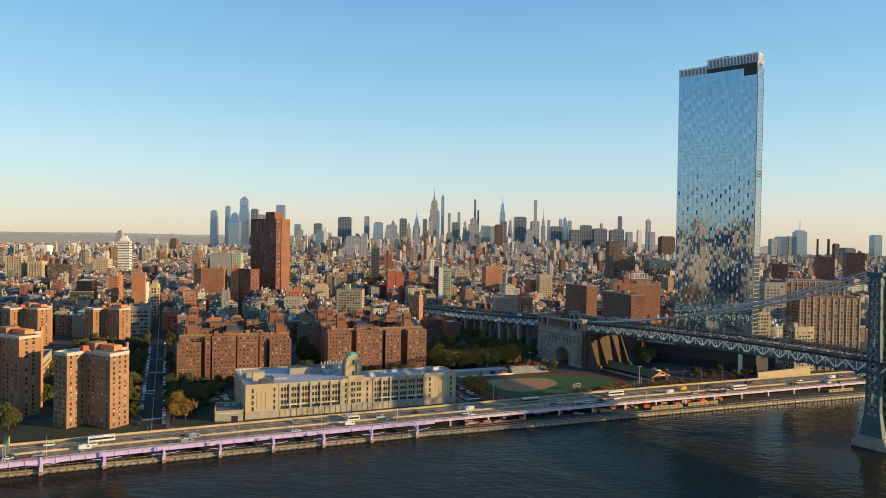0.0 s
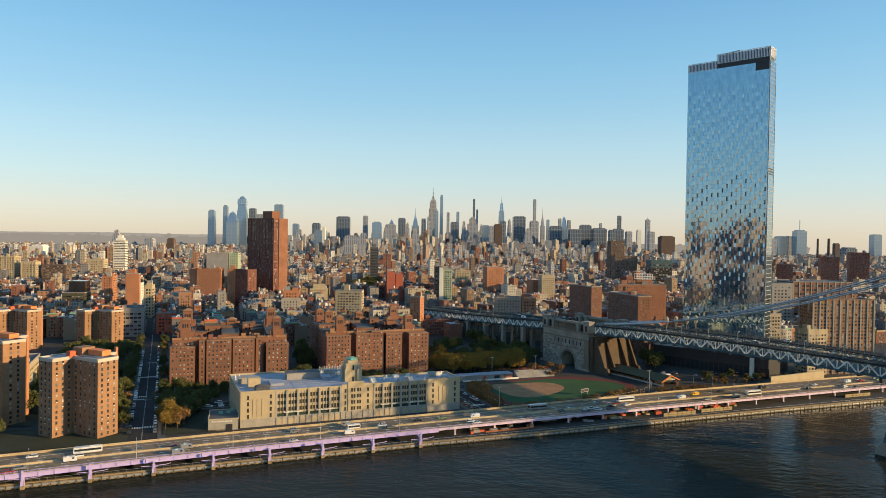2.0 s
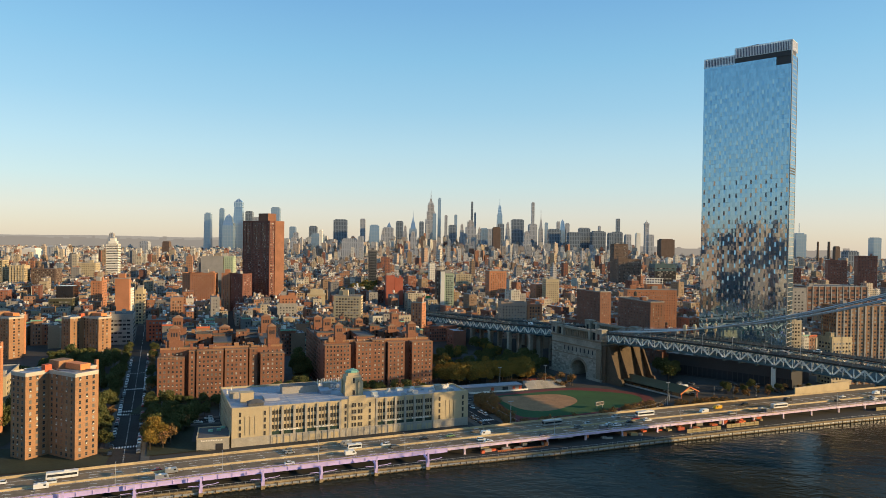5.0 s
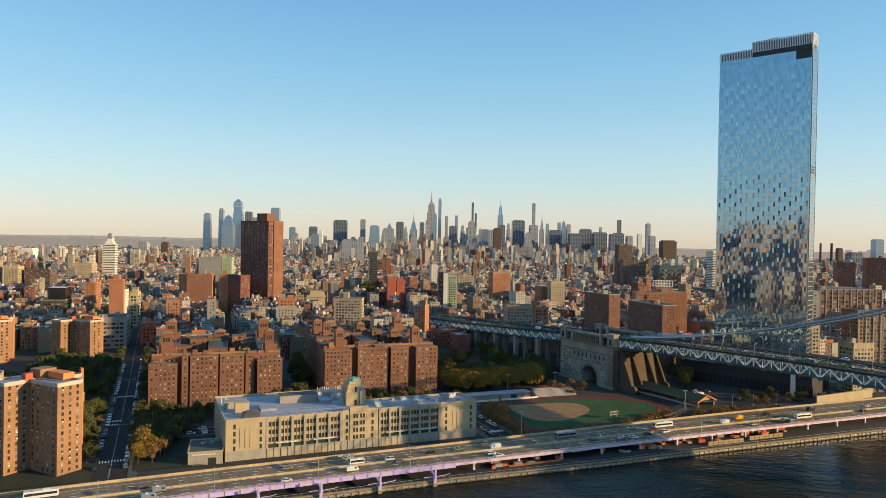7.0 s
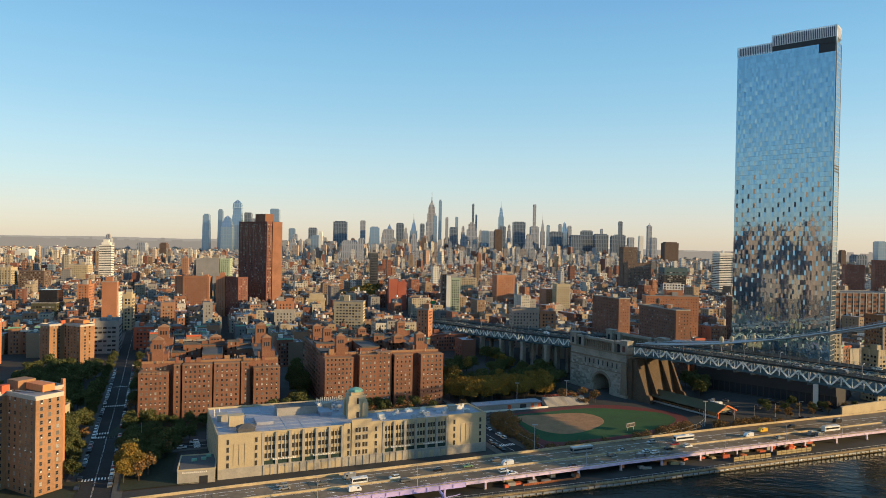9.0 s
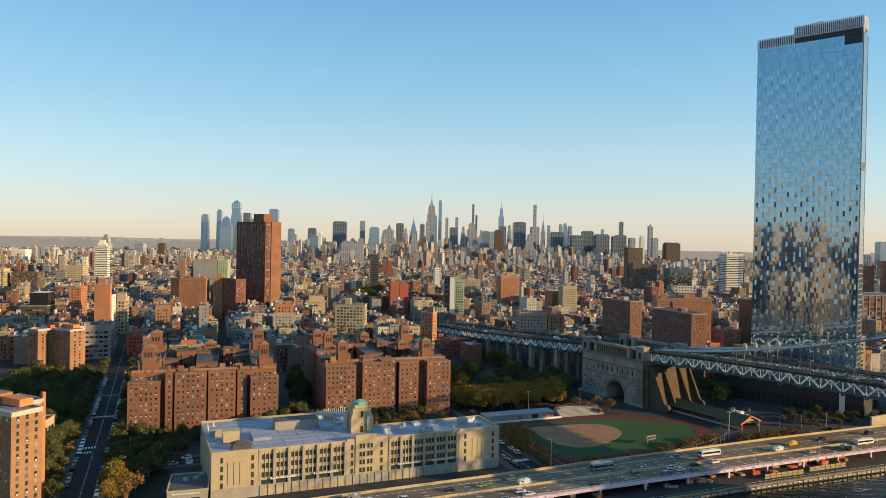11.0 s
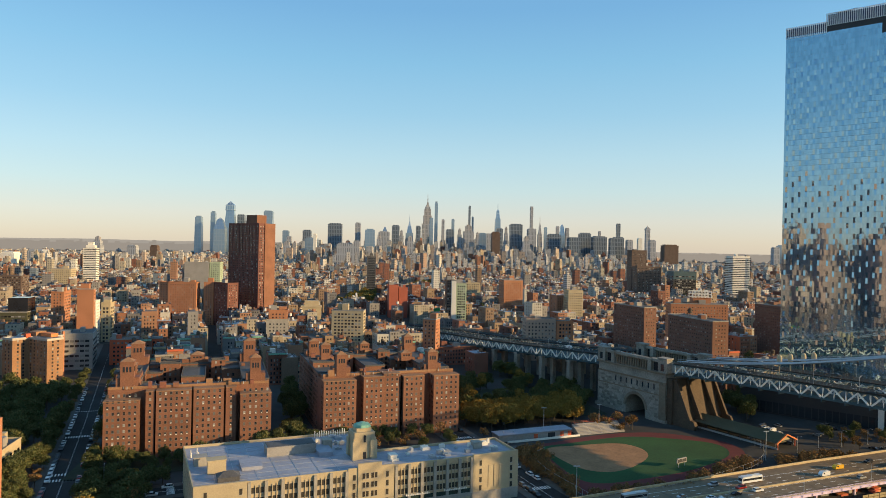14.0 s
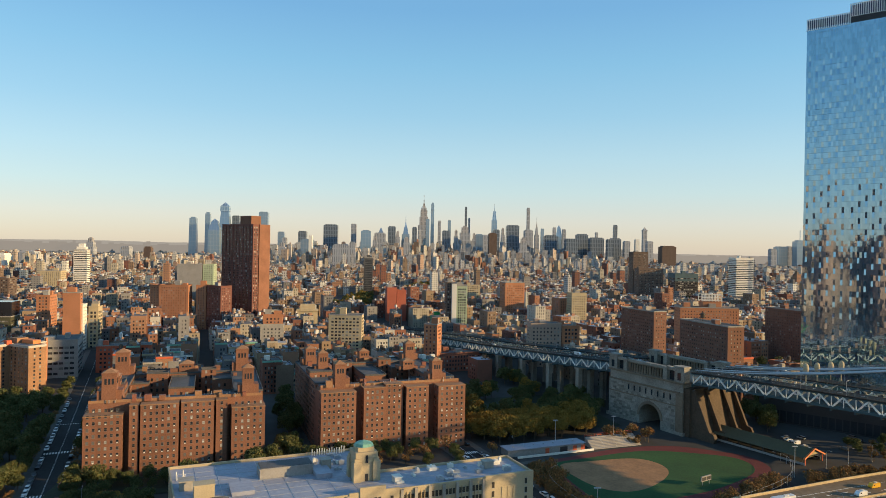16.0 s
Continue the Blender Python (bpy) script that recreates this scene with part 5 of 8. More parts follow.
t = slab("housing_slab", "orange-brown brick housing slab with white roof frame", 233, 785, 5, -3, 54.5, 15, 54.5, brick_orange, 2.75, 2.6, 0.85, 1.05, group=G, seed=5)
part("penthouse", Mesh().box(22, 39, 3, 12, 54.5, 60.5), brick_orange, t)
m = Mesh()
for k in range(7):
    for y in (2.5, 12.5):
        m.box(21.3 + k * 2.95, 21.9 + k * 2.95, y - 0.3, y + 0.3, 60.5, 67)
for z in (61, 63.7, 66.6):
    for y in (2.5, 12.5):
        m.box(21, 39.9, y - 0.35, y + 0.35, z, z + 0.5)
part("roof_frame", m, white_paint, t, "white open roof-top frame")
slab("housing_slab", "red-brown brick housing slab beside the glass tower", 341, 833, 6, -72, 50, 14, 51, slab_brick, 2.75, 2.6, 0.85, 1.05, group=G, seed=7)
# striped brick tower block behind the bridge
slab("striped_apartment_block", "tan brick apartment block with pale vertical window strips", 324, 560, 3, 4, 54, 18, 60.5, brick_tan, 2.75, 2.75, 1.5, 1.4, strips=9, bands=concrete, seed=2)
slab("low_white_block", "small pale concrete block with bright windows", 318, 556, 3, 12, 19, 14, 36.5, cream, 3.0, 2.9, 1.7, 1.5, seed=4)
slab("low_white_block", "small pale concrete block beside the bridge", 303, 600, 3, 12, 20, 16, 44, cream_dark, 3.0, 2.9, 1.7, 1.5, seed=6)
slab("brown_school_block", "wide red-brown block with pale vertical window bays", 468, 838, 5, 3, 78, 45, 57, brick_kv, 5, 5, 4.0, 2.4, strips=10, bands=concrete, seed=9)
slab("grey_block", "grey concrete block with a cream roof storey", 440, 836, 5, 3, 27, 40, 55, concrete, 4, 4.5, 2.2, 1.8, seed=5)
# dark double slab with a lower wing
t = slab("maroon_slab_tower", "very tall maroon brick slab tower with lit end", -241, 1013, 11, -36, 54, 25, 122, brick_conf, 2.85, 2.3, 1.15, 1.6, heads=0, seed=2)
part("corner_shaft", Mesh().box(49, 55, 9, 25.6, -3, 122.8), brick_kv, t, "projecting red-brown end shaft")
part("lift_tower", Mesh().box(26, 45, 5, 20, 122, 133), brick_kv, t)
m = Mesh()
for k in range(9):
    m.box(51 * k / 8.6 - 0.35 + 1.5, 51 * k / 8.6 + 0.35 + 1.5, -0.35, 0, 0, 122)
part("rib", m, brick_conf, t)
slab("curved_wing_slab", "long orange-brown brick apartment wing", -295, 957.5, 9, 0, 32, 14, 53, brick_orange, 2.85, 2.6, 1.1, 1.3, seed=4)
slab("curved_wing_slab", "angled end of the orange-brown brick wing", -306.5, 961, 9, -17, 12, 14, 53, brick_orange, 2.85, 3.4, 1.1, 1.3, heads=0, seed=2)
slab("curved_wing_slab", "orange-brown brick apartment wing joined to the tall slab", -255.5, 961, 9, 5, 11, 16, 53, brick_orange, 2.85, 2.6, 1.1, 1.3, seed=8)
slab("curved_wing_slab", "dark maroon brick apartment wing", -244.3, 963, 9, -34, 23, 16, 53, brick_conf, 2.85, 2.6, 1.1, 1.3, seed=10)
# others between
slab("red_slab", "thin red brick slab with blank end wall", -329, 810, 8, 8, 14.6, 6, 55, brick_orange, 3, 3, 1.2, 1.4, faces="r", heads=1, seed=1)
slab("cream_slab", "narrow cream rendered slab", -318.3, 816, 8, 8, 4.2, 12, 43.5, white_paint, 3, 3, 1.2, 1.4, faces="r", heads=0, seed=2)
slab("loft_building", "pale stone loft building with arched bays", -317.5, 835, 8, 8, 8.5, 14, 40, cream, 3.6, 3.0, 1.9, 2.2, seed=6)
slab("grey_school", "grey concrete school with ribbon windows", -293, 700, 4, 18, 26, 30, 31, concrete, 3.9, 3.6, 2.9, 1.7, seed=3, cat="school")
t = slab("olive_office", "dark olive glass office block", -401, 812, 6, 8, 24, 22, 34, mat("olive_glass", (0.075, 0.07, 0.038), rough=0.35, var=0.2), 3.5, 3.0, 2.5, 1.4, seed=1, cat="office building")
part("upper_block", Mesh().box(7, 24, 2, 20, 34, 47.5), t.children[0].data.materials[0], t, "set-back olive upper storeys")
slab("orange_block", "orange brick apartment block with a stepped top", -378, 860, 7, 8, 12, 20, 49, brick_orange, 3, 2.8, 1.2, 1.4, seed=2)
slab("civic_tower", "cream stone civic tower with vertical window strips", -673, 1150, 13, 8, 23, 24, 55, cream, 3.6, 2.2, 1.0, 2.4, strips=6, bands=cream, seed=2, cat="office building")
slab("civic_tower", "cream stone civic tower with dark window strips", -637, 1150, 13, 8, 20.5, 24, 47, cream, 3.6, 2.2, 1.1, 2.4, strips=5, bands=cream, seed=4, cat="office building")
slab("brown_office", "brown brick office block with small windows", -612, 1165, 13, 8, 36, 28, 42, brown_dark, 3.4, 3, 1.6, 1.6, seed=6, cat="office building")
t = slab("white_tower", "slim white office tower with a stepped crown", -655, 1528, 13, 8, 24, 20, 80, white_paint, 3.6, 23, 22.4, 1.5, seed=5, heads=0, cat="office building")
part("crown", Mesh().box(4, 20, 3, 17, 80, 86).box(7, 17, 5, 15, 86, 92), white_paint, t)
slab("white_office_block", "white low office block", -672, 1440, 13, 8, 34, 30, 42, cream, 3.6, 3.4, 1.6, 1.6, seed=7, cat="office building")
t = slab("white_apartment_block", "cream concrete apartment block with rows of windows", -88, 786, 8, -4, 29.5, 16, 40.5, cream, 2.95, 3.2, 2.0, 1.5, seed=1)
part("stair_tower", Mesh().box(9.5, 15, 2, 8, 40.5, 47), cream, t)
slab("green_striped_tower", "slim white and green striped apartment tower", 34.8, 946, 13, 2, 5.2, 20, 56.5, white_paint, 3, 2.4, 1.3, 1.6, faces="r", heads=0, seed=1)
slab("green_striped_tower", "slim pale green glass apartment tower", 40.0, 947, 13, 2, 12.3, 18, 54, pale_green, 3, 2.4, 1.6, 1.9, seed=3)
slab("dark_balcony_tower", "dark slim tower behind the green striped one", 29.0, 953, 13, 2, 6.5, 20, 58, brown_dark, 3, 2.4, 1.6, 1.6, seed=5)
slab("tan_slab", "tan concrete apartment slab with even windows", 77, 1265, 13, 4, 28, 16, 37, cream, 3, 3.0, 1.6, 1.5, seed=4)
slab("blank_wall_building", "tall grey slab with a blank end wall", -385.8, 1300, 13, 4, 39, 30, 62, concrete, 3.4, 3.4, 1.4, 1.6, faces="r", heads=1, seed=4, cat="office building")
slab("green_slab", "pale green slab joined to the blank grey one", -346, 1304, 13, 4, 17, 26, 62, pale_green, 3.4, 3.4, 1.4, 1.6, heads=0, seed=2, cat="office building")
slab("blue_roofed_hall", "dark glass block with a blue-green roof storey", 527, 1500, 13, 4, 49, 30, 42, dark_metal, 4, 4, 3.2, 2.6, heads=0, seed=2, cat="office building")
slab("blue_roofed_hall", "blue-green roof storey of a dark glass block", 527, 1499.5, 55, 4, 49.5, 30.5, 12, steel_blue, 6, 7, 5, 2.4, heads=1, seed=4, cat="office building")
slab("brown_housing_tower", "dark brown brick housing tower with lit balconies", 803, 1322, 13, -20, 32, 26, 71, brick_dark, 2.9, 2.6, 1.2, 1.3, seed=2, group="brown housing towers")
slab("brown_housing_tower", "dark brown brick housing tower with lit balconies", 886, 1357, 13, -20, 34, 26, 80, brick_dark, 2.9, 2.6, 1.2, 1.3, seed=4, group="brown housing towers")
slab("brown_housing_tower", "red-brown brick housing tower with lit balconies", 640, 1190, 13, -30, 26, 24, 60, brick_dark, 2.9, 2.6, 1.2, 1.3, seed=3, group="brown housing towers")
slab("brown_housing_tower", "red-brown brick housing tower with a stepped top", 600, 1420, 13, -30, 40, 24, 50, brick_dark, 2.9, 2.6, 1.2, 1.3, seed=5, group="brown housing towers")
slab("black_glass_tower", "slim black glass tower", -94, 1495, 13, 6, 17, 18, 75, roof_tar, 3.4, 2.2, 1.8, 2.4, seed=1, glass=glass_dark, cat="office building")
slab("pink_brick_pair", "pair of red brick apartment blocks", -41, 1062, 13, 8, 12.5, 20, 43.5, red_brick, 3, 3, 1.2, 1.4, faces="r", seed=2)
slab("pink_brick_pair", "red brick apartment block", -28, 1066, 13, 8, 12, 20, 40, red_brick, 3, 3, 1.2, 1.4, faces="r", seed=4)
slab("tan_tower", "tan brick tower with a rounded top", 110, 1035, 13, 10, 26, 22, 54, brick_orange, 3, 2.8, 1.3, 1.4, seed=1)
slab("ziggurat_block", "white stepped apartment block", 184, 987, 13, 6, 19, 18, 45, cream, 3, 2.8, 1.4, 1.4, seed=2)
slab("brown_tower", "dark brown apartment tower", 408, 1407, 13, 4, 29, 22, 96, brown_dark, 2.9, 2.4, 1.0, 1.2, seed=2)
slab("grey_tower", "grey brick apartment tower", 409, 1380, 13, 4, 47, 22, 66, brown_dark, 2.9, 2.6, 1.3, 1.4, seed=4)
slab("pink_tower_block", "pink brick tenement tower behind the courtyard block", -4.5, 741, 6, -20, 11.5, 13, 40.5, brick_orange, 3, 3.2, 1.2, 1.5, seed=1)
slab("brick_tower_block", "red brick tower on a tan base", -146, 788, 6, 8, 17, 16, 41.5, brick_orange, 3, 3.2, 1.3, 1.5, seed=6)
slab("brick_tower_block", "tan base of the red brick tower", -148, 786.5, 6, 8, 20, 16, 33, cream_dark, 3, 3.2, 1.3, 1.5, heads=0, seed=2)
slab("balcony_tower", "white balconied apartment slab", 567, 1333, 13, 4, 33, 24, 89, white_paint, 3.2, 34, 31, 1.5, seed=4)
slab("tan_brick_corner", "orange brick corner block with pale windows", 121, 776, 6, 3, 16, 18, 36, brick_orange, 3.4, 3, 1.7, 1.9, seed=2)
slab("pale_party_wall_block", "pale rendered block with blank party wall", 92.3, 775, 6, 3, 28, 16, 38, mat("pale_pink_render", (0.36, 0.26, 0.2), var=0.15), 3.2, 3.2, 1.3, 1.5, seed=4)
slab("red_brick_row", "dark red brick tenement row under the bridge", 8, 745, 6, 17, 40, 16, 15, brick_dark, 3.3, 2.6, 1.2, 1.7, seed=2)
slab("low_grey_block", "low grey and cream service building", -216, 445, 3, -30, 12, 20, 14, cream, 3.4, 4, 2.2, 1.5, seed=1, cat="building")
slab("green_market_hall", "low market hall with bright green painted front", 14, 960, 13, 8, 26, 16, 17, mat("bright_green_paint", (0.05, 0.26, 0.08), var=0.15), 3.4, 4, 2.2, 1.5, seed=1, cat="building")
slab("low_grey_block", "small cream service building with a flat roof", -207, 460, 3, 8, 10, 22, 13, cream, 3.4, 4, 2.2, 1.5, seed=2, cat="building")
slab("red_shop_row", "low row of shops with red and cream fronts", -262, 724, 6, 16, 40, 12, 22, red_paint, 3.4, 3, 1.6, 1.6, seed=5, cat="building")
slab("low_grey_block", "pale stone school with green roof trim", -263, 470, 3, 20, 14, 40, 20, cream, 3.4, 4, 2.2, 1.5, seed=3, cat="building")


def memorial_arch():
    a = thing("plaza_arch", "cream stone arch and colonnade at the bridge plaza", "arch", -138, 936, 12, 8)
    a.matrix_world = a.matrix_world @ Matrix.Diagonal((0.8, 0.8, 1.13, 1))
    part("pier", Mesh().box(0, 8, 0, 10, 0, 22), cream, a)
    part("pier", Mesh().box(20, 28, 0, 10, 0, 22), cream, a)
    m, arc = Mesh(), arch_outline(14, 6, 12, 18)
    for (ax, az), (bx, bz) in zip(arc, arc[1:]):
        m.quad((bx, 0, bz), (ax, 0, az), (ax, 0, 22), (bx, 0, 22)).quad((ax, 0, az), (bx, 0, bz), (bx, 10, bz), (ax, 10, az))
    part("arch_ring", m, cream, a)
    part("attic", Mesh().box(-1, 29, -1, 11, 22, 24).box(4, 24, 1, 9, 24, 29), cream, a)
    # dark sheet closing the arch, its colour standing for shade in the opening
    part("backing", Mesh().box(8, 20, 9, 10, 0, 20), dark_metal, a)


memorial_arch()

# ---- ball field under the bridge ----
def smooth(points, n=6):
    """A closed curve through the points."""
    out, c = [], len(points)
    for i in range(c):
        p0, p1, p2, p3 = (Vector(points[(i + k) % c]) for k in (-1, 0, 1, 2))
        for j in range(n):
            t = j / n
            q = 0.5 * ((2 * p1) + (p2 - p0) * t + (2 * p0 - 5 * p1 + 4 * p2 - p3) * t * t + (3 * p1 - p0 - 3 * p2 + p3) * t ** 3)
            out.append((q.x, q.y))
    return out


def flat(name, outline, z, material, label, cat):
    m = Mesh()
    m.v = [(x, y, z) for x, y in outline]
    area = sum(a[0] * b[1] - b[0] * a[1] for a, b in zip(outline, outline[1:] + outline[:1]))
    m.f = [tuple(range(len(outline)))] if area > 0 else [tuple(range(len(outline) - 1, -1, -1))]
    return tagged(part(name, m, material), label, cat, kind="structure")


flat("running_track", smooth([(46, 512), (49, 484), (53.5, 456), (61, 445), (90, 454), (124, 471), (158, 499), (161, 521), (150, 532), (126, 543), (97, 539), (66, 525)]), 3.30, track, "red rubber running track round the field", "track")
flat("outfield_turf", smooth([(52, 512), (54, 494), (60, 466), (70, 458.5), (93, 465), (121, 477.5), (150, 500), (152.5, 520), (133, 530), (106, 534), (72.5, 522)]), 3.32, turf, "green artificial turf of a ball field", "turf")
flat("infield_dirt", smooth([(56, 511), (59.5, 492), (67, 478), (79, 474), (93, 482), (106, 498), (107, 512), (97, 521), (74, 517)]), 3.34, dirt, "tan dirt infield of a ball field", "infield")


def make_stands():
    s = thing("field_house", "low white-roofed field house with red doors", "building", 31.5, 522.5, 3.2, 18.3)
    part("wall", Mesh().box(0, 46, 0, 8, 0, 3.6), concrete, s)
    part("roof", Mesh().box(-0.5, 46.5, -0.8, 8.5, 3.6, 4.0), roof_silver, s, "flat white roof")
    for k, (x, w) in enumerate(((22, 2.4), (31, 4.5), (39, 2.2), (44, 2.2))):
        part("door", Mesh().box(x, x + w, -0.1, 0.1, 0, 2.8), red_paint if k != 1 else dark_metal, s)
    part("bench_wall", Mesh().box(4, 50, -3.2, -2.8, 0, 1.1), white_paint, s)
    for k in range(7):
        part("roof_vent", Mesh().cyl(5 + k * 6, 4, 4.0, 4.7, 0.35, 8), steel_grey, s)
    b = thing("bleachers", "stepped concrete bleachers with a rear rail", "bleachers", 80, 536.5, 3.2, 16.5)
    for k in range(9):
        part("step", Mesh().box(0, 31, k * 0.95, (k + 1) * 0.95 + 0.05, 0, 0.5 + k * 0.5), concrete, b)
    m = Mesh()
    for z in (5.2, 6.0):
        m.beam((0, 8.6, z), (31, 8.6, z), 0.12)
    for k in range(16):
        m.beam((k * 2.06, 8.6, 4.5), (k * 2.06, 8.6, 6.0), 0.12)
    part("rail", m, red_paint, b)
    for k in range(3):
        part("aisle", Mesh().box(7 + k * 8, 7.6 + k * 8, 0, 8.5, 0.55, 0.6).beam((7.3 + k * 8, 0.2, 1.6), (7.3 + k * 8, 8.4, 5.6), 0.1), steel_grey, b)
    c = thing("market_shed", "long open shed with olive roof and orange gable trim", "shed", 154, 562, 3, -61.5)
    W, Ln, e, r = 16.5, 59, 3.6, 7.4
    part("roof", Mesh().prism([(-1, -1), (Ln, -1), (Ln, W / 2), (-1, W / 2)], e, e + 0.3).quad((-1, -1, e), (Ln, -1, e), (Ln, W / 2, r), (-1, W / 2, r)).quad((-1, W / 2, r), (Ln, W / 2, r), (Ln, W + 1, e), (-1, W + 1, e)), mat("olive_shed_roof", (0.12, 0.115, 0.07), var=0.2), c)
    part("gable_trim", Mesh().beam((Ln + 0.2, -1.4, e - 0.2), (Ln + 0.2, W / 2, r + 0.1), 0.9, 0.7).beam((Ln + 0.2, W / 2, r + 0.1), (Ln + 0.2, W + 1.4, e - 0.2), 0.9, 0.7), orange_paint, c, "orange gable trim")
    part("gable", Mesh().quad((Ln - 0.6, W * 0.2, e + 0.6), (Ln - 0.6, W * 0.8, e + 0.6), (Ln - 0.6, W / 2, r - 0.2)), frame_tan, c)
    for k in range(9):
        for y in (0, W):
            part("post", Mesh().box(k * 7.2 - 0.2, k * 7.2 + 0.2, y - 0.2, y + 0.2, 0, e), dark_metal, c)
    part("end_frame", Mesh().box(Ln - 0.3, Ln + 0.1, 0, 0.4, 0, e).box(Ln - 0.3, Ln + 0.1, W - 0.4, W, 0, e), red_paint, c)
    part("side_wall", Mesh().box(0, Ln * 0.8, W - 0.3, W, 0, 2.6).box(0, Ln, -0.3, 0, 0, 1.2), concrete, c)
    sc = thing("scoreboard", "white-framed scoreboard on two posts", "scoreboard", 117, 482, 3.3, 30)
    part("board", Mesh().box(-3.4, 3.4, -0.2, 0.2, 2.2, 4.0), dark_metal, sc)
    m = Mesh()
    for x0, x1, z0, z1 in ((-3.6, 3.6, 3.9, 4.3), (-3.6, 3.6, 2.0, 2.3), (-3.6, -3.3, 2, 4.3), (3.3, 3.6, 2, 4.3), (-0.1, 0.1, 2, 4.3)):
        m.box(x0, x1, -0.3, 0.3, z0, z1)
    part("board_frame", m, concrete, sc)
    for x in (-2.5, 2.5):
        part("post", Mesh().cyl(x, 0, 0, 2.2, 0.15, 6), steel_grey, sc)
    f = Mesh()
    out = smooth([(52, 500), (56, 440), (72, 437), (108, 451), (160, 486), (165, 522)], 8)[:40]
    for a, b in zip(out, out[1:]):
        f.beam((*a, 3.2), (*a, 7.2), 0.12)
        for z in (5.0, 7.2):
            f.beam((*a, z), (*b, z), 0.07)
    single("field_fence", f, steel_grey, "tall grey wire-fence frame round the ball field", "fence")
    for x, y in ((165.5, 492), (52.5, 437), (95, 549), (60, 540)):
        p = thing("field_light", "tall grey floodlight mast by the field", "lamp post", x, y, 3.2, 0, "field lights")
        part("mast", Mesh().cyl(0, 0, 0, 15, 0.22, 7, 0.12), steel_grey, p)
        part("lamp_bar", Mesh().box(-1.4, 1.4, -0.15, 0.15, 14.8, 15.2), steel_grey, p)
    w = thing("retaining_wall", "long cream retaining wall beside the expressway", "wall", 268, 519, 2.5, 24)
    part("panel", Mesh().box(0, 62, 0, 1.0, 0, 6.2).box(-0.2, 62.2, -0.15, 1.15, 6.2, 6.6), cream, w)


make_stands()

# ---- streets ----
def street(x, y, turn, length, width, name, crossings):
    s = thing(name, "asphalt side street with crosswalks and parked cars", "street", x, y, 0, turn, kind="structure")
    ribbon, walk_l, marks = Mesh(), Mesh(), Mesh()
    a = radians(turn)
    zz = lambda d, off: gz(x + d * math.cos(a) - off * math.sin(a), y + d * math.sin(a) + off * math.cos(a))  # noqa: E731
    n = int(length / 15)
    for i in range(n):
        d0, d1 = i * 15, (i + 1) * 15
        for mesh, o0, o1, h in ((ribbon, -width / 2, width / 2, 0.10), (walk_l, width / 2, width / 2 + 4, 0.24), (walk_l, -width / 2 - 4, -width / 2, 0.24)):
            k = len(mesh.v)
            mesh.v += [(d0, o0, zz(d0, 0) + h), (d1, o0, zz(d1, 0) + h), (d1, o1, zz(d1, 0) + h), (d0, o1, zz(d0, 0) + h)]
            mesh.v += [(p[0], p[1], p[2] - 0.5) for p in mesh.v[k:k + 4]]
            mesh.f += [(k, k + 1, k + 2, k + 3), (k, k + 4, k + 5, k + 1), (k + 2, k + 6, k + 7, k + 3)]
        marks.beam((d0, 0.15, zz(d0, 0) + 0.11), (d1, 0.15, zz(d1, 0) + 0.11), 0.05, 0.02)
        marks.beam((d0, -0.15, zz(d0, 0) + 0.11), (d1, -0.15, zz(d1, 0) + 0.11), 0.05, 0.02)
    for c in crossings:
        for k in range(int(width / 1.3)):
            o = -width / 2 + 0.8 + k * 1.3
            marks.box(c, c + 3.2, o, o + 0.6, zz(c, 0) + 0.1, zz(c, 0) + 0.125)
    part("carriageway", ribbon, asphalt, s)
    part("sidewalk", walk_l, sidewalk_mat, s)
    part("street_marking", marks, line_paint, s, kind="stuff")


street(-138, 372, 109.9, 480, 15, "street", (28, 96, 104, 168, 205, 226))
street(44, 440, 109.6, 150, 13, "street", (12, 95))
street(-150, 440, 19.5, 210, 10, "street", (30, 100))
flat("park_lawn", [(20, 560), (112, 585), (100, 640), (62, 720), (15, 660)], 3.45, lawn, "leaf-strewn park ground by the bridge", "lawn")
flat("garden_lawn", [(-172, 462), (-112, 478), (-98, 540), (-178, 515)], 3.45, lawn, "shaded garden ground", "lawn")
flat("housing_lawn", [(-330, 400), (-208, 400), (-215, 470), (-262, 600), (-400, 600)], 3.45, lawn, "lawn round the housing towers", "lawn")

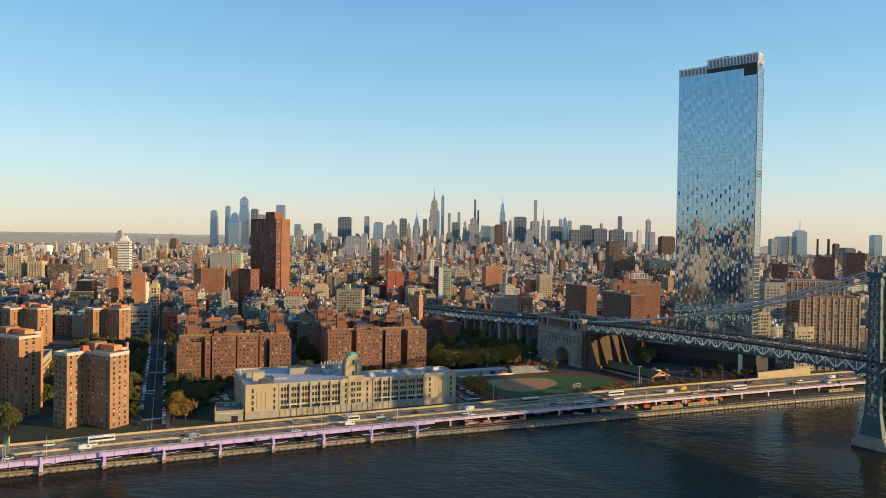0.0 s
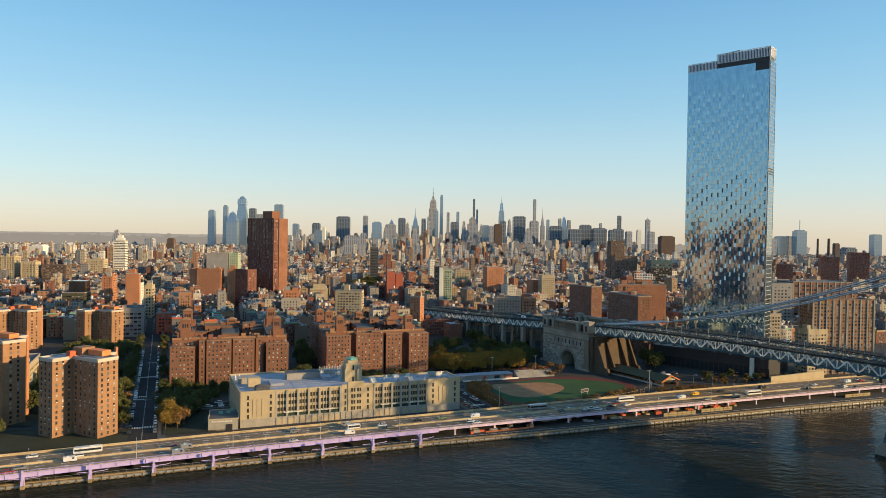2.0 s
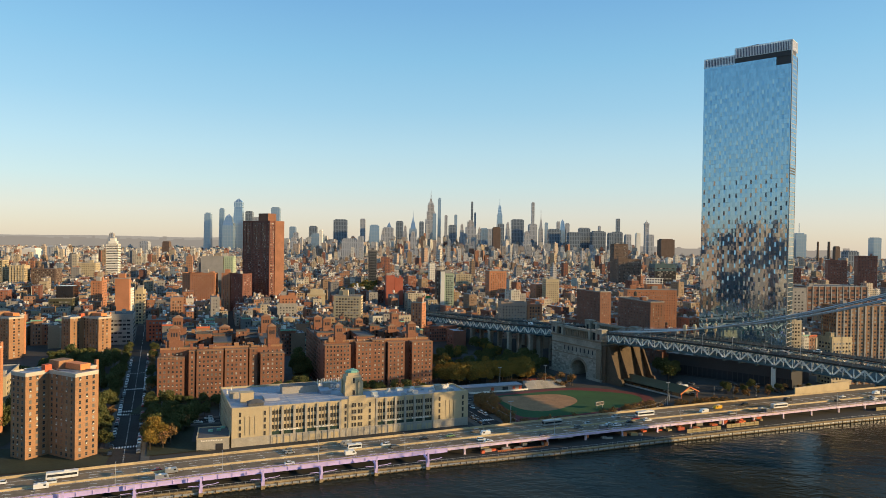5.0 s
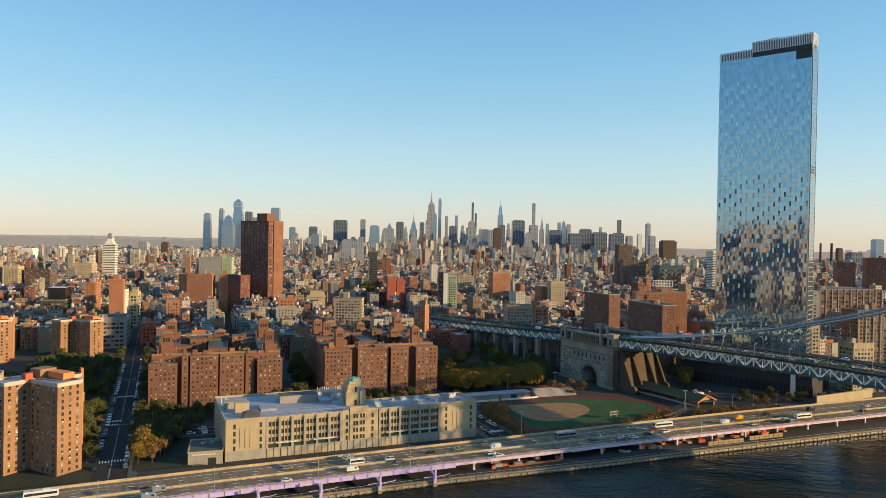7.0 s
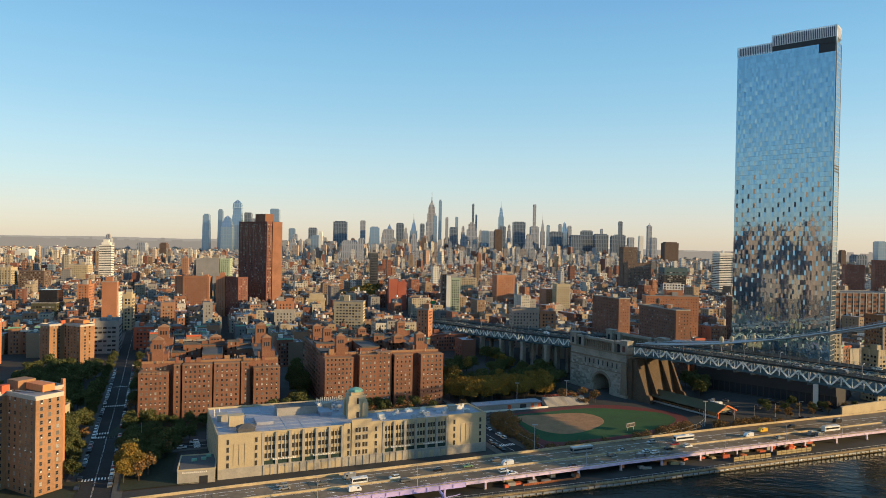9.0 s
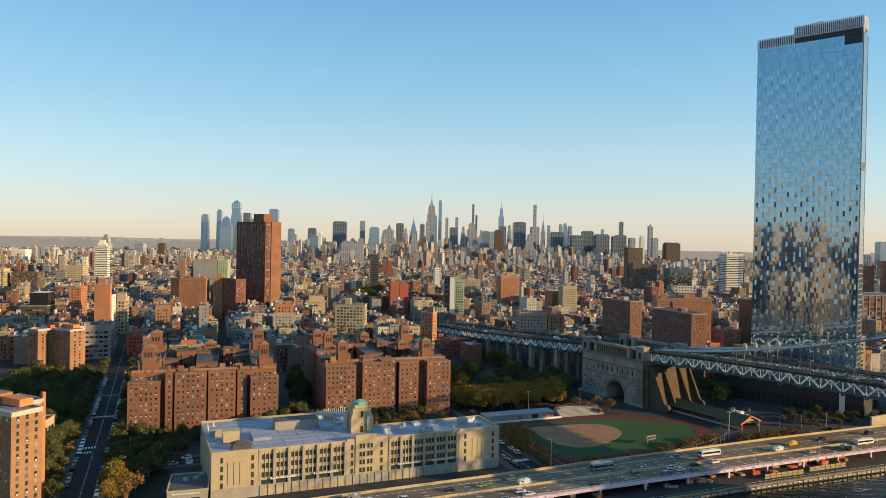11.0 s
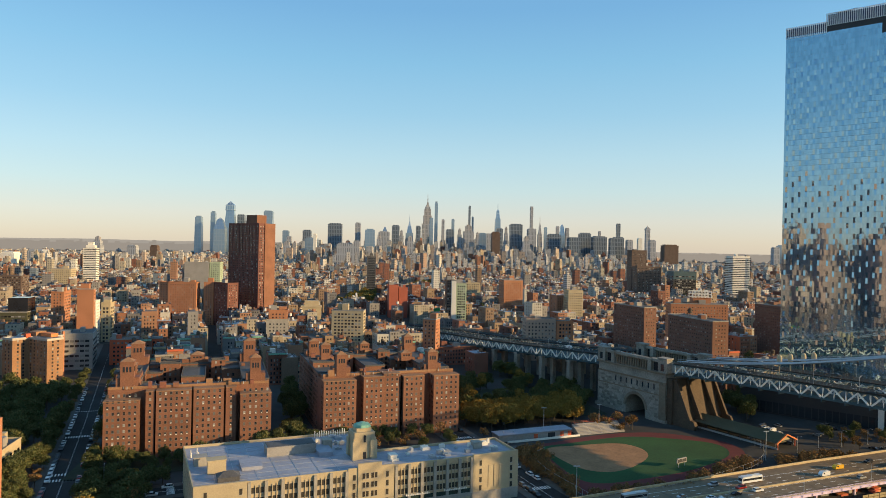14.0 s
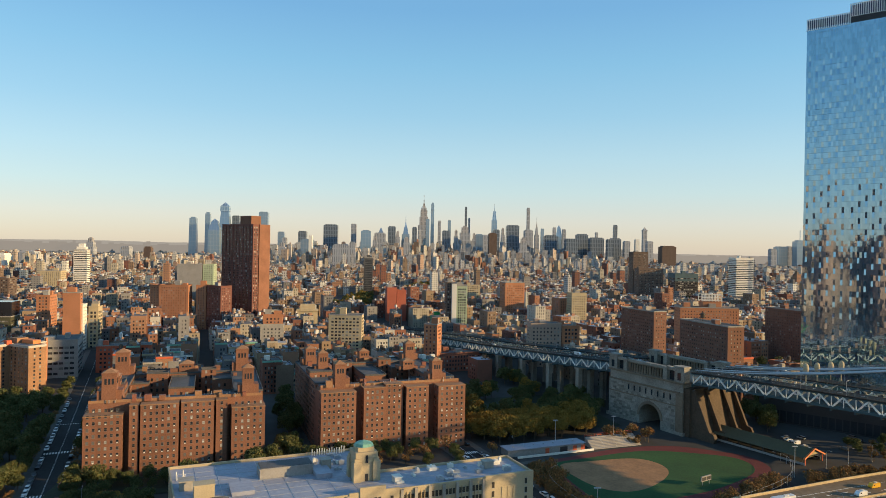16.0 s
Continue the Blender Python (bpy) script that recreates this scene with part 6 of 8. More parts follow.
# ---- trees ----
def make_tree(name, label, leaf, height, spread, seed, count=620, bare=0.0, leaf_size=0.75):
    t = thing(name, label, name, 0, 0, -200, 0, "city %ss" % name)
    r = random.Random(seed)
    m = Mesh().tube([(0, 0, -0.3), (r.uniform(-0.1, 0.1), 0.05, height * 0.25), (r.uniform(-0.4, 0.4), r.uniform(-0.3, 0.3), height * 0.55)], 0.28, 7, 0.13)
    blobs = []
    for k in range(9):
        a = 2 * math.pi * k / 9 + r.uniform(-0.4, 0.4)
        d, z = r.uniform(0.3, 0.72) * spread, height * r.uniform(0.45, 0.86)
        tip = (d * math.cos(a), d * math.sin(a), z)
        m.tube([(0, 0, height * r.uniform(0.22, 0.45)), (tip[0] * 0.5, tip[1] * 0.5, z * 0.78), tip], 0.12, 5, 0.03)
        blobs.append((tip, r.uniform(0.32, 0.5) * spread))
    blobs.append(((0, 0, height * 0.86), 0.45 * spread))
    part("trunk", m, bark, t)
    c = Mesh()
    for k in range(count):
        (bx, by, bz), rad = r.choice(blobs)
        while True:
            p = Vector((r.uniform(-1, 1), r.uniform(-1, 1), r.uniform(-0.8, 0.8)))
            if 0.35 < p.length < 1:
                break
        p = Vector((bx, by, bz)) + p * rad
        n1 = Vector((r.uniform(-1, 1), r.uniform(-1, 1), r.uniform(-0.6, 1))).normalized()
        u = n1.orthogonal().normalized() * leaf_size * r.uniform(0.5, 1)
        v = n1.cross(u).normalized() * leaf_size * r.uniform(0.4, 0.9)
        c.quad(p - u - v * 0.4, p + u * 0.2 - v, p + u + v * 0.3, p - u * 0.1 + v)
    part("crown", c, leaf, t)
    return t


KINDS = {
    "green": [make_tree("tree", "green street tree with dense late-autumn leaves", leaf_green, 11.5, 5.6, s, 2400, leaf_size=0.46) for s in (1, 2)],
    "gold": [make_tree("tree", "golden autumn tree with thinning leaves", leaf_gold, 11.5, 5.4, s, 2800, leaf_size=0.4) for s in (3, 4)],
    "rust": [make_tree("tree", "rust-brown autumn tree with sparse leaves", leaf_rust, 9.0, 4.0, s, 330, leaf_size=0.55) for s in (5, 6)],
    "shrub": [make_tree("shrub", "bare brown shrub with a few leaves", leaf_rust, 3.6, 2.6, s, 300, leaf_size=0.34) for s in (7,)],
}
FAR_KINDS = {"green": [make_tree("tree", "dark green tree", leaf_green, 11.5, 5.6, s, 620) for s in (11, 12)], "gold": [make_tree("tree", "golden tree", leaf_gold, 11.0, 5.0, s, 520) for s in (13, 14)]}
USED = set()


def plant(kind, x, y, r, scale=1.0):
    src = r.choice(KINDS[kind])
    at = pose(x, y, gz(x, y) - 0.1, 0, 0, r.uniform(0, 360))
    if src.name not in USED:
        USED.add(src.name)
        src.matrix_basis = at
        return
    c = copy_thing(src, at)
    c.scale = (scale, scale, scale)


WOODS = []


def far_trees(label, kinds, places, r):
    """A wood too far off to count: one object, with trunks and leafy crowns."""
    c = thing("far_wood", label, "wood", kind="stuff")
    for kind in sorted(set(kinds)):
        trunk, crown = Mesh(), Mesh()
        for x, y in places:
            if r.choice(kinds) != kind and len(set(kinds)) > 1:
                continue
            src = r.choice((KINDS if len(places) <= 60 and places[0][1] < 720 else FAR_KINDS)[kind])
            s, a, z = r.uniform(0.8, 1.2), r.uniform(0, 6.28), gz(x, y)
            ca, sa = math.cos(a) * s, math.sin(a) * s
            for mesh, word in ((trunk, "trunk"), (crown, "crown")):
                ob = next(o for o in src.children if o.name.startswith(word))
                k = len(mesh.v)
                mesh.v += [(x + v.co.x * ca - v.co.y * sa, y + v.co.x * sa + v.co.y * ca, z + v.co.z * s) for v in ob.data.vertices]
                mesh.f += [tuple(i + k for i in p.vertices) for p in ob.data.polygons]
        if crown.f:
            part("trunks", trunk, bark, c, kind="stuff")
            part("crowns", crown, {"green": leaf_green, "gold": leaf_gold, "rust": leaf_rust}[kind], c, kind="stuff")


SOLID = [(ob.matrix_world.inverted(), r) for ob in scene.objects if ob.parent is None for r in {"warehouse": [(-2, 140, -1, 58)], "apartment_block": [(-3, 90, -7, 96)], "storage_annex": [(-2, 18, -2, 24)], "apartment_tower": [(-15, 24, -2, 36)]}.get(ob.name.split(".")[0], [])]


def built_on(x, y):
    for sx, sy, turn, ln, half in ((-138, 372, 109.9, 480, 11.0), (44, 440, 109.6, 150, 8.5), (-150, 440, 19.5, 210, 6.0)):
        q = pose(sx, sy, 0, 0, 0, turn).inverted() @ Vector((x, y, 0))
        if 0 < q.x < ln and abs(q.y) < half:
            return True
    return any(a < (p := inv @ Vector((x, y, 0))).x < b and c < p.y < d for inv, (a, b, c, d) in SOLID)


def grove(kinds, poly, n, seed, gap=4.5, smin=0.75, smax=1.15, joined=""):
    r, got, tries = random.Random(seed), [], 0
    x0, x1, y0, y1 = min(p[0] for p in poly), max(p[0] for p in poly), min(p[1] for p in poly), max(p[1] for p in poly)
    while len(got) < n and tries < n * 40:
        tries += 1
        x, y = r.uniform(x0, x1), r.uniform(y0, y1)
        inside = False
        for (ax, ay), (bx, by) in zip(poly, poly[1:] + poly[:1]):
            if (ay > y) != (by > y) and x < (bx - ax) * (y - ay) / (by - ay) + ax:
                inside = not inside
        if inside and not built_on(x, y) and all(math.dist((x, y), g) > gap for g in got):
            got.append((x, y))
            if not joined:
                plant(r.choice(kinds), x, y, r, r.uniform(smin, smax))
    if joined:
        WOODS.append(poly)
        far_trees(joined, kinds, got, r)


grove(["gold"], [(10, 540), (48, 553), (90, 567), (86, 592), (44, 582), (8, 566)], 34, 1, 5.5, 1.0, 1.35)
grove(["gold", "green", "green"], [(14, 566), (84, 592), (104, 596), (98, 632), (60, 715), (18, 655)], 60, 2, 6, joined="green and golden park trees beside the viaduct")
grove(["green"], [(-172, 468), (-112, 480), (-104, 506), (-168, 490)], 20, 3, 5.5, 0.42, 0.68)
grove(["green", "green", "rust"], [(-132, 420), (-120, 446), (-128, 462), (-160, 462), (-152, 430)], 12, 4, 6, 0.55, 0.8)
grove(["gold", "rust"], [(-150, 388), (-128, 396), (-124, 408), (-148, 408)], 5, 5, 6)
grove(["gold", "rust"], [(-172, 378), (-156, 384), (-160, 404), (-168, 402)], 4, 6, 5)
grove(["green"], [(-222, 470), (-196, 470), (-250, 640), (-290, 640)], 30, 7, 6, joined="green trees along the street")
grove(["green", "green", "gold"], [(-330, 400), (-214, 404), (-225, 440), (-275, 600), (-400, 610)], 42, 8, 8, joined="green and golden trees among the housing towers")
grove(["green"], [(-190, 470), (-182, 470), (-222, 600), (-232, 600)], 12, 9, 8)
grove(["green"], [(270, 700), (340, 720), (330, 800), (285, 770)], 18, 10, 7, joined="dark green trees behind the brick slabs")
grove(["rust", "green"], [(225, 508), (262, 520), (258, 545), (215, 535)], 16, 11, 5, 0.35, 0.7)
grove(["gold", "green"], [(-142, 1170), (-118, 1165), (-70, 1290), (-78, 1490), (-102, 1500), (-122, 1300)], 110, 12, 7.5, joined="distant golden-green park trees")
grove(["green", "gold"], [(-30, 1600), (0, 1600), (58, 1900), (30, 1910)], 70, 62, 9, joined="distant row of autumn trees along an avenue")
grove(["green"], [(440, 1360), (520, 1400), (560, 1480), (470, 1480)], 46, 63, 10, joined="dark trees between the far housing towers")
grove(["gold", "green"], [(84, 1110), (130, 1112), (132, 1185), (92, 1180)], 34, 13, 7, joined="distant golden-green square trees")
grove(["shrub"], [(56, 436), (112, 451), (160, 486), (158, 492), (108, 458), (60, 443)], 64, 14, 1.5, 0.8, 1.4)
grove(["shrub"], [(36, 455), (52, 440), (56, 448), (50, 505), (36, 520)], 44, 15, 1.6, 0.9, 1.6)
grove(["shrub", "rust"], [(108, 546), (120, 552), (112, 566), (88, 552)], 16, 16, 3, 0.7, 1.1)
grove(["shrub"], [(165, 478), (215, 490), (212, 500), (168, 492)], 36, 17, 1.8, 0.9, 1.4)
grove(["rust"], [(-68, 545), (12, 568), (14, 574), (-66, 551)], 12, 18, 5, 0.6, 0.9)
grove(["shrub"], [(-92, 409), (-20, 434), (-20, 436.5), (-92, 411.5)], 9, 19, 5, 0.8, 1.2)
flat("shore_lawn", [(-208, 352), (-146, 372), (-152, 396), (-205, 396), (-330, 352), (-330, 300)], 3.45, lawn, "worn lawn beside the expressway", "lawn")
flat("slip_lawn", [(-132, 385), (-100, 396), (-100, 410), (-118, 408), (-125, 436), (-150, 436)], 3.45, lawn, "shaded planting strip beside the street", "lawn")
grove(["green", "rust"], [(-330, 310), (-205, 352), (-205, 366), (-330, 345)], 16, 31, 6)
grove(["green"], [(-130, 415), (-120, 440), (-150, 436), (-146, 415)], 8, 32, 4.5)
grove(["green"], [(-176, 400), (-165, 404), (-192, 470), (-204, 466)], 12, 33, 4.5)
grove(["green", "green", "rust"], [(-100, 478), (-60, 492), (-60, 545), (-96, 530)], 14, 34, 5.5)
grove(["green", "rust"], [(-55, 495), (25, 515), (20, 560), (-60, 545)], 20, 35, 6, 0.6, 0.95)
grove(["green"], [(195, 560), (240, 640), (228, 650), (190, 590)], 12, 36, 6, joined="dark trees by the glass tower")
grove(["green"], [(90, 640), (108, 612), (112, 620), (100, 660)], 8, 20, 5)
grove(["green"], [(-262, 395), (-214, 396), (-222, 440), (-268, 440)], 14, 41, 6, joined="green trees behind the housing towers")
grove(["green", "green", "gold"], [(-262, 352), (-212, 372), (-206, 392), (-262, 390)], 14, 42, 6, joined="green and golden trees on the housing lawn")
grove(["green"], [(-190, 440), (-172, 400), (-163, 404), (-186, 462)], 10, 43, 4.5, joined="green trees beside the housing tower")
grove(["green"], [(-270, 470), (-205, 470), (-225, 560), (-262, 640), (-300, 640)], 34, 44, 6.5, joined="dense dark green trees between the street and the housing towers")
grove(["green", "gold"], [(-146, 410), (-122, 416), (-132, 462), (-168, 455)], 14, 45, 5, 0.5, 0.8)
grove(["green", "rust"], [(228, 516), (300, 545), (290, 562), (222, 545)], 16, 47, 5, 0.35, 0.6)
grove(["green"], [(-88, 562), (-74, 556), (-100, 640), (-112, 636)], 10, 48, 6, joined="dark trees between the courtyard blocks")
grove(["green", "green", "rust"], [(-166, 452), (-158, 448), (-184, 500), (-172, 486)], 6, 51, 4.5)
grove(["green"], [(-196, 452), (-178, 400), (-172, 402), (-190, 458)], 8, 52, 4.5)

r = random.Random(61)
for side in (-10.2, 10.2):
    for k in range(26):
        if r.random() < 0.22:
            continue
        p = pose(-138, 372, 0, 0, 0, 109.9) @ Vector((34 + k * 11.5 + r.uniform(-2, 2), side + r.uniform(-0.8, 0.8), 0))
        plant(r.choice(["green", "green", "green", "rust"]), p.x, p.y, r, r.uniform(0.55, 0.85))

for sources in FAR_KINDS.values():
    for t in sources:
        for o in list(t.children) + [t]:
            bpy.data.objects.remove(o)


# ---- distant skyline ----
def uv_walls(me):
    """Metres along and up each wall as UVs, for the far facades' window grids."""
    uv = me.uv_layers.new(name="UVMap")
    vs = [v.co for v in me.vertices]
    for p in me.polygons:
        n = p.normal
        flat_face = abs(n.z) > 0.7
        t = Vector((-n.y, n.x, 0))
        t = t.normalized() if t.length > 1e-4 else Vector((1, 0, 0))
        for li in p.loop_indices:
            co = vs[me.loops[li].vertex_index]
            uv.data[li].uv = (0.01, 0.01) if flat_face else (co.dot(t) + 2000.3, co.z + 1.2)
    return me


STYLE = {"g": (hazed_glass, "pale blue glass skyscraper in the distance, haze put into its colour"), "d": (hazed_dark, "dark slab skyscraper in the distance, haze put into its colour"), "s": (hazed_stone, "stone skyscraper in the distance, haze put into its grey colour"), "b": (brown_dark, "dark brown brick tower in the distance"), "w": (white_paint, "slim white tower in the distance")}


def skyscraper(style, form, x, y, w, top):
    m, d, b = Mesh(), max(18, min(w, 55)), 10.0
    c = x + w / 2
    def tier(k, z0, z1, k1=None):
        h0, h1 = w / 2 * k, w / 2 * (k if k1 is None else k1)
        e0, e1 = d / 2 * k, d / 2 * (k if k1 is None else k1)
        m.prism([(-h0, -e0), (h0, -e0), (h0, e0), (-h0, e0)], z0, z1, [(-h1, -e1), (h1, -e1), (h1, e1), (-h1, e1)])
    hgt = top - b
    if form == "slim":
        tier(1.0, 0, hgt * 0.97, 0.86), tier(0.6, hgt * 0.97, hgt)
    elif form == "wedge":
        tier(1.0, 0, hgt * 0.72, 0.95), tier(0.95, hgt * 0.72, hgt * 0.94, 0.5), tier(0.5, hgt * 0.94, hgt, 0.05)
    elif form == "point":
        tier(1.0, 0, hgt * 0.55, 0.92), tier(0.92, hgt * 0.55, hgt * 0.84, 0.66), tier(0.78, hgt * 0.84, hgt * 0.93, 0.74), tier(0.74, hgt * 0.93, hgt, 0.08)
    elif form == "step":
        tier(1.0, 0, hgt * 0.62), tier(0.78, hgt * 0.62, hgt * 0.82), tier(0.52, hgt * 0.82, hgt * 0.96), tier(0.3, hgt * 0.96, hgt)
    elif form == "pyramid":
        tier(1.0, 0, hgt * 0.84), tier(1.0, hgt * 0.84, hgt, 0.06)
    elif form == "taper":
        tier(1.0, 0, hgt * 0.62, 0.9), tier(0.8, hgt * 0.62, hgt * 0.9, 0.7), tier(0.55, hgt * 0.9, hgt * 1.09, 0.3), tier(0.1, hgt * 1.09, hgt * 1.23, 0.03)
    elif form == "spire":
        tier(1.0, 0, hgt * 0.8), tier(0.72, hgt * 0.8, hgt, 0.4), tier(0.3, hgt, hgt * 1.12, 0.12), tier(0.09, hgt * 1.12, hgt * 1.32, 0.03)
    elif form == "dome":
        tier(1.0, 0, hgt * 0.94), tier(1.1, hgt * 0.94, hgt * 0.97), tier(0.8, hgt * 0.97, hgt * 1.01, 0.4), tier(0.1, hgt * 1.01, hgt * 1.05)
    elif form == "mast":
        tier(1.0, 0, hgt), tier(0.7, hgt, hgt + 8), tier(0.06, hgt + 8, hgt + 70)
    elif form == "chimney":
        m.cyl(0, 0, 0, hgt, w * 0.5, 12, w * 0.4)
    else:
        tier(1.0, 0, hgt), tier(0.8, hgt, hgt + 5)
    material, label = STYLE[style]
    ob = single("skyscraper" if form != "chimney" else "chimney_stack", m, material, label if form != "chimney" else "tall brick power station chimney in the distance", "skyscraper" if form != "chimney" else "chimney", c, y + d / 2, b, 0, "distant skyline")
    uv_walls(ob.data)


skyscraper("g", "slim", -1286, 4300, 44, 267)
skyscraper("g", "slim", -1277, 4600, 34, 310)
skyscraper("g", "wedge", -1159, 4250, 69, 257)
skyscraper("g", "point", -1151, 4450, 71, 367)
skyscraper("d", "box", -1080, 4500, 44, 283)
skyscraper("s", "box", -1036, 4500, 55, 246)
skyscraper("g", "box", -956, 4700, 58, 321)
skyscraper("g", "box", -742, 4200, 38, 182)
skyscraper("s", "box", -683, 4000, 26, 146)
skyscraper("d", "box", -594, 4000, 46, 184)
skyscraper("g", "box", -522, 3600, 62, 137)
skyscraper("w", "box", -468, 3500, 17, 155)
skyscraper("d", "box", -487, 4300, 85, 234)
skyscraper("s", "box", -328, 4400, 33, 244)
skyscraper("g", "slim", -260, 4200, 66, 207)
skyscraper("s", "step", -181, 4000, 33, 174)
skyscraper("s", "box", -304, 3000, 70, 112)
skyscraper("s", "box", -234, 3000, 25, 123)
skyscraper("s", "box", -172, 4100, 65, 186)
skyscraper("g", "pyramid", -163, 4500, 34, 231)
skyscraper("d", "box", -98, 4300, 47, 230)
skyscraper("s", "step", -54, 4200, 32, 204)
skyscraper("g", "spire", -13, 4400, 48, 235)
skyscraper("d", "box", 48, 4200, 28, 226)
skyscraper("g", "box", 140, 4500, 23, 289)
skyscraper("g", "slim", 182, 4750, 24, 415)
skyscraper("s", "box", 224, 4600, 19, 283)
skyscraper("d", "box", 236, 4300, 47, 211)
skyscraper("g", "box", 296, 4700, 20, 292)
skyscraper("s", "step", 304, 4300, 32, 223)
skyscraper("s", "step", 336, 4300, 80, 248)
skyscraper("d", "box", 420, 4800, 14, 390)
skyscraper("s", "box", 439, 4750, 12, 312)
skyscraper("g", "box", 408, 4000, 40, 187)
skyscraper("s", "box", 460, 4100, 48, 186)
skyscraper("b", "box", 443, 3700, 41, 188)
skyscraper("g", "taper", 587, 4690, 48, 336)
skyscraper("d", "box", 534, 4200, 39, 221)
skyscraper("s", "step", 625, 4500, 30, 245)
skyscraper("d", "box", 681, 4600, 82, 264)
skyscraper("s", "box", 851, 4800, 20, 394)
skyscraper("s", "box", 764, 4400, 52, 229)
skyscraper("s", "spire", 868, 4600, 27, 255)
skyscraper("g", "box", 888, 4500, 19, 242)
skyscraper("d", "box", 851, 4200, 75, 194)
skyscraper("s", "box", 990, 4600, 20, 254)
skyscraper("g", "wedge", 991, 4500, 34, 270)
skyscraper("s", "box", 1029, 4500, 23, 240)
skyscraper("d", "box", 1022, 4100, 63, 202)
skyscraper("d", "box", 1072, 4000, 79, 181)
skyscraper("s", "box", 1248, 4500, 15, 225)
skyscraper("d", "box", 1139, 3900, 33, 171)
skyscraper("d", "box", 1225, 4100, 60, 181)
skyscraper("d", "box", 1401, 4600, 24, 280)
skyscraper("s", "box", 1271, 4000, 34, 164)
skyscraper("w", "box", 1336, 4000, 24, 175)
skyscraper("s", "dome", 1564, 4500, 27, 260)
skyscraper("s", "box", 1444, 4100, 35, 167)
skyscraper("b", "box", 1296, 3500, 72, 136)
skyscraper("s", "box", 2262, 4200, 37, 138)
skyscraper("g", "box", 2364, 4300, 64, 154)
skyscraper("s", "box", 2432, 4300, 34, 156)
skyscraper("g", "mast", 2429, 4200, 66, 191)
skyscraper("b", "chimney", 2196, 3600, 13, 141)
skyscraper("b", "chimney", 2256, 3600, 16, 142)
skyscraper("b", "box", 2231, 3500, 25, 112)
skyscraper("d", "box", 1698, 2600, 44, 94)
skyscraper("g", "box", 3076, 4400, 54, 177)
skyscraper("s", "step", -1478, 3400, 38, 128)
skyscraper("s", "box", -1344, 2600, 58, 67)
skyscraper("w", "box", -1261, 2300, 44, 63)
skyscraper("s", "box", -1400, 3600, 44, 82)
skyscraper("b", "box", -1140, 3200, 31, 86)
skyscraper("d", "box", 930, 4000, 68, 172)
skyscraper("s", "step", 641, 3900, 50, 176)
skyscraper("s", "step", -13, 3700, 46, 162)
skyscraper("s", "step", 417, 4300, 29, 203)
skyscraper("s", "step", -584, 3300, 41, 120)


def spire_tower():
    """The stepped stone tower with a tall mast that stands out of the skyline."""
    m = Mesh()
    for w, z0, z1 in ((92, 0, 75), (74, 75, 245), (56, 245, 300), (44, 300, 345), (34, 345, 360), (20, 360, 372), (12, 372, 388), (5, 388, 412), (2.6, 412, 443)):
        m.box(-w / 2, w / 2, -w / 2.6, w / 2.6, z0, z1)
    for s in (-1, 1):
        m.box(s * 26 - 9, s * 26 + 9, -30, 30, 75, 215)
    ob = single("skyscraper", m, hazed_stone, "stepped stone skyscraper with a tall mast in the distance, haze put into its grey", "skyscraper", 131, 4640, 12, 0, "distant skyline")
    uv_walls(ob.data)


spire_tower()

# ---- city fabric ----
roof_mix2 = mat("roof_house_wall", (0.3, 0.25, 0.2), pick="island", cols=[(0.30, 0.14, 0.09), (0.55, 0.53, 0.5), (0.35, 0.27, 0.2), (0.2, 0.19, 0.19), (0.62, 0.6, 0.56), (0.4, 0.22, 0.13), (0.12, 0.08, 0.06)], var=0.2)
RECTS = []
for ob in list(scene.objects):
    if ob.parent is None and ob.type == "EMPTY" and ob.get("category") not in ("tree", "shrub", "street", "road", "bridge", "column"):
        pts = [o.matrix_basis @ Vector(c) for o in ob.children if o.type == "MESH" for c in (o.bound_box[0], o.bound_box[6])]
        if pts:
            inv = ob.matrix_world.inverted()
            RECTS.append((inv, min(p.x for p in pts) - 4, max(p.x for p in pts) + 4, min(p.y for p in pts) - 4, max(p.y for p in pts) + 4))
BRIDGE_INV = pose(BX, BY, 0, 0, 0, BTURN).inverted()
TREES = [o.location.copy() for o in scene.objects if o.get("category") == "tree"]


def blocked(x, y, r):
    if any(a - r < (p := inv @ Vector((x, y, 0))).x < b + r and c - r < p.y < d + r for inv, a, b, c, d in RECTS):
        return True
    p = BRIDGE_INV @ Vector((x, y, 0))
    if -560 < p.x < 30 and -6 - r < p.y < BW + 6 + r:
        return True
    for poly in WOODS:
        if sum((ay > y) != (by > y) and x < (bx - ax) * (y - ay) / (by - ay) + ax for (ax, ay), (bx, by) in zip(poly, poly[1:] + poly[:1])) % 2:
            return True
    q = pose(-138, 372, 0, 0, 0, 109.9).inverted() @ Vector((x, y, 0))
    if 0 < q.x < 520 and abs(q.y) < 12 + r:
        return True
    return any((t.x - x) ** 2 + (t.y - y) ** 2 < (r + 3) ** 2 for t in TREES if abs(t.y - y) < 30)


def in_view(x, y, pad=60):
    return -0.64 * (y + 20) - pad < x < 0.76 * (y + 20) + pad


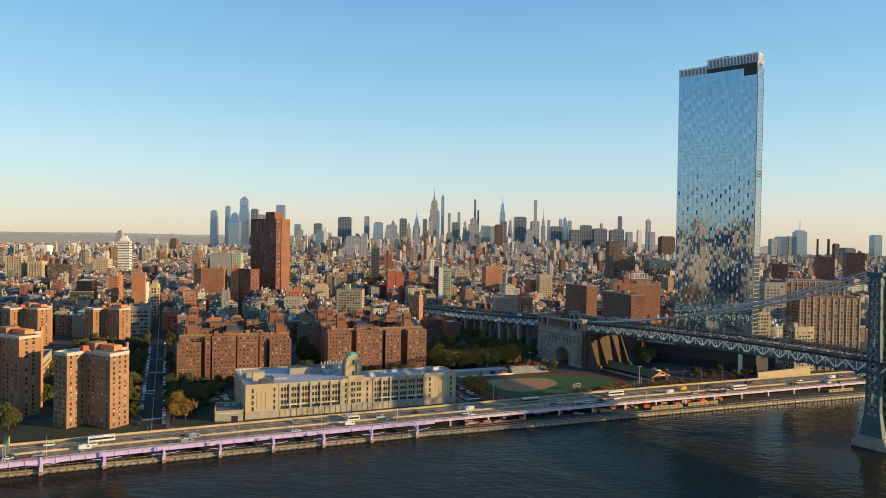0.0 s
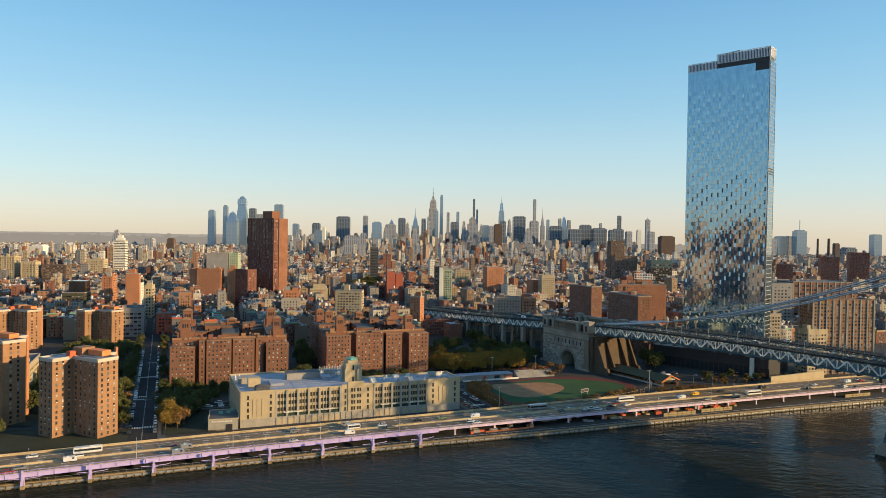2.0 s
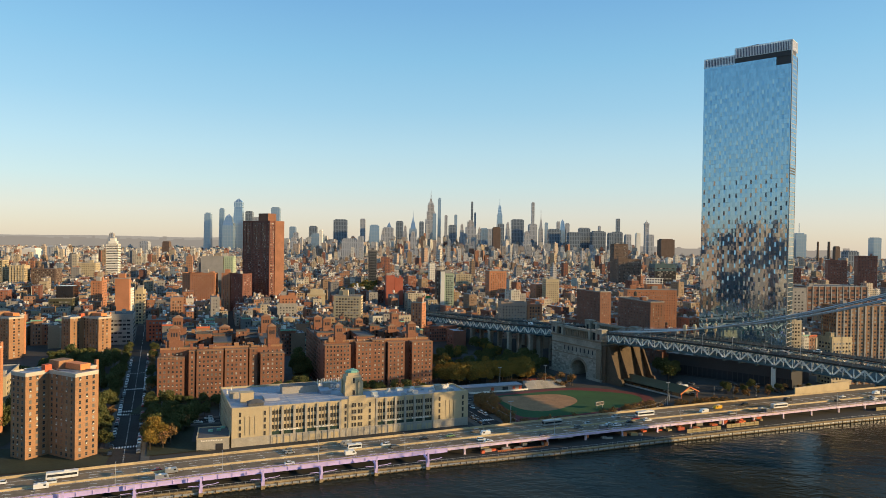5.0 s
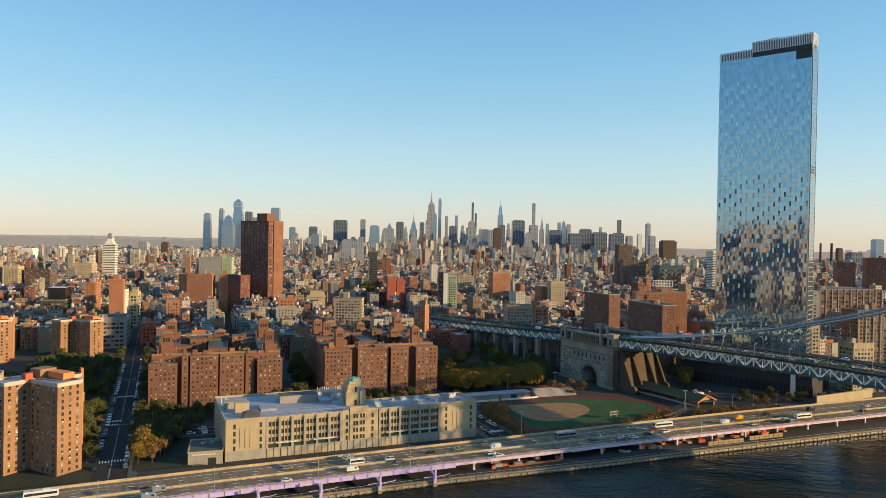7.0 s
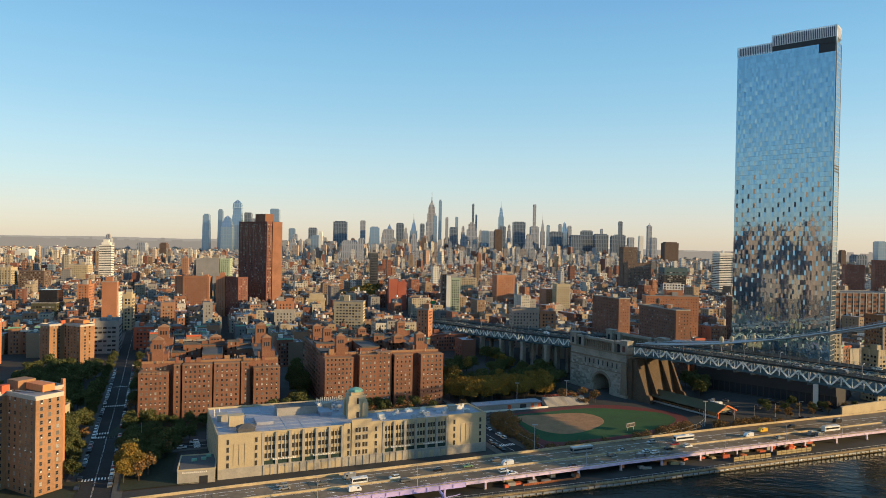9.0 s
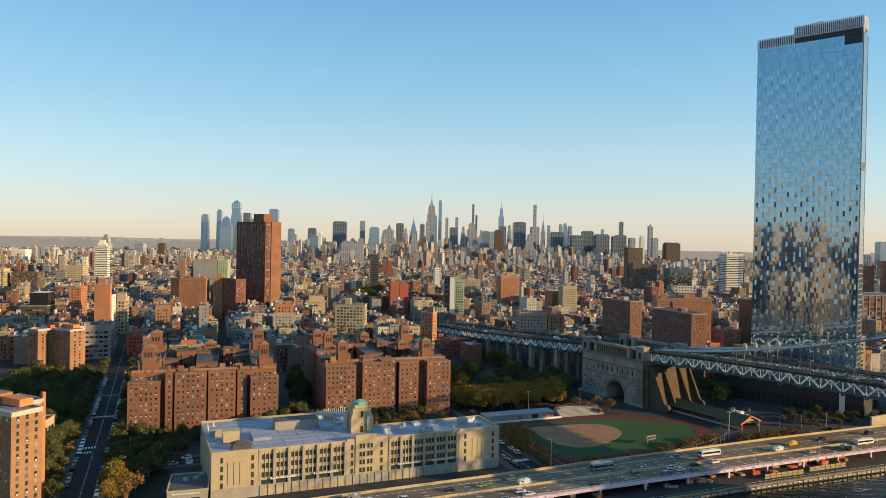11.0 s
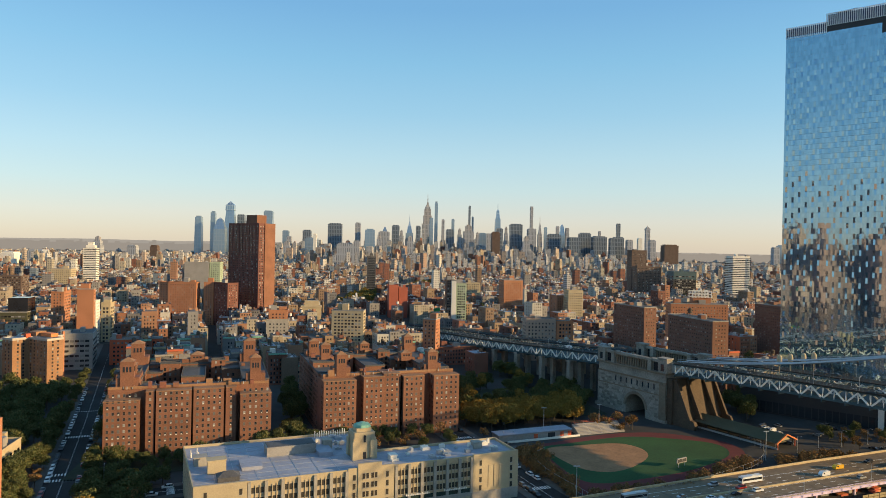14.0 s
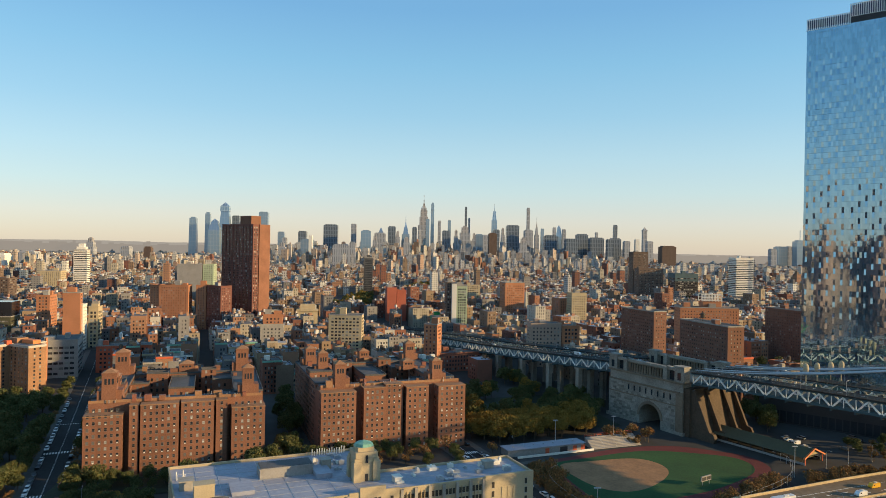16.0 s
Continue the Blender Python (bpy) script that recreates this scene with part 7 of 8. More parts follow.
def lots(turn, u0, u1, v0, v1, r, wide=(7, 14), deep=20, street_w=12, block=105):
    """Lots in two back-to-back rows between streets: centre, width, depth."""
    a = radians(turn)
    v = v0
    while v < v1:
        for row in (0, 1):
            vc = v + deep * (row + 0.5)
            u = u0
            while u < u1:
                if (u - u0) % (block + 15) > block:
                    u += 15
                    continue
                w = r.uniform(*wide)
                uc = u + w / 2
                u += w + (0 if r.random() < 0.9 else r.uniform(2, 6))
                yield uc * math.cos(a) - vc * math.sin(a), uc * math.sin(a) + vc * math.cos(a), w, deep * r.uniform(0.8, 0.98)
        v += 2 * deep + street_w


def tenement_variant(seed):
    """A brick tenement with cornice, fire escape, roof bulkheads and rows of windows."""
    r = random.Random(seed)
    w, d, h = r.uniform(8, 13.5), r.uniform(16, 20), r.choice([13.5, 16.5, 16.8, 19.5, 20, 23])
    t = thing("tenement", "small brick tenement house with a flat roof", "building", 0, 0, -300, 0, "tenement houses")
    part("roof", Mesh().box(-w / 2 + 0.3, w / 2 - 0.3, -d / 2 + 0.3, d / 2 - 0.3, h, h + 0.06), r.choice([roof_tar, roof_tar, roof_silver, sidewalk_mat]), t)
    m = Mesh().box(-w / 2, w / 2, -d / 2, d / 2, -3, h)
    ring = [(-w / 2, -d / 2), (w / 2, -d / 2), (w / 2, d / 2), (-w / 2, d / 2)]
    for a, b in zip(ring, ring[1:] + ring[:1]):
        m.beam((*a, h + 0.3), (*b, h + 0.3), 0.35, 0.7)
    part("wall", m, city_wall_object, t)
    part("cornice", Mesh().box(-w / 2 - 0.1, w / 2 + 0.1, -d / 2 - 0.6, -d / 2, h - 0.8, h + 0.5), r.choice([cream, copper, cream_dark, red_paint, white_paint]), t)
    wins = Mesh()
    facade_rows(wins, ring[0], ring[1], 0.4, h - 0.6, 3.2, r.choice([2.2, 2.6]), 1.1, 1.75, 0.9, 0.5)
    facade_rows(wins, ring[1], ring[2], 0.4, h - 0.6, 3.2, 4.4, 1.0, 1.5, 0.9, 2.5)
    facade_rows(wins, ring[3], ring[0], 0.4, h - 0.6, 3.2, 4.4, 1.0, 1.5, 0.9, 2.5)
    part("glazing", wins, glass_pane, t, kind="stuff")
    if r.random() < 0.6:
        fe = Mesh()
        for k in range(1, int(h / 3.2)):
            fe.box(-1.8, 1.8, -d / 2 - 1.1, -d / 2, k * 3.2 + 0.5, k * 3.2 + 0.6)
            fe.beam((-1.8, -d / 2 - 1.1, k * 3.2 + 1.5), (1.8, -d / 2 - 1.1, k * 3.2 + 1.5), 0.08)
            fe.beam((-1.5, -d / 2 - 0.6, k * 3.2 + 0.6), (1.5, -d / 2 - 0.6, k * 3.2 + 3.6), 0.25, 0.1)
        part("fire_escape", fe, dark_metal, t)
    for k in range(r.choice([1, 1, 2])):
        x, y = r.uniform(-w / 2 + 1, w / 2 - 4), r.uniform(-d / 2 + 2, d / 2 - 5)
        part("bulkhead", Mesh().box(x, x + r.uniform(2, 3.5), y, y + r.uniform(2.5, 4.5), h, h + r.uniform(2, 3.2)), r.choice([city_wall_object, concrete, white_paint, brick_tan]), t)
    u = Mesh()
    for k in range(r.choice([3, 5, 7])):
        x, y, e, q = r.uniform(-w / 2 + 0.8, w / 2 - 2), r.uniform(-d / 2 + 1, d / 2 - 2), r.uniform(0.5, 1.4), r.uniform(0.5, 1.5)
        u.box(x, x + e, y, y + e * 1.2, h, h + q)
    part("roof_clutter", u, roof_mix2, t, kind="stuff")
    if r.random() < 0.35:
        water_tank(t, 0, d * 0.2, h, 0.8)
    return t


def near_fabric():
    r = random.Random(21)
    places = []
    for x, y, w, d in lots(18, -300, 1100, 540, 1400, r):
        if in_view(x, y) and y > 655 + max(0, -x * 0.1) and y < 1330 and not blocked(x, y, max(w, d) * 0.36):
            places.append((y, x, w, d))
    places.sort()
    variants = [tenement_variant(s) for s in range(24)]
    used = set()
    for y, x, w, d in places[:190]:
        k = r.randrange(24)
        at = pose(x, y, gz(x, y), 0, 0, 18 + r.choice([0, 0, 180]))
        if k in used:
            copy_thing(variants[k], at)
        else:
            used.add(k)
            variants[k].matrix_basis = at
    for k in range(24):
        if k not in used:
            for o in list(variants[k].children_recursive) + [variants[k]]:
                bpy.data.objects.remove(o)
    walls, roofs, wins, bits = Mesh(), Mesh(), Mesh(), Mesh()
    a = radians(18)
    ca, sa = math.cos(a), math.sin(a)
    for y, x, w, d in places[190:]:
        h = r.choice([12, 14, 16, 16.5, 17, 19, 20, 22, 24]) if r.random() < 0.965 else r.uniform(26, 42)
        g = gz(x, y)
        ring = [(x + u * ca - v * sa, y + u * sa + v * ca) for u, v in ((-w / 2, -d / 2), (w / 2, -d / 2), (w / 2, d / 2), (-w / 2, d / 2))]
        walls.prism(ring, g - 3, g + h)
        roofs.quad(*[(x + (p[0] - x) * 0.94, y + (p[1] - y) * 0.94, g + h + 0.06) for p in ring])
        for s, e in ((0, 1), (1, 2), (3, 0)):
            facade_rows(wins, ring[s], ring[e], g + 0.5, g + h - 0.4, 3.3, 2.6 if s == 0 else 4.2, 1.15, 1.65, 0.9, 0.6 if s == 0 else 2.0)
        for k in range(r.choice([2, 3, 4, 5, 6])):
            u, v, e, f, q = r.uniform(-0.42, 0.25) * w, r.uniform(-0.45, 0.35) * d, r.uniform(0.7, 3.0), r.uniform(0.7, 3.5), r.uniform(0.6, 3.2)
            bits.prism([(x + (u + i) * ca - (v + j) * sa, y + (u + i) * sa + (v + j) * ca) for i, j in ((0, 0), (e, 0), (e, f), (0, f))], g + h, g + h + q)
        if r.random() < 0.12:
            bits.cyl(x, y, g + h + 2.5, g + h + 5.6, 1.6, 8).cyl(x, y, g + h + 5.6, g + h + 6.8, 1.7, 8, 0.1).cyl(x, y, g + h, g + h + 2.5, 0.7, 5)
    c = thing("tenement_district", "dense low brick tenement district with flat roofs", "city blocks", kind="stuff")
    part("tenement_walls", walls, city_wall, c, kind="stuff")
    part("tenement_roofs", roofs, roof_mix, c, kind="stuff")
    part("tenement_windows", wins, glass_pane, c, kind="stuff")
    part("roof_bulkheads", bits, roof_mix2, c, kind="stuff")


near_fabric()


def far_fabric():
    r = random.Random(33)
    walls, roofs, bits, greys = Mesh(), Mesh(), Mesh(), Mesh()
    def add(x, y, w, d, h, turn):
        g = gz(x, y)
        a = radians(turn)
        ca, sa = math.cos(a), math.sin(a)
        ring = [(x + u * ca - v * sa, y + u * sa + v * ca) for u, v in ((-w / 2, -d / 2), (w / 2, -d / 2), (w / 2, d / 2), (-w / 2, d / 2))]
        # past 2350 m most blocks take the palette with haze in its colours
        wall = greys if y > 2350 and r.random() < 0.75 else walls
        wall.prism(ring, g - 3, g + h)
        roofs.quad(*[(x + (p[0] - x) * 0.95, y + (p[1] - y) * 0.95, g + h + 0.08) for p in ring])
        if h > 30 and r.random() < 0.6:
            k = r.uniform(0.3, 0.6)
            wall.prism([(x + (p[0] - x) * k, y + (p[1] - y) * k) for p in ring], g + h, g + h + r.uniform(3, 9))
        for k in range(r.choice([1, 2, 3]) if y < 2200 else r.choice([0, 1])):
            u, v, e, f, q = r.uniform(-0.42, 0.2) * w, r.uniform(-0.45, 0.3) * d, r.uniform(1.2, 4.5), r.uniform(1.2, 4.5), r.uniform(1.0, 4.0)
            bits.prism([(x + (u + i) * ca - (v + j) * sa, y + (u + i) * sa + (v + j) * ca) for i, j in ((0, 0), (e, 0), (e, f), (0, f))], g + h, g + h + q)
    for turn, v0, v1, wide, deep, sw, block in ((10, 1150, 2150, (7, 15), 17, 12, 105), (4, 2050, 3050, (8, 17), 18, 13, 130), (-4, 2950, 4760, (12, 30), 24, 17, 160)):
        for x, y, w, d in lots(turn, -3300, 3700, v0, v1 + 500, r, wide, deep, sw, block):
            if y < v0 + 170 or y > v1 + (160 if v1 < 4000 else 0) or not in_view(x, y, 40) or blocked(x, y, max(w, d) * 0.4):
                continue
            k = x / y
            core = max(0.0, 1 - abs(k - 0.06) / 0.34)
            edge = max(0.0, 1 - abs(k - 0.02) / 0.75)
            q = r.random()
            if y < 2000:
                h = r.uniform(10, 21) if q < 0.95 else r.uniform(22, 38) if q < 0.992 else r.uniform(38, 58)
            elif y < 3000:
                h = r.uniform(10, 22) if q < 0.94 else r.uniform(22, 38) if q < 0.988 else r.uniform(40, 58 + 22 * core)
            else:
                f = (y - 3000) / 1700
                h = r.uniform(12, 27) + core * r.uniform(0, 14 + 84 * f) * (q > 0.45) + (core > 0.2) * (q > 0.88) * r.uniform(0, 24 + 44 * f) + (q > 0.95) * edge * 28
                h = min(h, 90 + 62 * f * core + (8 if core else 0))
            add(x, y, w, d, h, turn + (r.choice([0, 0, 0, 38]) if y > 2000 else 0))
    c = thing("distant_city", "endless dense city blocks reaching to the horizon", "city blocks", kind="stuff")
    ob = part("city_block_walls", walls, far_wall, c, kind="stuff")
    me = ob.data
    uv = me.uv_layers.new(name="UVMap")
    co = np.empty(len(me.vertices) * 3, np.float32)
    me.vertices.foreach_get("co", co)
    co = co.reshape(-1, 3)
    lv = np.empty(len(me.loops), np.int32)
    me.loops.foreach_get("vertex_index", lv)
    nf = np.empty(len(me.polygons) * 3, np.float32)
    me.polygons.foreach_get("normal", nf)
    nf = nf.reshape(-1, 3)
    tot = np.empty(len(me.polygons), np.int32)
    me.polygons.foreach_get("loop_total", tot)
    n = np.repeat(nf, tot, axis=0)
    p = co[lv]
    ln = np.maximum(np.hypot(n[:, 0], n[:, 1]), 1e-4)
    u = (-n[:, 1] * p[:, 0] + n[:, 0] * p[:, 1]) / ln + 9000
    out = np.stack([np.where(np.abs(n[:, 2]) > 0.7, 0.01, u), np.where(np.abs(n[:, 2]) > 0.7, 0.01, p[:, 2] + 40)], 1)
    uv.data.foreach_set("uv", out.astype(np.float32).ravel())
    uv_walls(part("stone_block_walls", greys, hazed_grey_city, c, kind="stuff").data)
    part("city_block_roofs", roofs, roof_mix, c, kind="stuff")
    part("city_roof_houses", bits, roof_mix2, c, kind="stuff")
    # the old downtown, beside and behind the viewer: it shows in the mirror glass
    dt = Mesh()
    for k in range(400):
        x, y = r.uniform(-1700, -720), r.uniform(-950, 250)
        h = r.uniform(45, 100) if k < 170 else r.uniform(75, 135) if k < 305 else r.uniform(120, 185)
        w = r.uniform(14, 34)
        dt.box(x - w / 2, x + w / 2, y - w / 2, y + w / 2, 0, h)
    for k in range(70):
        x, y = r.uniform(-640, -420), r.uniform(240, 420)
        dt.box(x - 9, x + 9, y - 9, y + 9, 0, r.uniform(14, 45))
    ob = part("downtown", dt, mat("downtown_stone", (0.33, 0.31, 0.29), pick="island", cols=[(0.46, 0.27, 0.21), (0.38, 0.25, 0.21), (0.50, 0.34, 0.27), (0.30, 0.21, 0.19)], var=0.2, windows=(4.0, 3.8, 1.4, (0.22, 0.20, 0.20))))
    tagged(ob, "cluster of downtown office towers mirrored in the glass", "city blocks", kind="stuff")
    uv_walls(ob.data)


far_fabric()


def hills():
    """Two hazy silhouettes on the horizon: the last of the city, and low hills behind it."""
    r = random.Random(5)
    # haze painted as emission: the flat sheets glow evenly by themselves
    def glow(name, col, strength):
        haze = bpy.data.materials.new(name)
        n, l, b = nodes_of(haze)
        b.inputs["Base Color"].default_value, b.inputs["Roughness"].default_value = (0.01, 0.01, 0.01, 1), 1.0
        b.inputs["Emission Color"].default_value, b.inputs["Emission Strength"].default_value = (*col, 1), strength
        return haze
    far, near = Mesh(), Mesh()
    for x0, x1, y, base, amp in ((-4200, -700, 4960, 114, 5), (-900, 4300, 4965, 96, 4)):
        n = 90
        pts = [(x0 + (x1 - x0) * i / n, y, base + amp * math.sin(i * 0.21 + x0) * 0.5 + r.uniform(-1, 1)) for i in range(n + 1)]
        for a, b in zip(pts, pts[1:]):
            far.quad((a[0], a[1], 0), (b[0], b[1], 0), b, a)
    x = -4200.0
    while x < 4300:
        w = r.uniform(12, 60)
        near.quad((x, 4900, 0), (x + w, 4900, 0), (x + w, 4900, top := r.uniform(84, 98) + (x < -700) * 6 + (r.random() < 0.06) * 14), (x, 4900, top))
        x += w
    tagged(part("backdrop", far, glow("hazy_hills", (0.83, 0.73, 0.63), 0.31)), "flat backdrop of low hills on the horizon, haze painted as glow", "hills", kind="structure")
    tagged(part("backdrop", near, glow("hazy_far_city", (0.70, 0.60, 0.51), 0.31)), "flat outline of the farthest city blocks, haze painted as glow", "city", kind="structure")


hills()

# ---- vehicles ----
def paint(name, col, metal=0.2):
    return mat(name, col, rough=0.3, metal=metal, var=0.08, spec=0.6)


PAINTS = [paint("car_white", (0.75, 0.75, 0.74)), paint("car_black", (0.02, 0.02, 0.022)), paint("car_silver", (0.45, 0.46, 0.47), 0.6), paint("car_red", (0.35, 0.03, 0.025)), paint("car_grey", (0.14, 0.145, 0.15)), paint("car_green", (0.2, 0.33, 0.16)), paint("taxi_yellow", (0.75, 0.42, 0.03))]
PNAMES = ["white", "black", "silver", "dark red", "dark grey", "pale green", "yellow"]
tyre = mat("tyre_rubber", (0.02, 0.02, 0.02), var=0.1)
WHEEL = Mesh()
ring8 = [(0.34 * math.cos(2 * math.pi * i / 12), 0.34 * math.sin(2 * math.pi * i / 12)) for i in range(12)]
WHEEL.v = [(a, -0.11, b + 0.34) for a, b in ring8] + [(a, 0.11, b + 0.34) for a, b in ring8]
WHEEL.f = [(i, (i + 1) % 12, 12 + (i + 1) % 12, 12 + i) for i in range(12)] + [tuple(range(11, -1, -1)), tuple(range(12, 24))]
WHEEL_DATA = WHEEL.data("wheel", tyre)


def profile(points, half, taper=1.0):
    """A side outline given a width."""
    m, c = Mesh(), len(points)
    zs = [p[1] for p in points]
    top = max(zs)
    m.v = [(x, -half * (taper if z > top - 0.2 else 1), z) for x, z in points] + [(x, half * (taper if z > top - 0.2 else 1), z) for x, z in points]
    m.f = [(i, (i + 1) % c, c + (i + 1) % c, c + i) for i in range(c)] + [tuple(range(c - 1, -1, -1)), tuple(range(c, 2 * c))]
    return m


def car(form, p, k):
    length = {"saloon": 4.6, "estate": 4.7, "van": 5.4, "bus": 12.0, "minibus": 7.0}[form]
    names = {"saloon": "car", "estate": "car", "van": "van", "bus": "bus", "minibus": "bus"}
    what = {"saloon": "saloon car", "estate": "sport utility car", "van": "delivery van", "bus": "city bus with dark window band", "minibus": "small shuttle bus"}
    label = "%s %s on the road" % (PNAMES[k], what[form])
    t = thing(names[form], label, names[form], 0, 0, -400, 0, "road traffic")
    h = length / 2
    if form == "saloon":
        part("body", profile([(-h, 0.3), (h, 0.3), (h, 0.72), (h - 0.9, 0.92), (-h + 0.5, 0.95), (-h, 0.8)], 0.9), p, t)
        part("cabin", profile([(-h + 0.55, 0.93), (h - 1.3, 0.93), (h - 2.0, 1.42), (-h + 1.3, 1.42)], 0.8, 0.85), glass_dark, t)
        part("roof", Mesh().box(-h + 1.3, h - 2.0, -0.66, 0.66, 1.42, 1.46), p, t)
    elif form == "estate":
        part("body", profile([(-h, 0.35), (h, 0.35), (h, 0.9), (h - 1.0, 1.08), (-h, 1.08)], 0.95), p, t)
        part("cabin", profile([(-h + 0.1, 1.07), (h - 1.1, 1.07), (h - 1.8, 1.66), (-h + 0.4, 1.66)], 0.86, 0.85), glass_dark, t)
        part("roof", Mesh().box(-h + 0.35, h - 1.85, -0.72, 0.72, 1.66, 1.71), p, t)
    else:
        top = {"van": 2.3, "bus": 3.1, "minibus": 2.8}[form]
        part("body", profile([(-h, 0.4), (h, 0.4), (h, 1.2), (h - (0.9 if form == "van" else 0.15), top), (-h, top)], 1.05 if form == "van" else 1.25), p, t)
        gl = Mesh()
        w = 1.08 if form == "van" else 1.28
        if form == "van":
            gl.box(h - 1.9, h - 0.95, -w, w, 1.3, 1.95)
        else:
            gl.box(-h + 0.4, h - 0.5, -w, w, 1.35, 2.3)
            gl.box(h - 0.16, h + 0.02, -w + 0.2, w - 0.2, 1.25, 2.5)
        part("glazing", gl, glass_dark, t)
        part("roof_unit", Mesh().box(-h * 0.5, -h * 0.1, -0.6, 0.6, top, top + 0.22), white_paint, t)
    wb = h - 0.9 if length < 8 else h - 2.4
    for sx in (-wb, wb):
        for sy in (-0.82, 0.82):
            piece("wheel", WHEEL_DATA, t, sx, sy * (1.3 if length > 6.5 else 1.0), 0, 0, 1, 1, 1)
    return t


FLEET = {}


def put_car(form, k, x, y, z, turn):
    key = (form, k)
    if key in FLEET:
        return copy_thing(FLEET[key], pose(x, y, z, 0, 0, turn))
    FLEET[key] = car(form, PAINTS[k], k)
    FLEET[key].matrix_basis = pose(x, y, z, 0, 0, turn)


LOT_A, LOT_B = (194.7, 616.8), (185.0, 519.0)


def traffic():
    r = random.Random(12)
    taken = []
    for s, off, form, k in ((300, 20.5, "bus", 0), (540, 20.0, "bus", 2), (604, 20.0, "bus", 0), (425, 14.5, "minibus", 0), (660, 20, "van", 6), (700, 9.5, "bus", 0)):
        x, y, t = road_at(s, off)
        taken.append((s, off))
        put_car(form, k, x, y, ROAD_Z, t + (180 if off > 13 else 0))
    n = 0
    while n < 74:
        s, off = r.uniform(120, 1000), r.choice([3.0, 6.5, 10.0, 15.0, 18.4, 22.0])
        if any(abs(s - a) < 11 and abs(off - b) < 3.5 for a, b in taken):
            continue
        taken.append((s, off))
        x, y, t = road_at(s, off)
        put_car(r.choice(["saloon", "saloon", "estate", "estate", "van"]) if r.random() < 0.9 else "van", r.choice([0, 0, 0, 0, 1, 1, 1, 2, 2, 2, 3, 4, 4, 5]), x, y, ROAD_Z, t + (180 if off > 13 else 0))
        n += 1
    for x0, y0, turn, ln, offs, skip in ((-138, 372, 109.9, 300, (-6.3, 6.3), 0.3), (44, 440, 109.6, 110, (-5.3, 5.3), 0.35), (-150, 440, 19.5, 190, (-3.9, 3.9), 0.5)):
        a = radians(turn)
        d = 6.0
        while d < ln:
            for o in offs:
                if r.random() > skip:
                    x, y = x0 + d * math.cos(a) - o * math.sin(a), y0 + d * math.sin(a) + o * math.cos(a)
                    put_car(r.choice(["saloon", "estate", "estate"]), r.choice([0, 0, 1, 1, 2, 3, 4]), x, y, gz(x, y) + 0.12, turn + (180 if o > 0 else 0))
            d += 6.1
    for k in range(45):
        x, y = r.uniform(195, 275), r.uniform(505, 590)
        p = BRIDGE_INV @ Vector((x, y, 0))
        if p.y > 3 and not blocked(x, y, 1.5) or (8 < p.x < 60 and 4 < p.y < 34):
            put_car(r.choice(["saloon", "estate"]), r.choice([0, 1, 2, 4]), x, y, gz(x, y), -62 + r.choice([0, 180]))
    for k in range(24):
        x, y = LOT_A[0] + (LOT_B[0] - LOT_A[0]) * k / 23, LOT_A[1] + (LOT_B[1] - LOT_A[1]) * k / 23
        for o in (0, 12):
            if r.random() < 0.75 and not blocked(x + o, y + o * 0.5, 1.0):
                put_car(r.choice(["saloon", "estate", "van"]), r.choice([0, 0, 1, 2, 4]), x + o, y + o * 0.5, gz(x, y), 20 + r.choice([0, 180]))
    b = pose(BX, BY, 0, 0, 0, BTURN)
    for k in range(22):
        x = r.uniform(-420, 240)
        y = r.choice([2.5, 6.0, 30.5, 34])
        p = b @ Vector((x, y, chord_z(x) + 7.32))
        if -64 < x < -2:
            continue
        put_car(r.choice(["saloon", "estate", "van"]), r.choice([0, 0, 1, 2, 4]), p.x, p.y, p.z, BTURN + (180 if y > 18 else 0))


traffic()

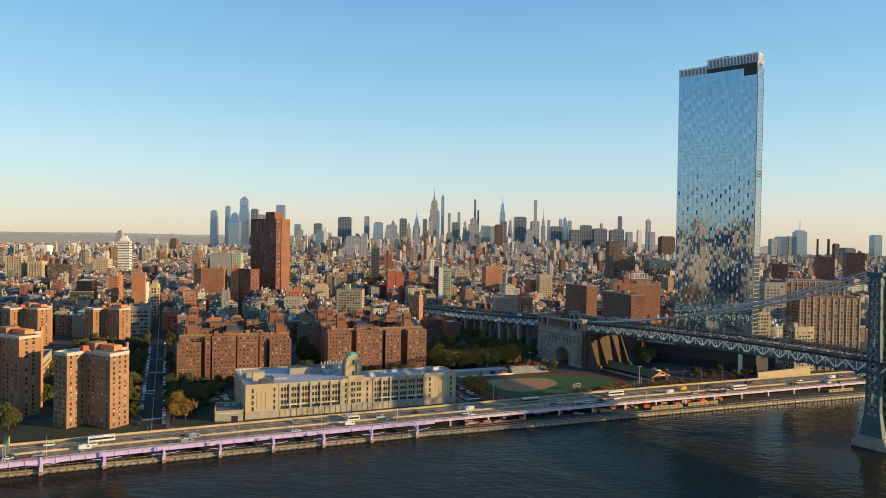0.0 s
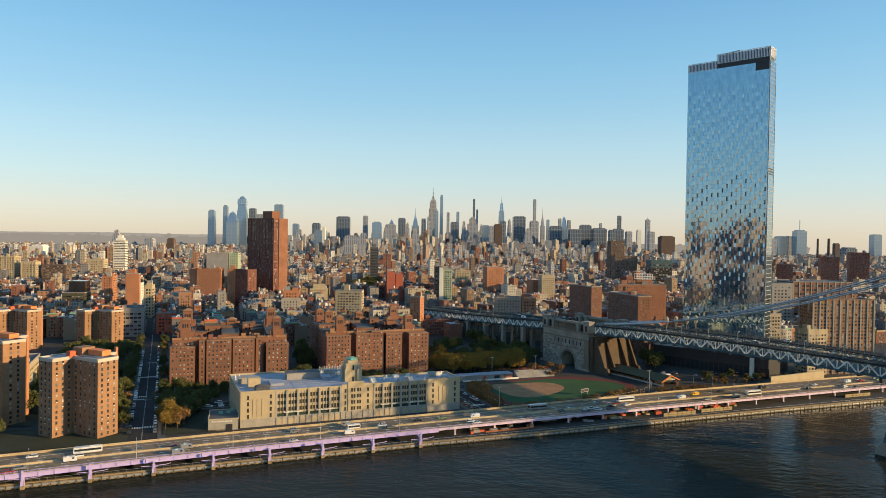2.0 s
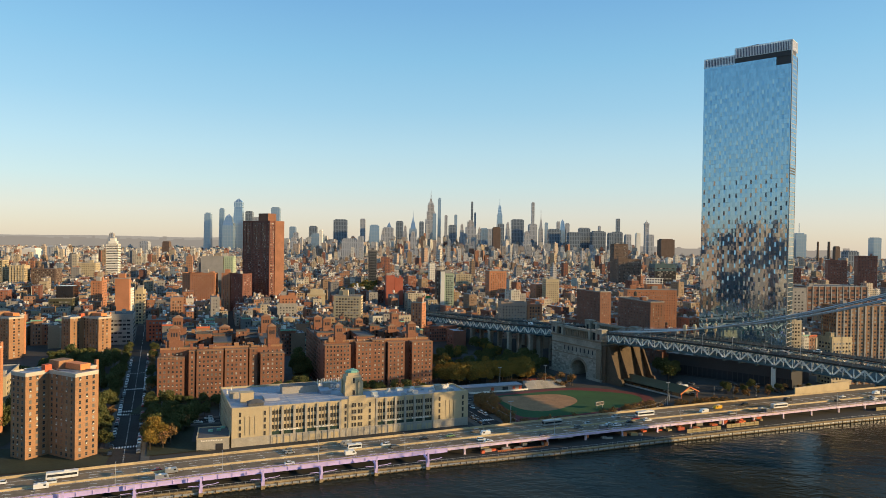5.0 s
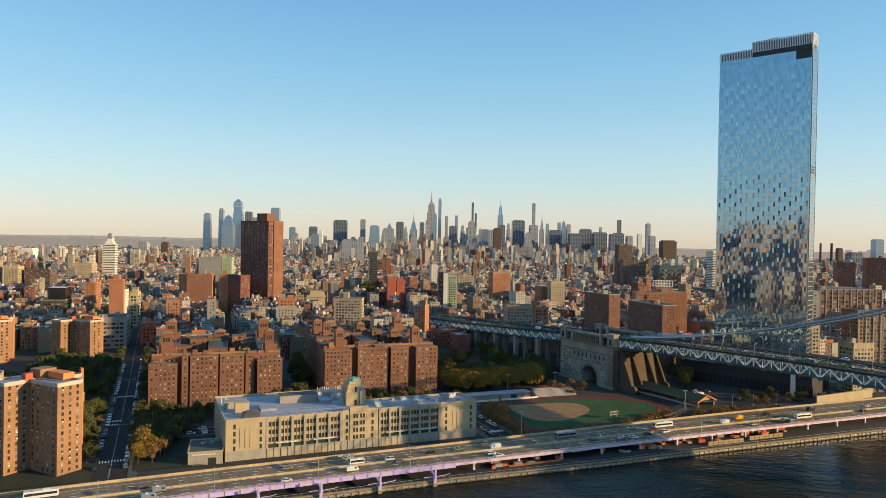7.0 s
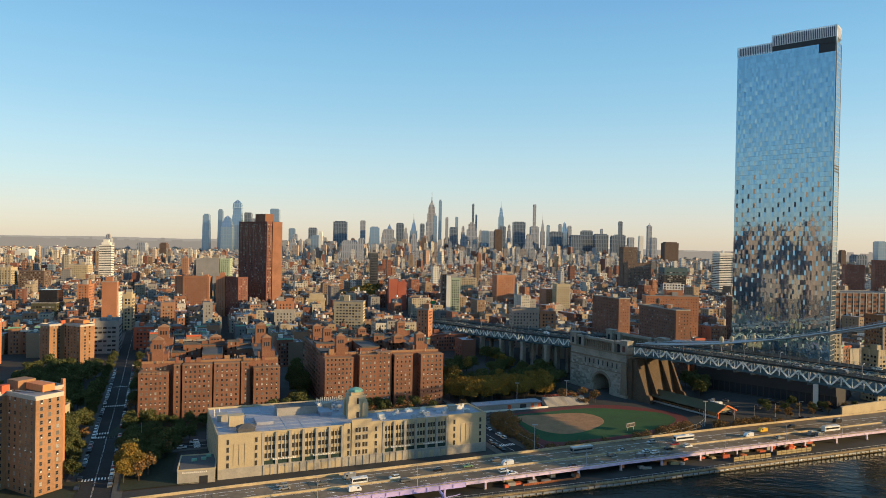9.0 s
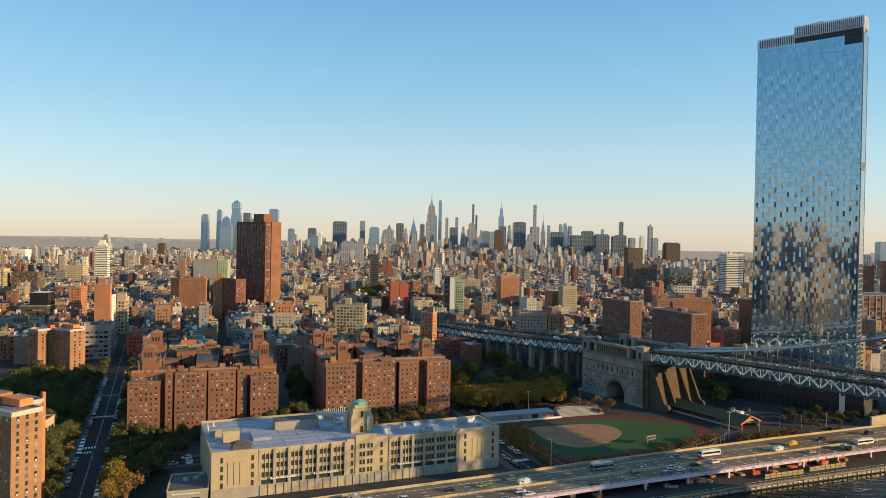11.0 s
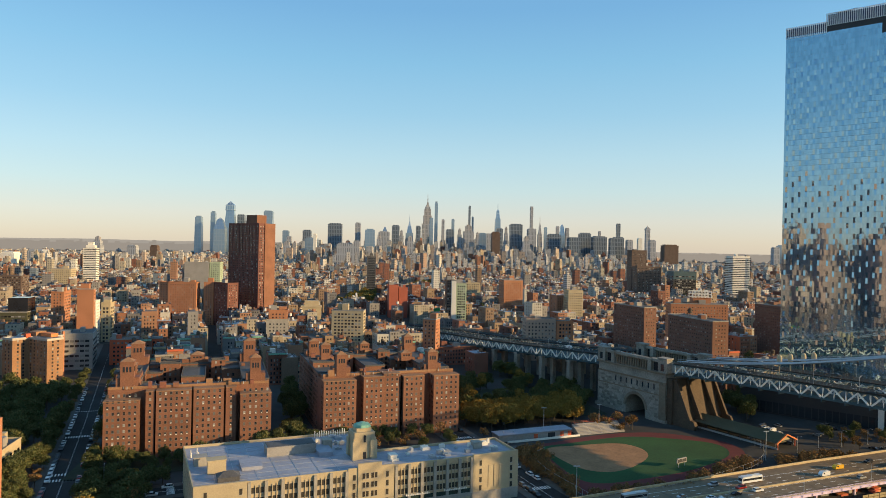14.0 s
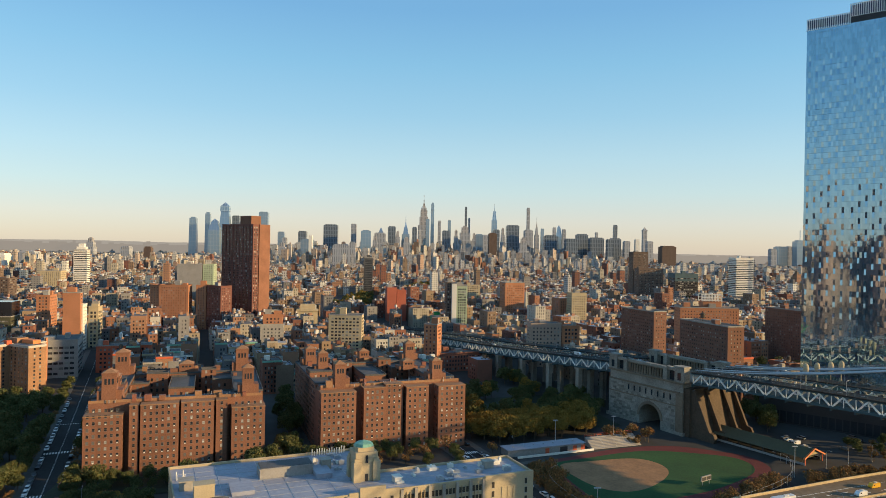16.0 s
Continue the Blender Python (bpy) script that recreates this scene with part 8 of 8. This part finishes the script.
# ---- street lamps and sign gantry ----
def road_lamp(x, y, z, turn):
    l = thing("street_lamp", "tall grey expressway street lamp with a curved arm", "street lamp", x, y, z, turn, "expressway lamps")
    part("pole", Mesh().cyl(0, 0, 0, 8.6, 0.15, 7, 0.09), steel_grey, l)
    part("arm", Mesh().tube([(0, 0, 8.5), (0, 0.5, 9.2), (0, 1.4, 9.5), (0, 2.3, 9.5)], 0.07, 5), steel_grey, l)
    part("lamp_head", Mesh().box(-0.14, 0.14, 2.0, 2.8, 9.38, 9.55), steel_grey, l)
    part("base", Mesh().box(-0.3, 0.3, -0.3, 0.3, 0, 0.5), concrete, l)
    return l


lamp = None
for s in range(152, 1000, 42):
    x, y, t = road_at(s, 0.6)
    if lamp is None:
        lamp = road_lamp(x, y, ROAD_Z, t)
    else:
        copy_thing(lamp, pose(x, y, ROAD_Z, 0, 0, t))
for x, y, t in ((205, 510, 200), (222, 516, 200), (240, 520, 200), (190, 505, 200), (-150, 455, 20), (-172, 515, 20), (-118, 460, 0), (40, 560, 0), (60, 575, 0)):
    copy_thing(lamp, pose(x, y, gz(x, y), 0, 0, t))


def gantry():
    x0, y0, t = road_at(262, 0.2)
    x1, y1, _ = road_at(262, 25)
    g = thing("sign_gantry", "grey steel sign gantry with green sign panels", "sign", x0, y0, ROAD_Z, math.degrees(math.atan2(y1 - y0, x1 - x0)))
    ln = math.dist((x0, y0), (x1, y1))
    for x in (0, 14):
        part("post", Mesh().beam((x, -0.5, 0), (x, -0.5, 8.5), 0.25).beam((x, 0.5, 0), (x, 0.5, 8.5), 0.25).beam((x, -0.5, 1), (x, 0.5, 3), 0.12).beam((x, 0.5, 3), (x, -0.5, 5), 0.12).beam((x, -0.5, 5), (x, 0.5, 7), 0.12), steel_grey, g)
    m = Mesh()
    for z in (6.8, 8.4):
        for y in (-0.5, 0.5):
            m.beam((0, y, z), (14, y, z), 0.16)
    for k in range(10):
        m.beam((k * 1.4, -0.5, 6.8), (k * 1.4 + 1.4, -0.5, 8.4), 0.1).beam((k * 1.4, 0.5, 8.4), (k * 1.4 + 1.4, 0.5, 6.8), 0.1)
    part("truss", m, steel_grey, g)
    part("sign_panel", Mesh().box(2, 8, -0.9, -0.7, 5.8, 9.0), mat("sign_green", (0.03, 0.2, 0.09), var=0.1), g, "green road sign panel")
    part("sign_panel", Mesh().box(9, 13, -0.9, -0.7, 5.8, 9.0), mat("sign_yellow", (0.6, 0.4, 0.05), var=0.1), g, "yellow and green road sign panel")


gantry()
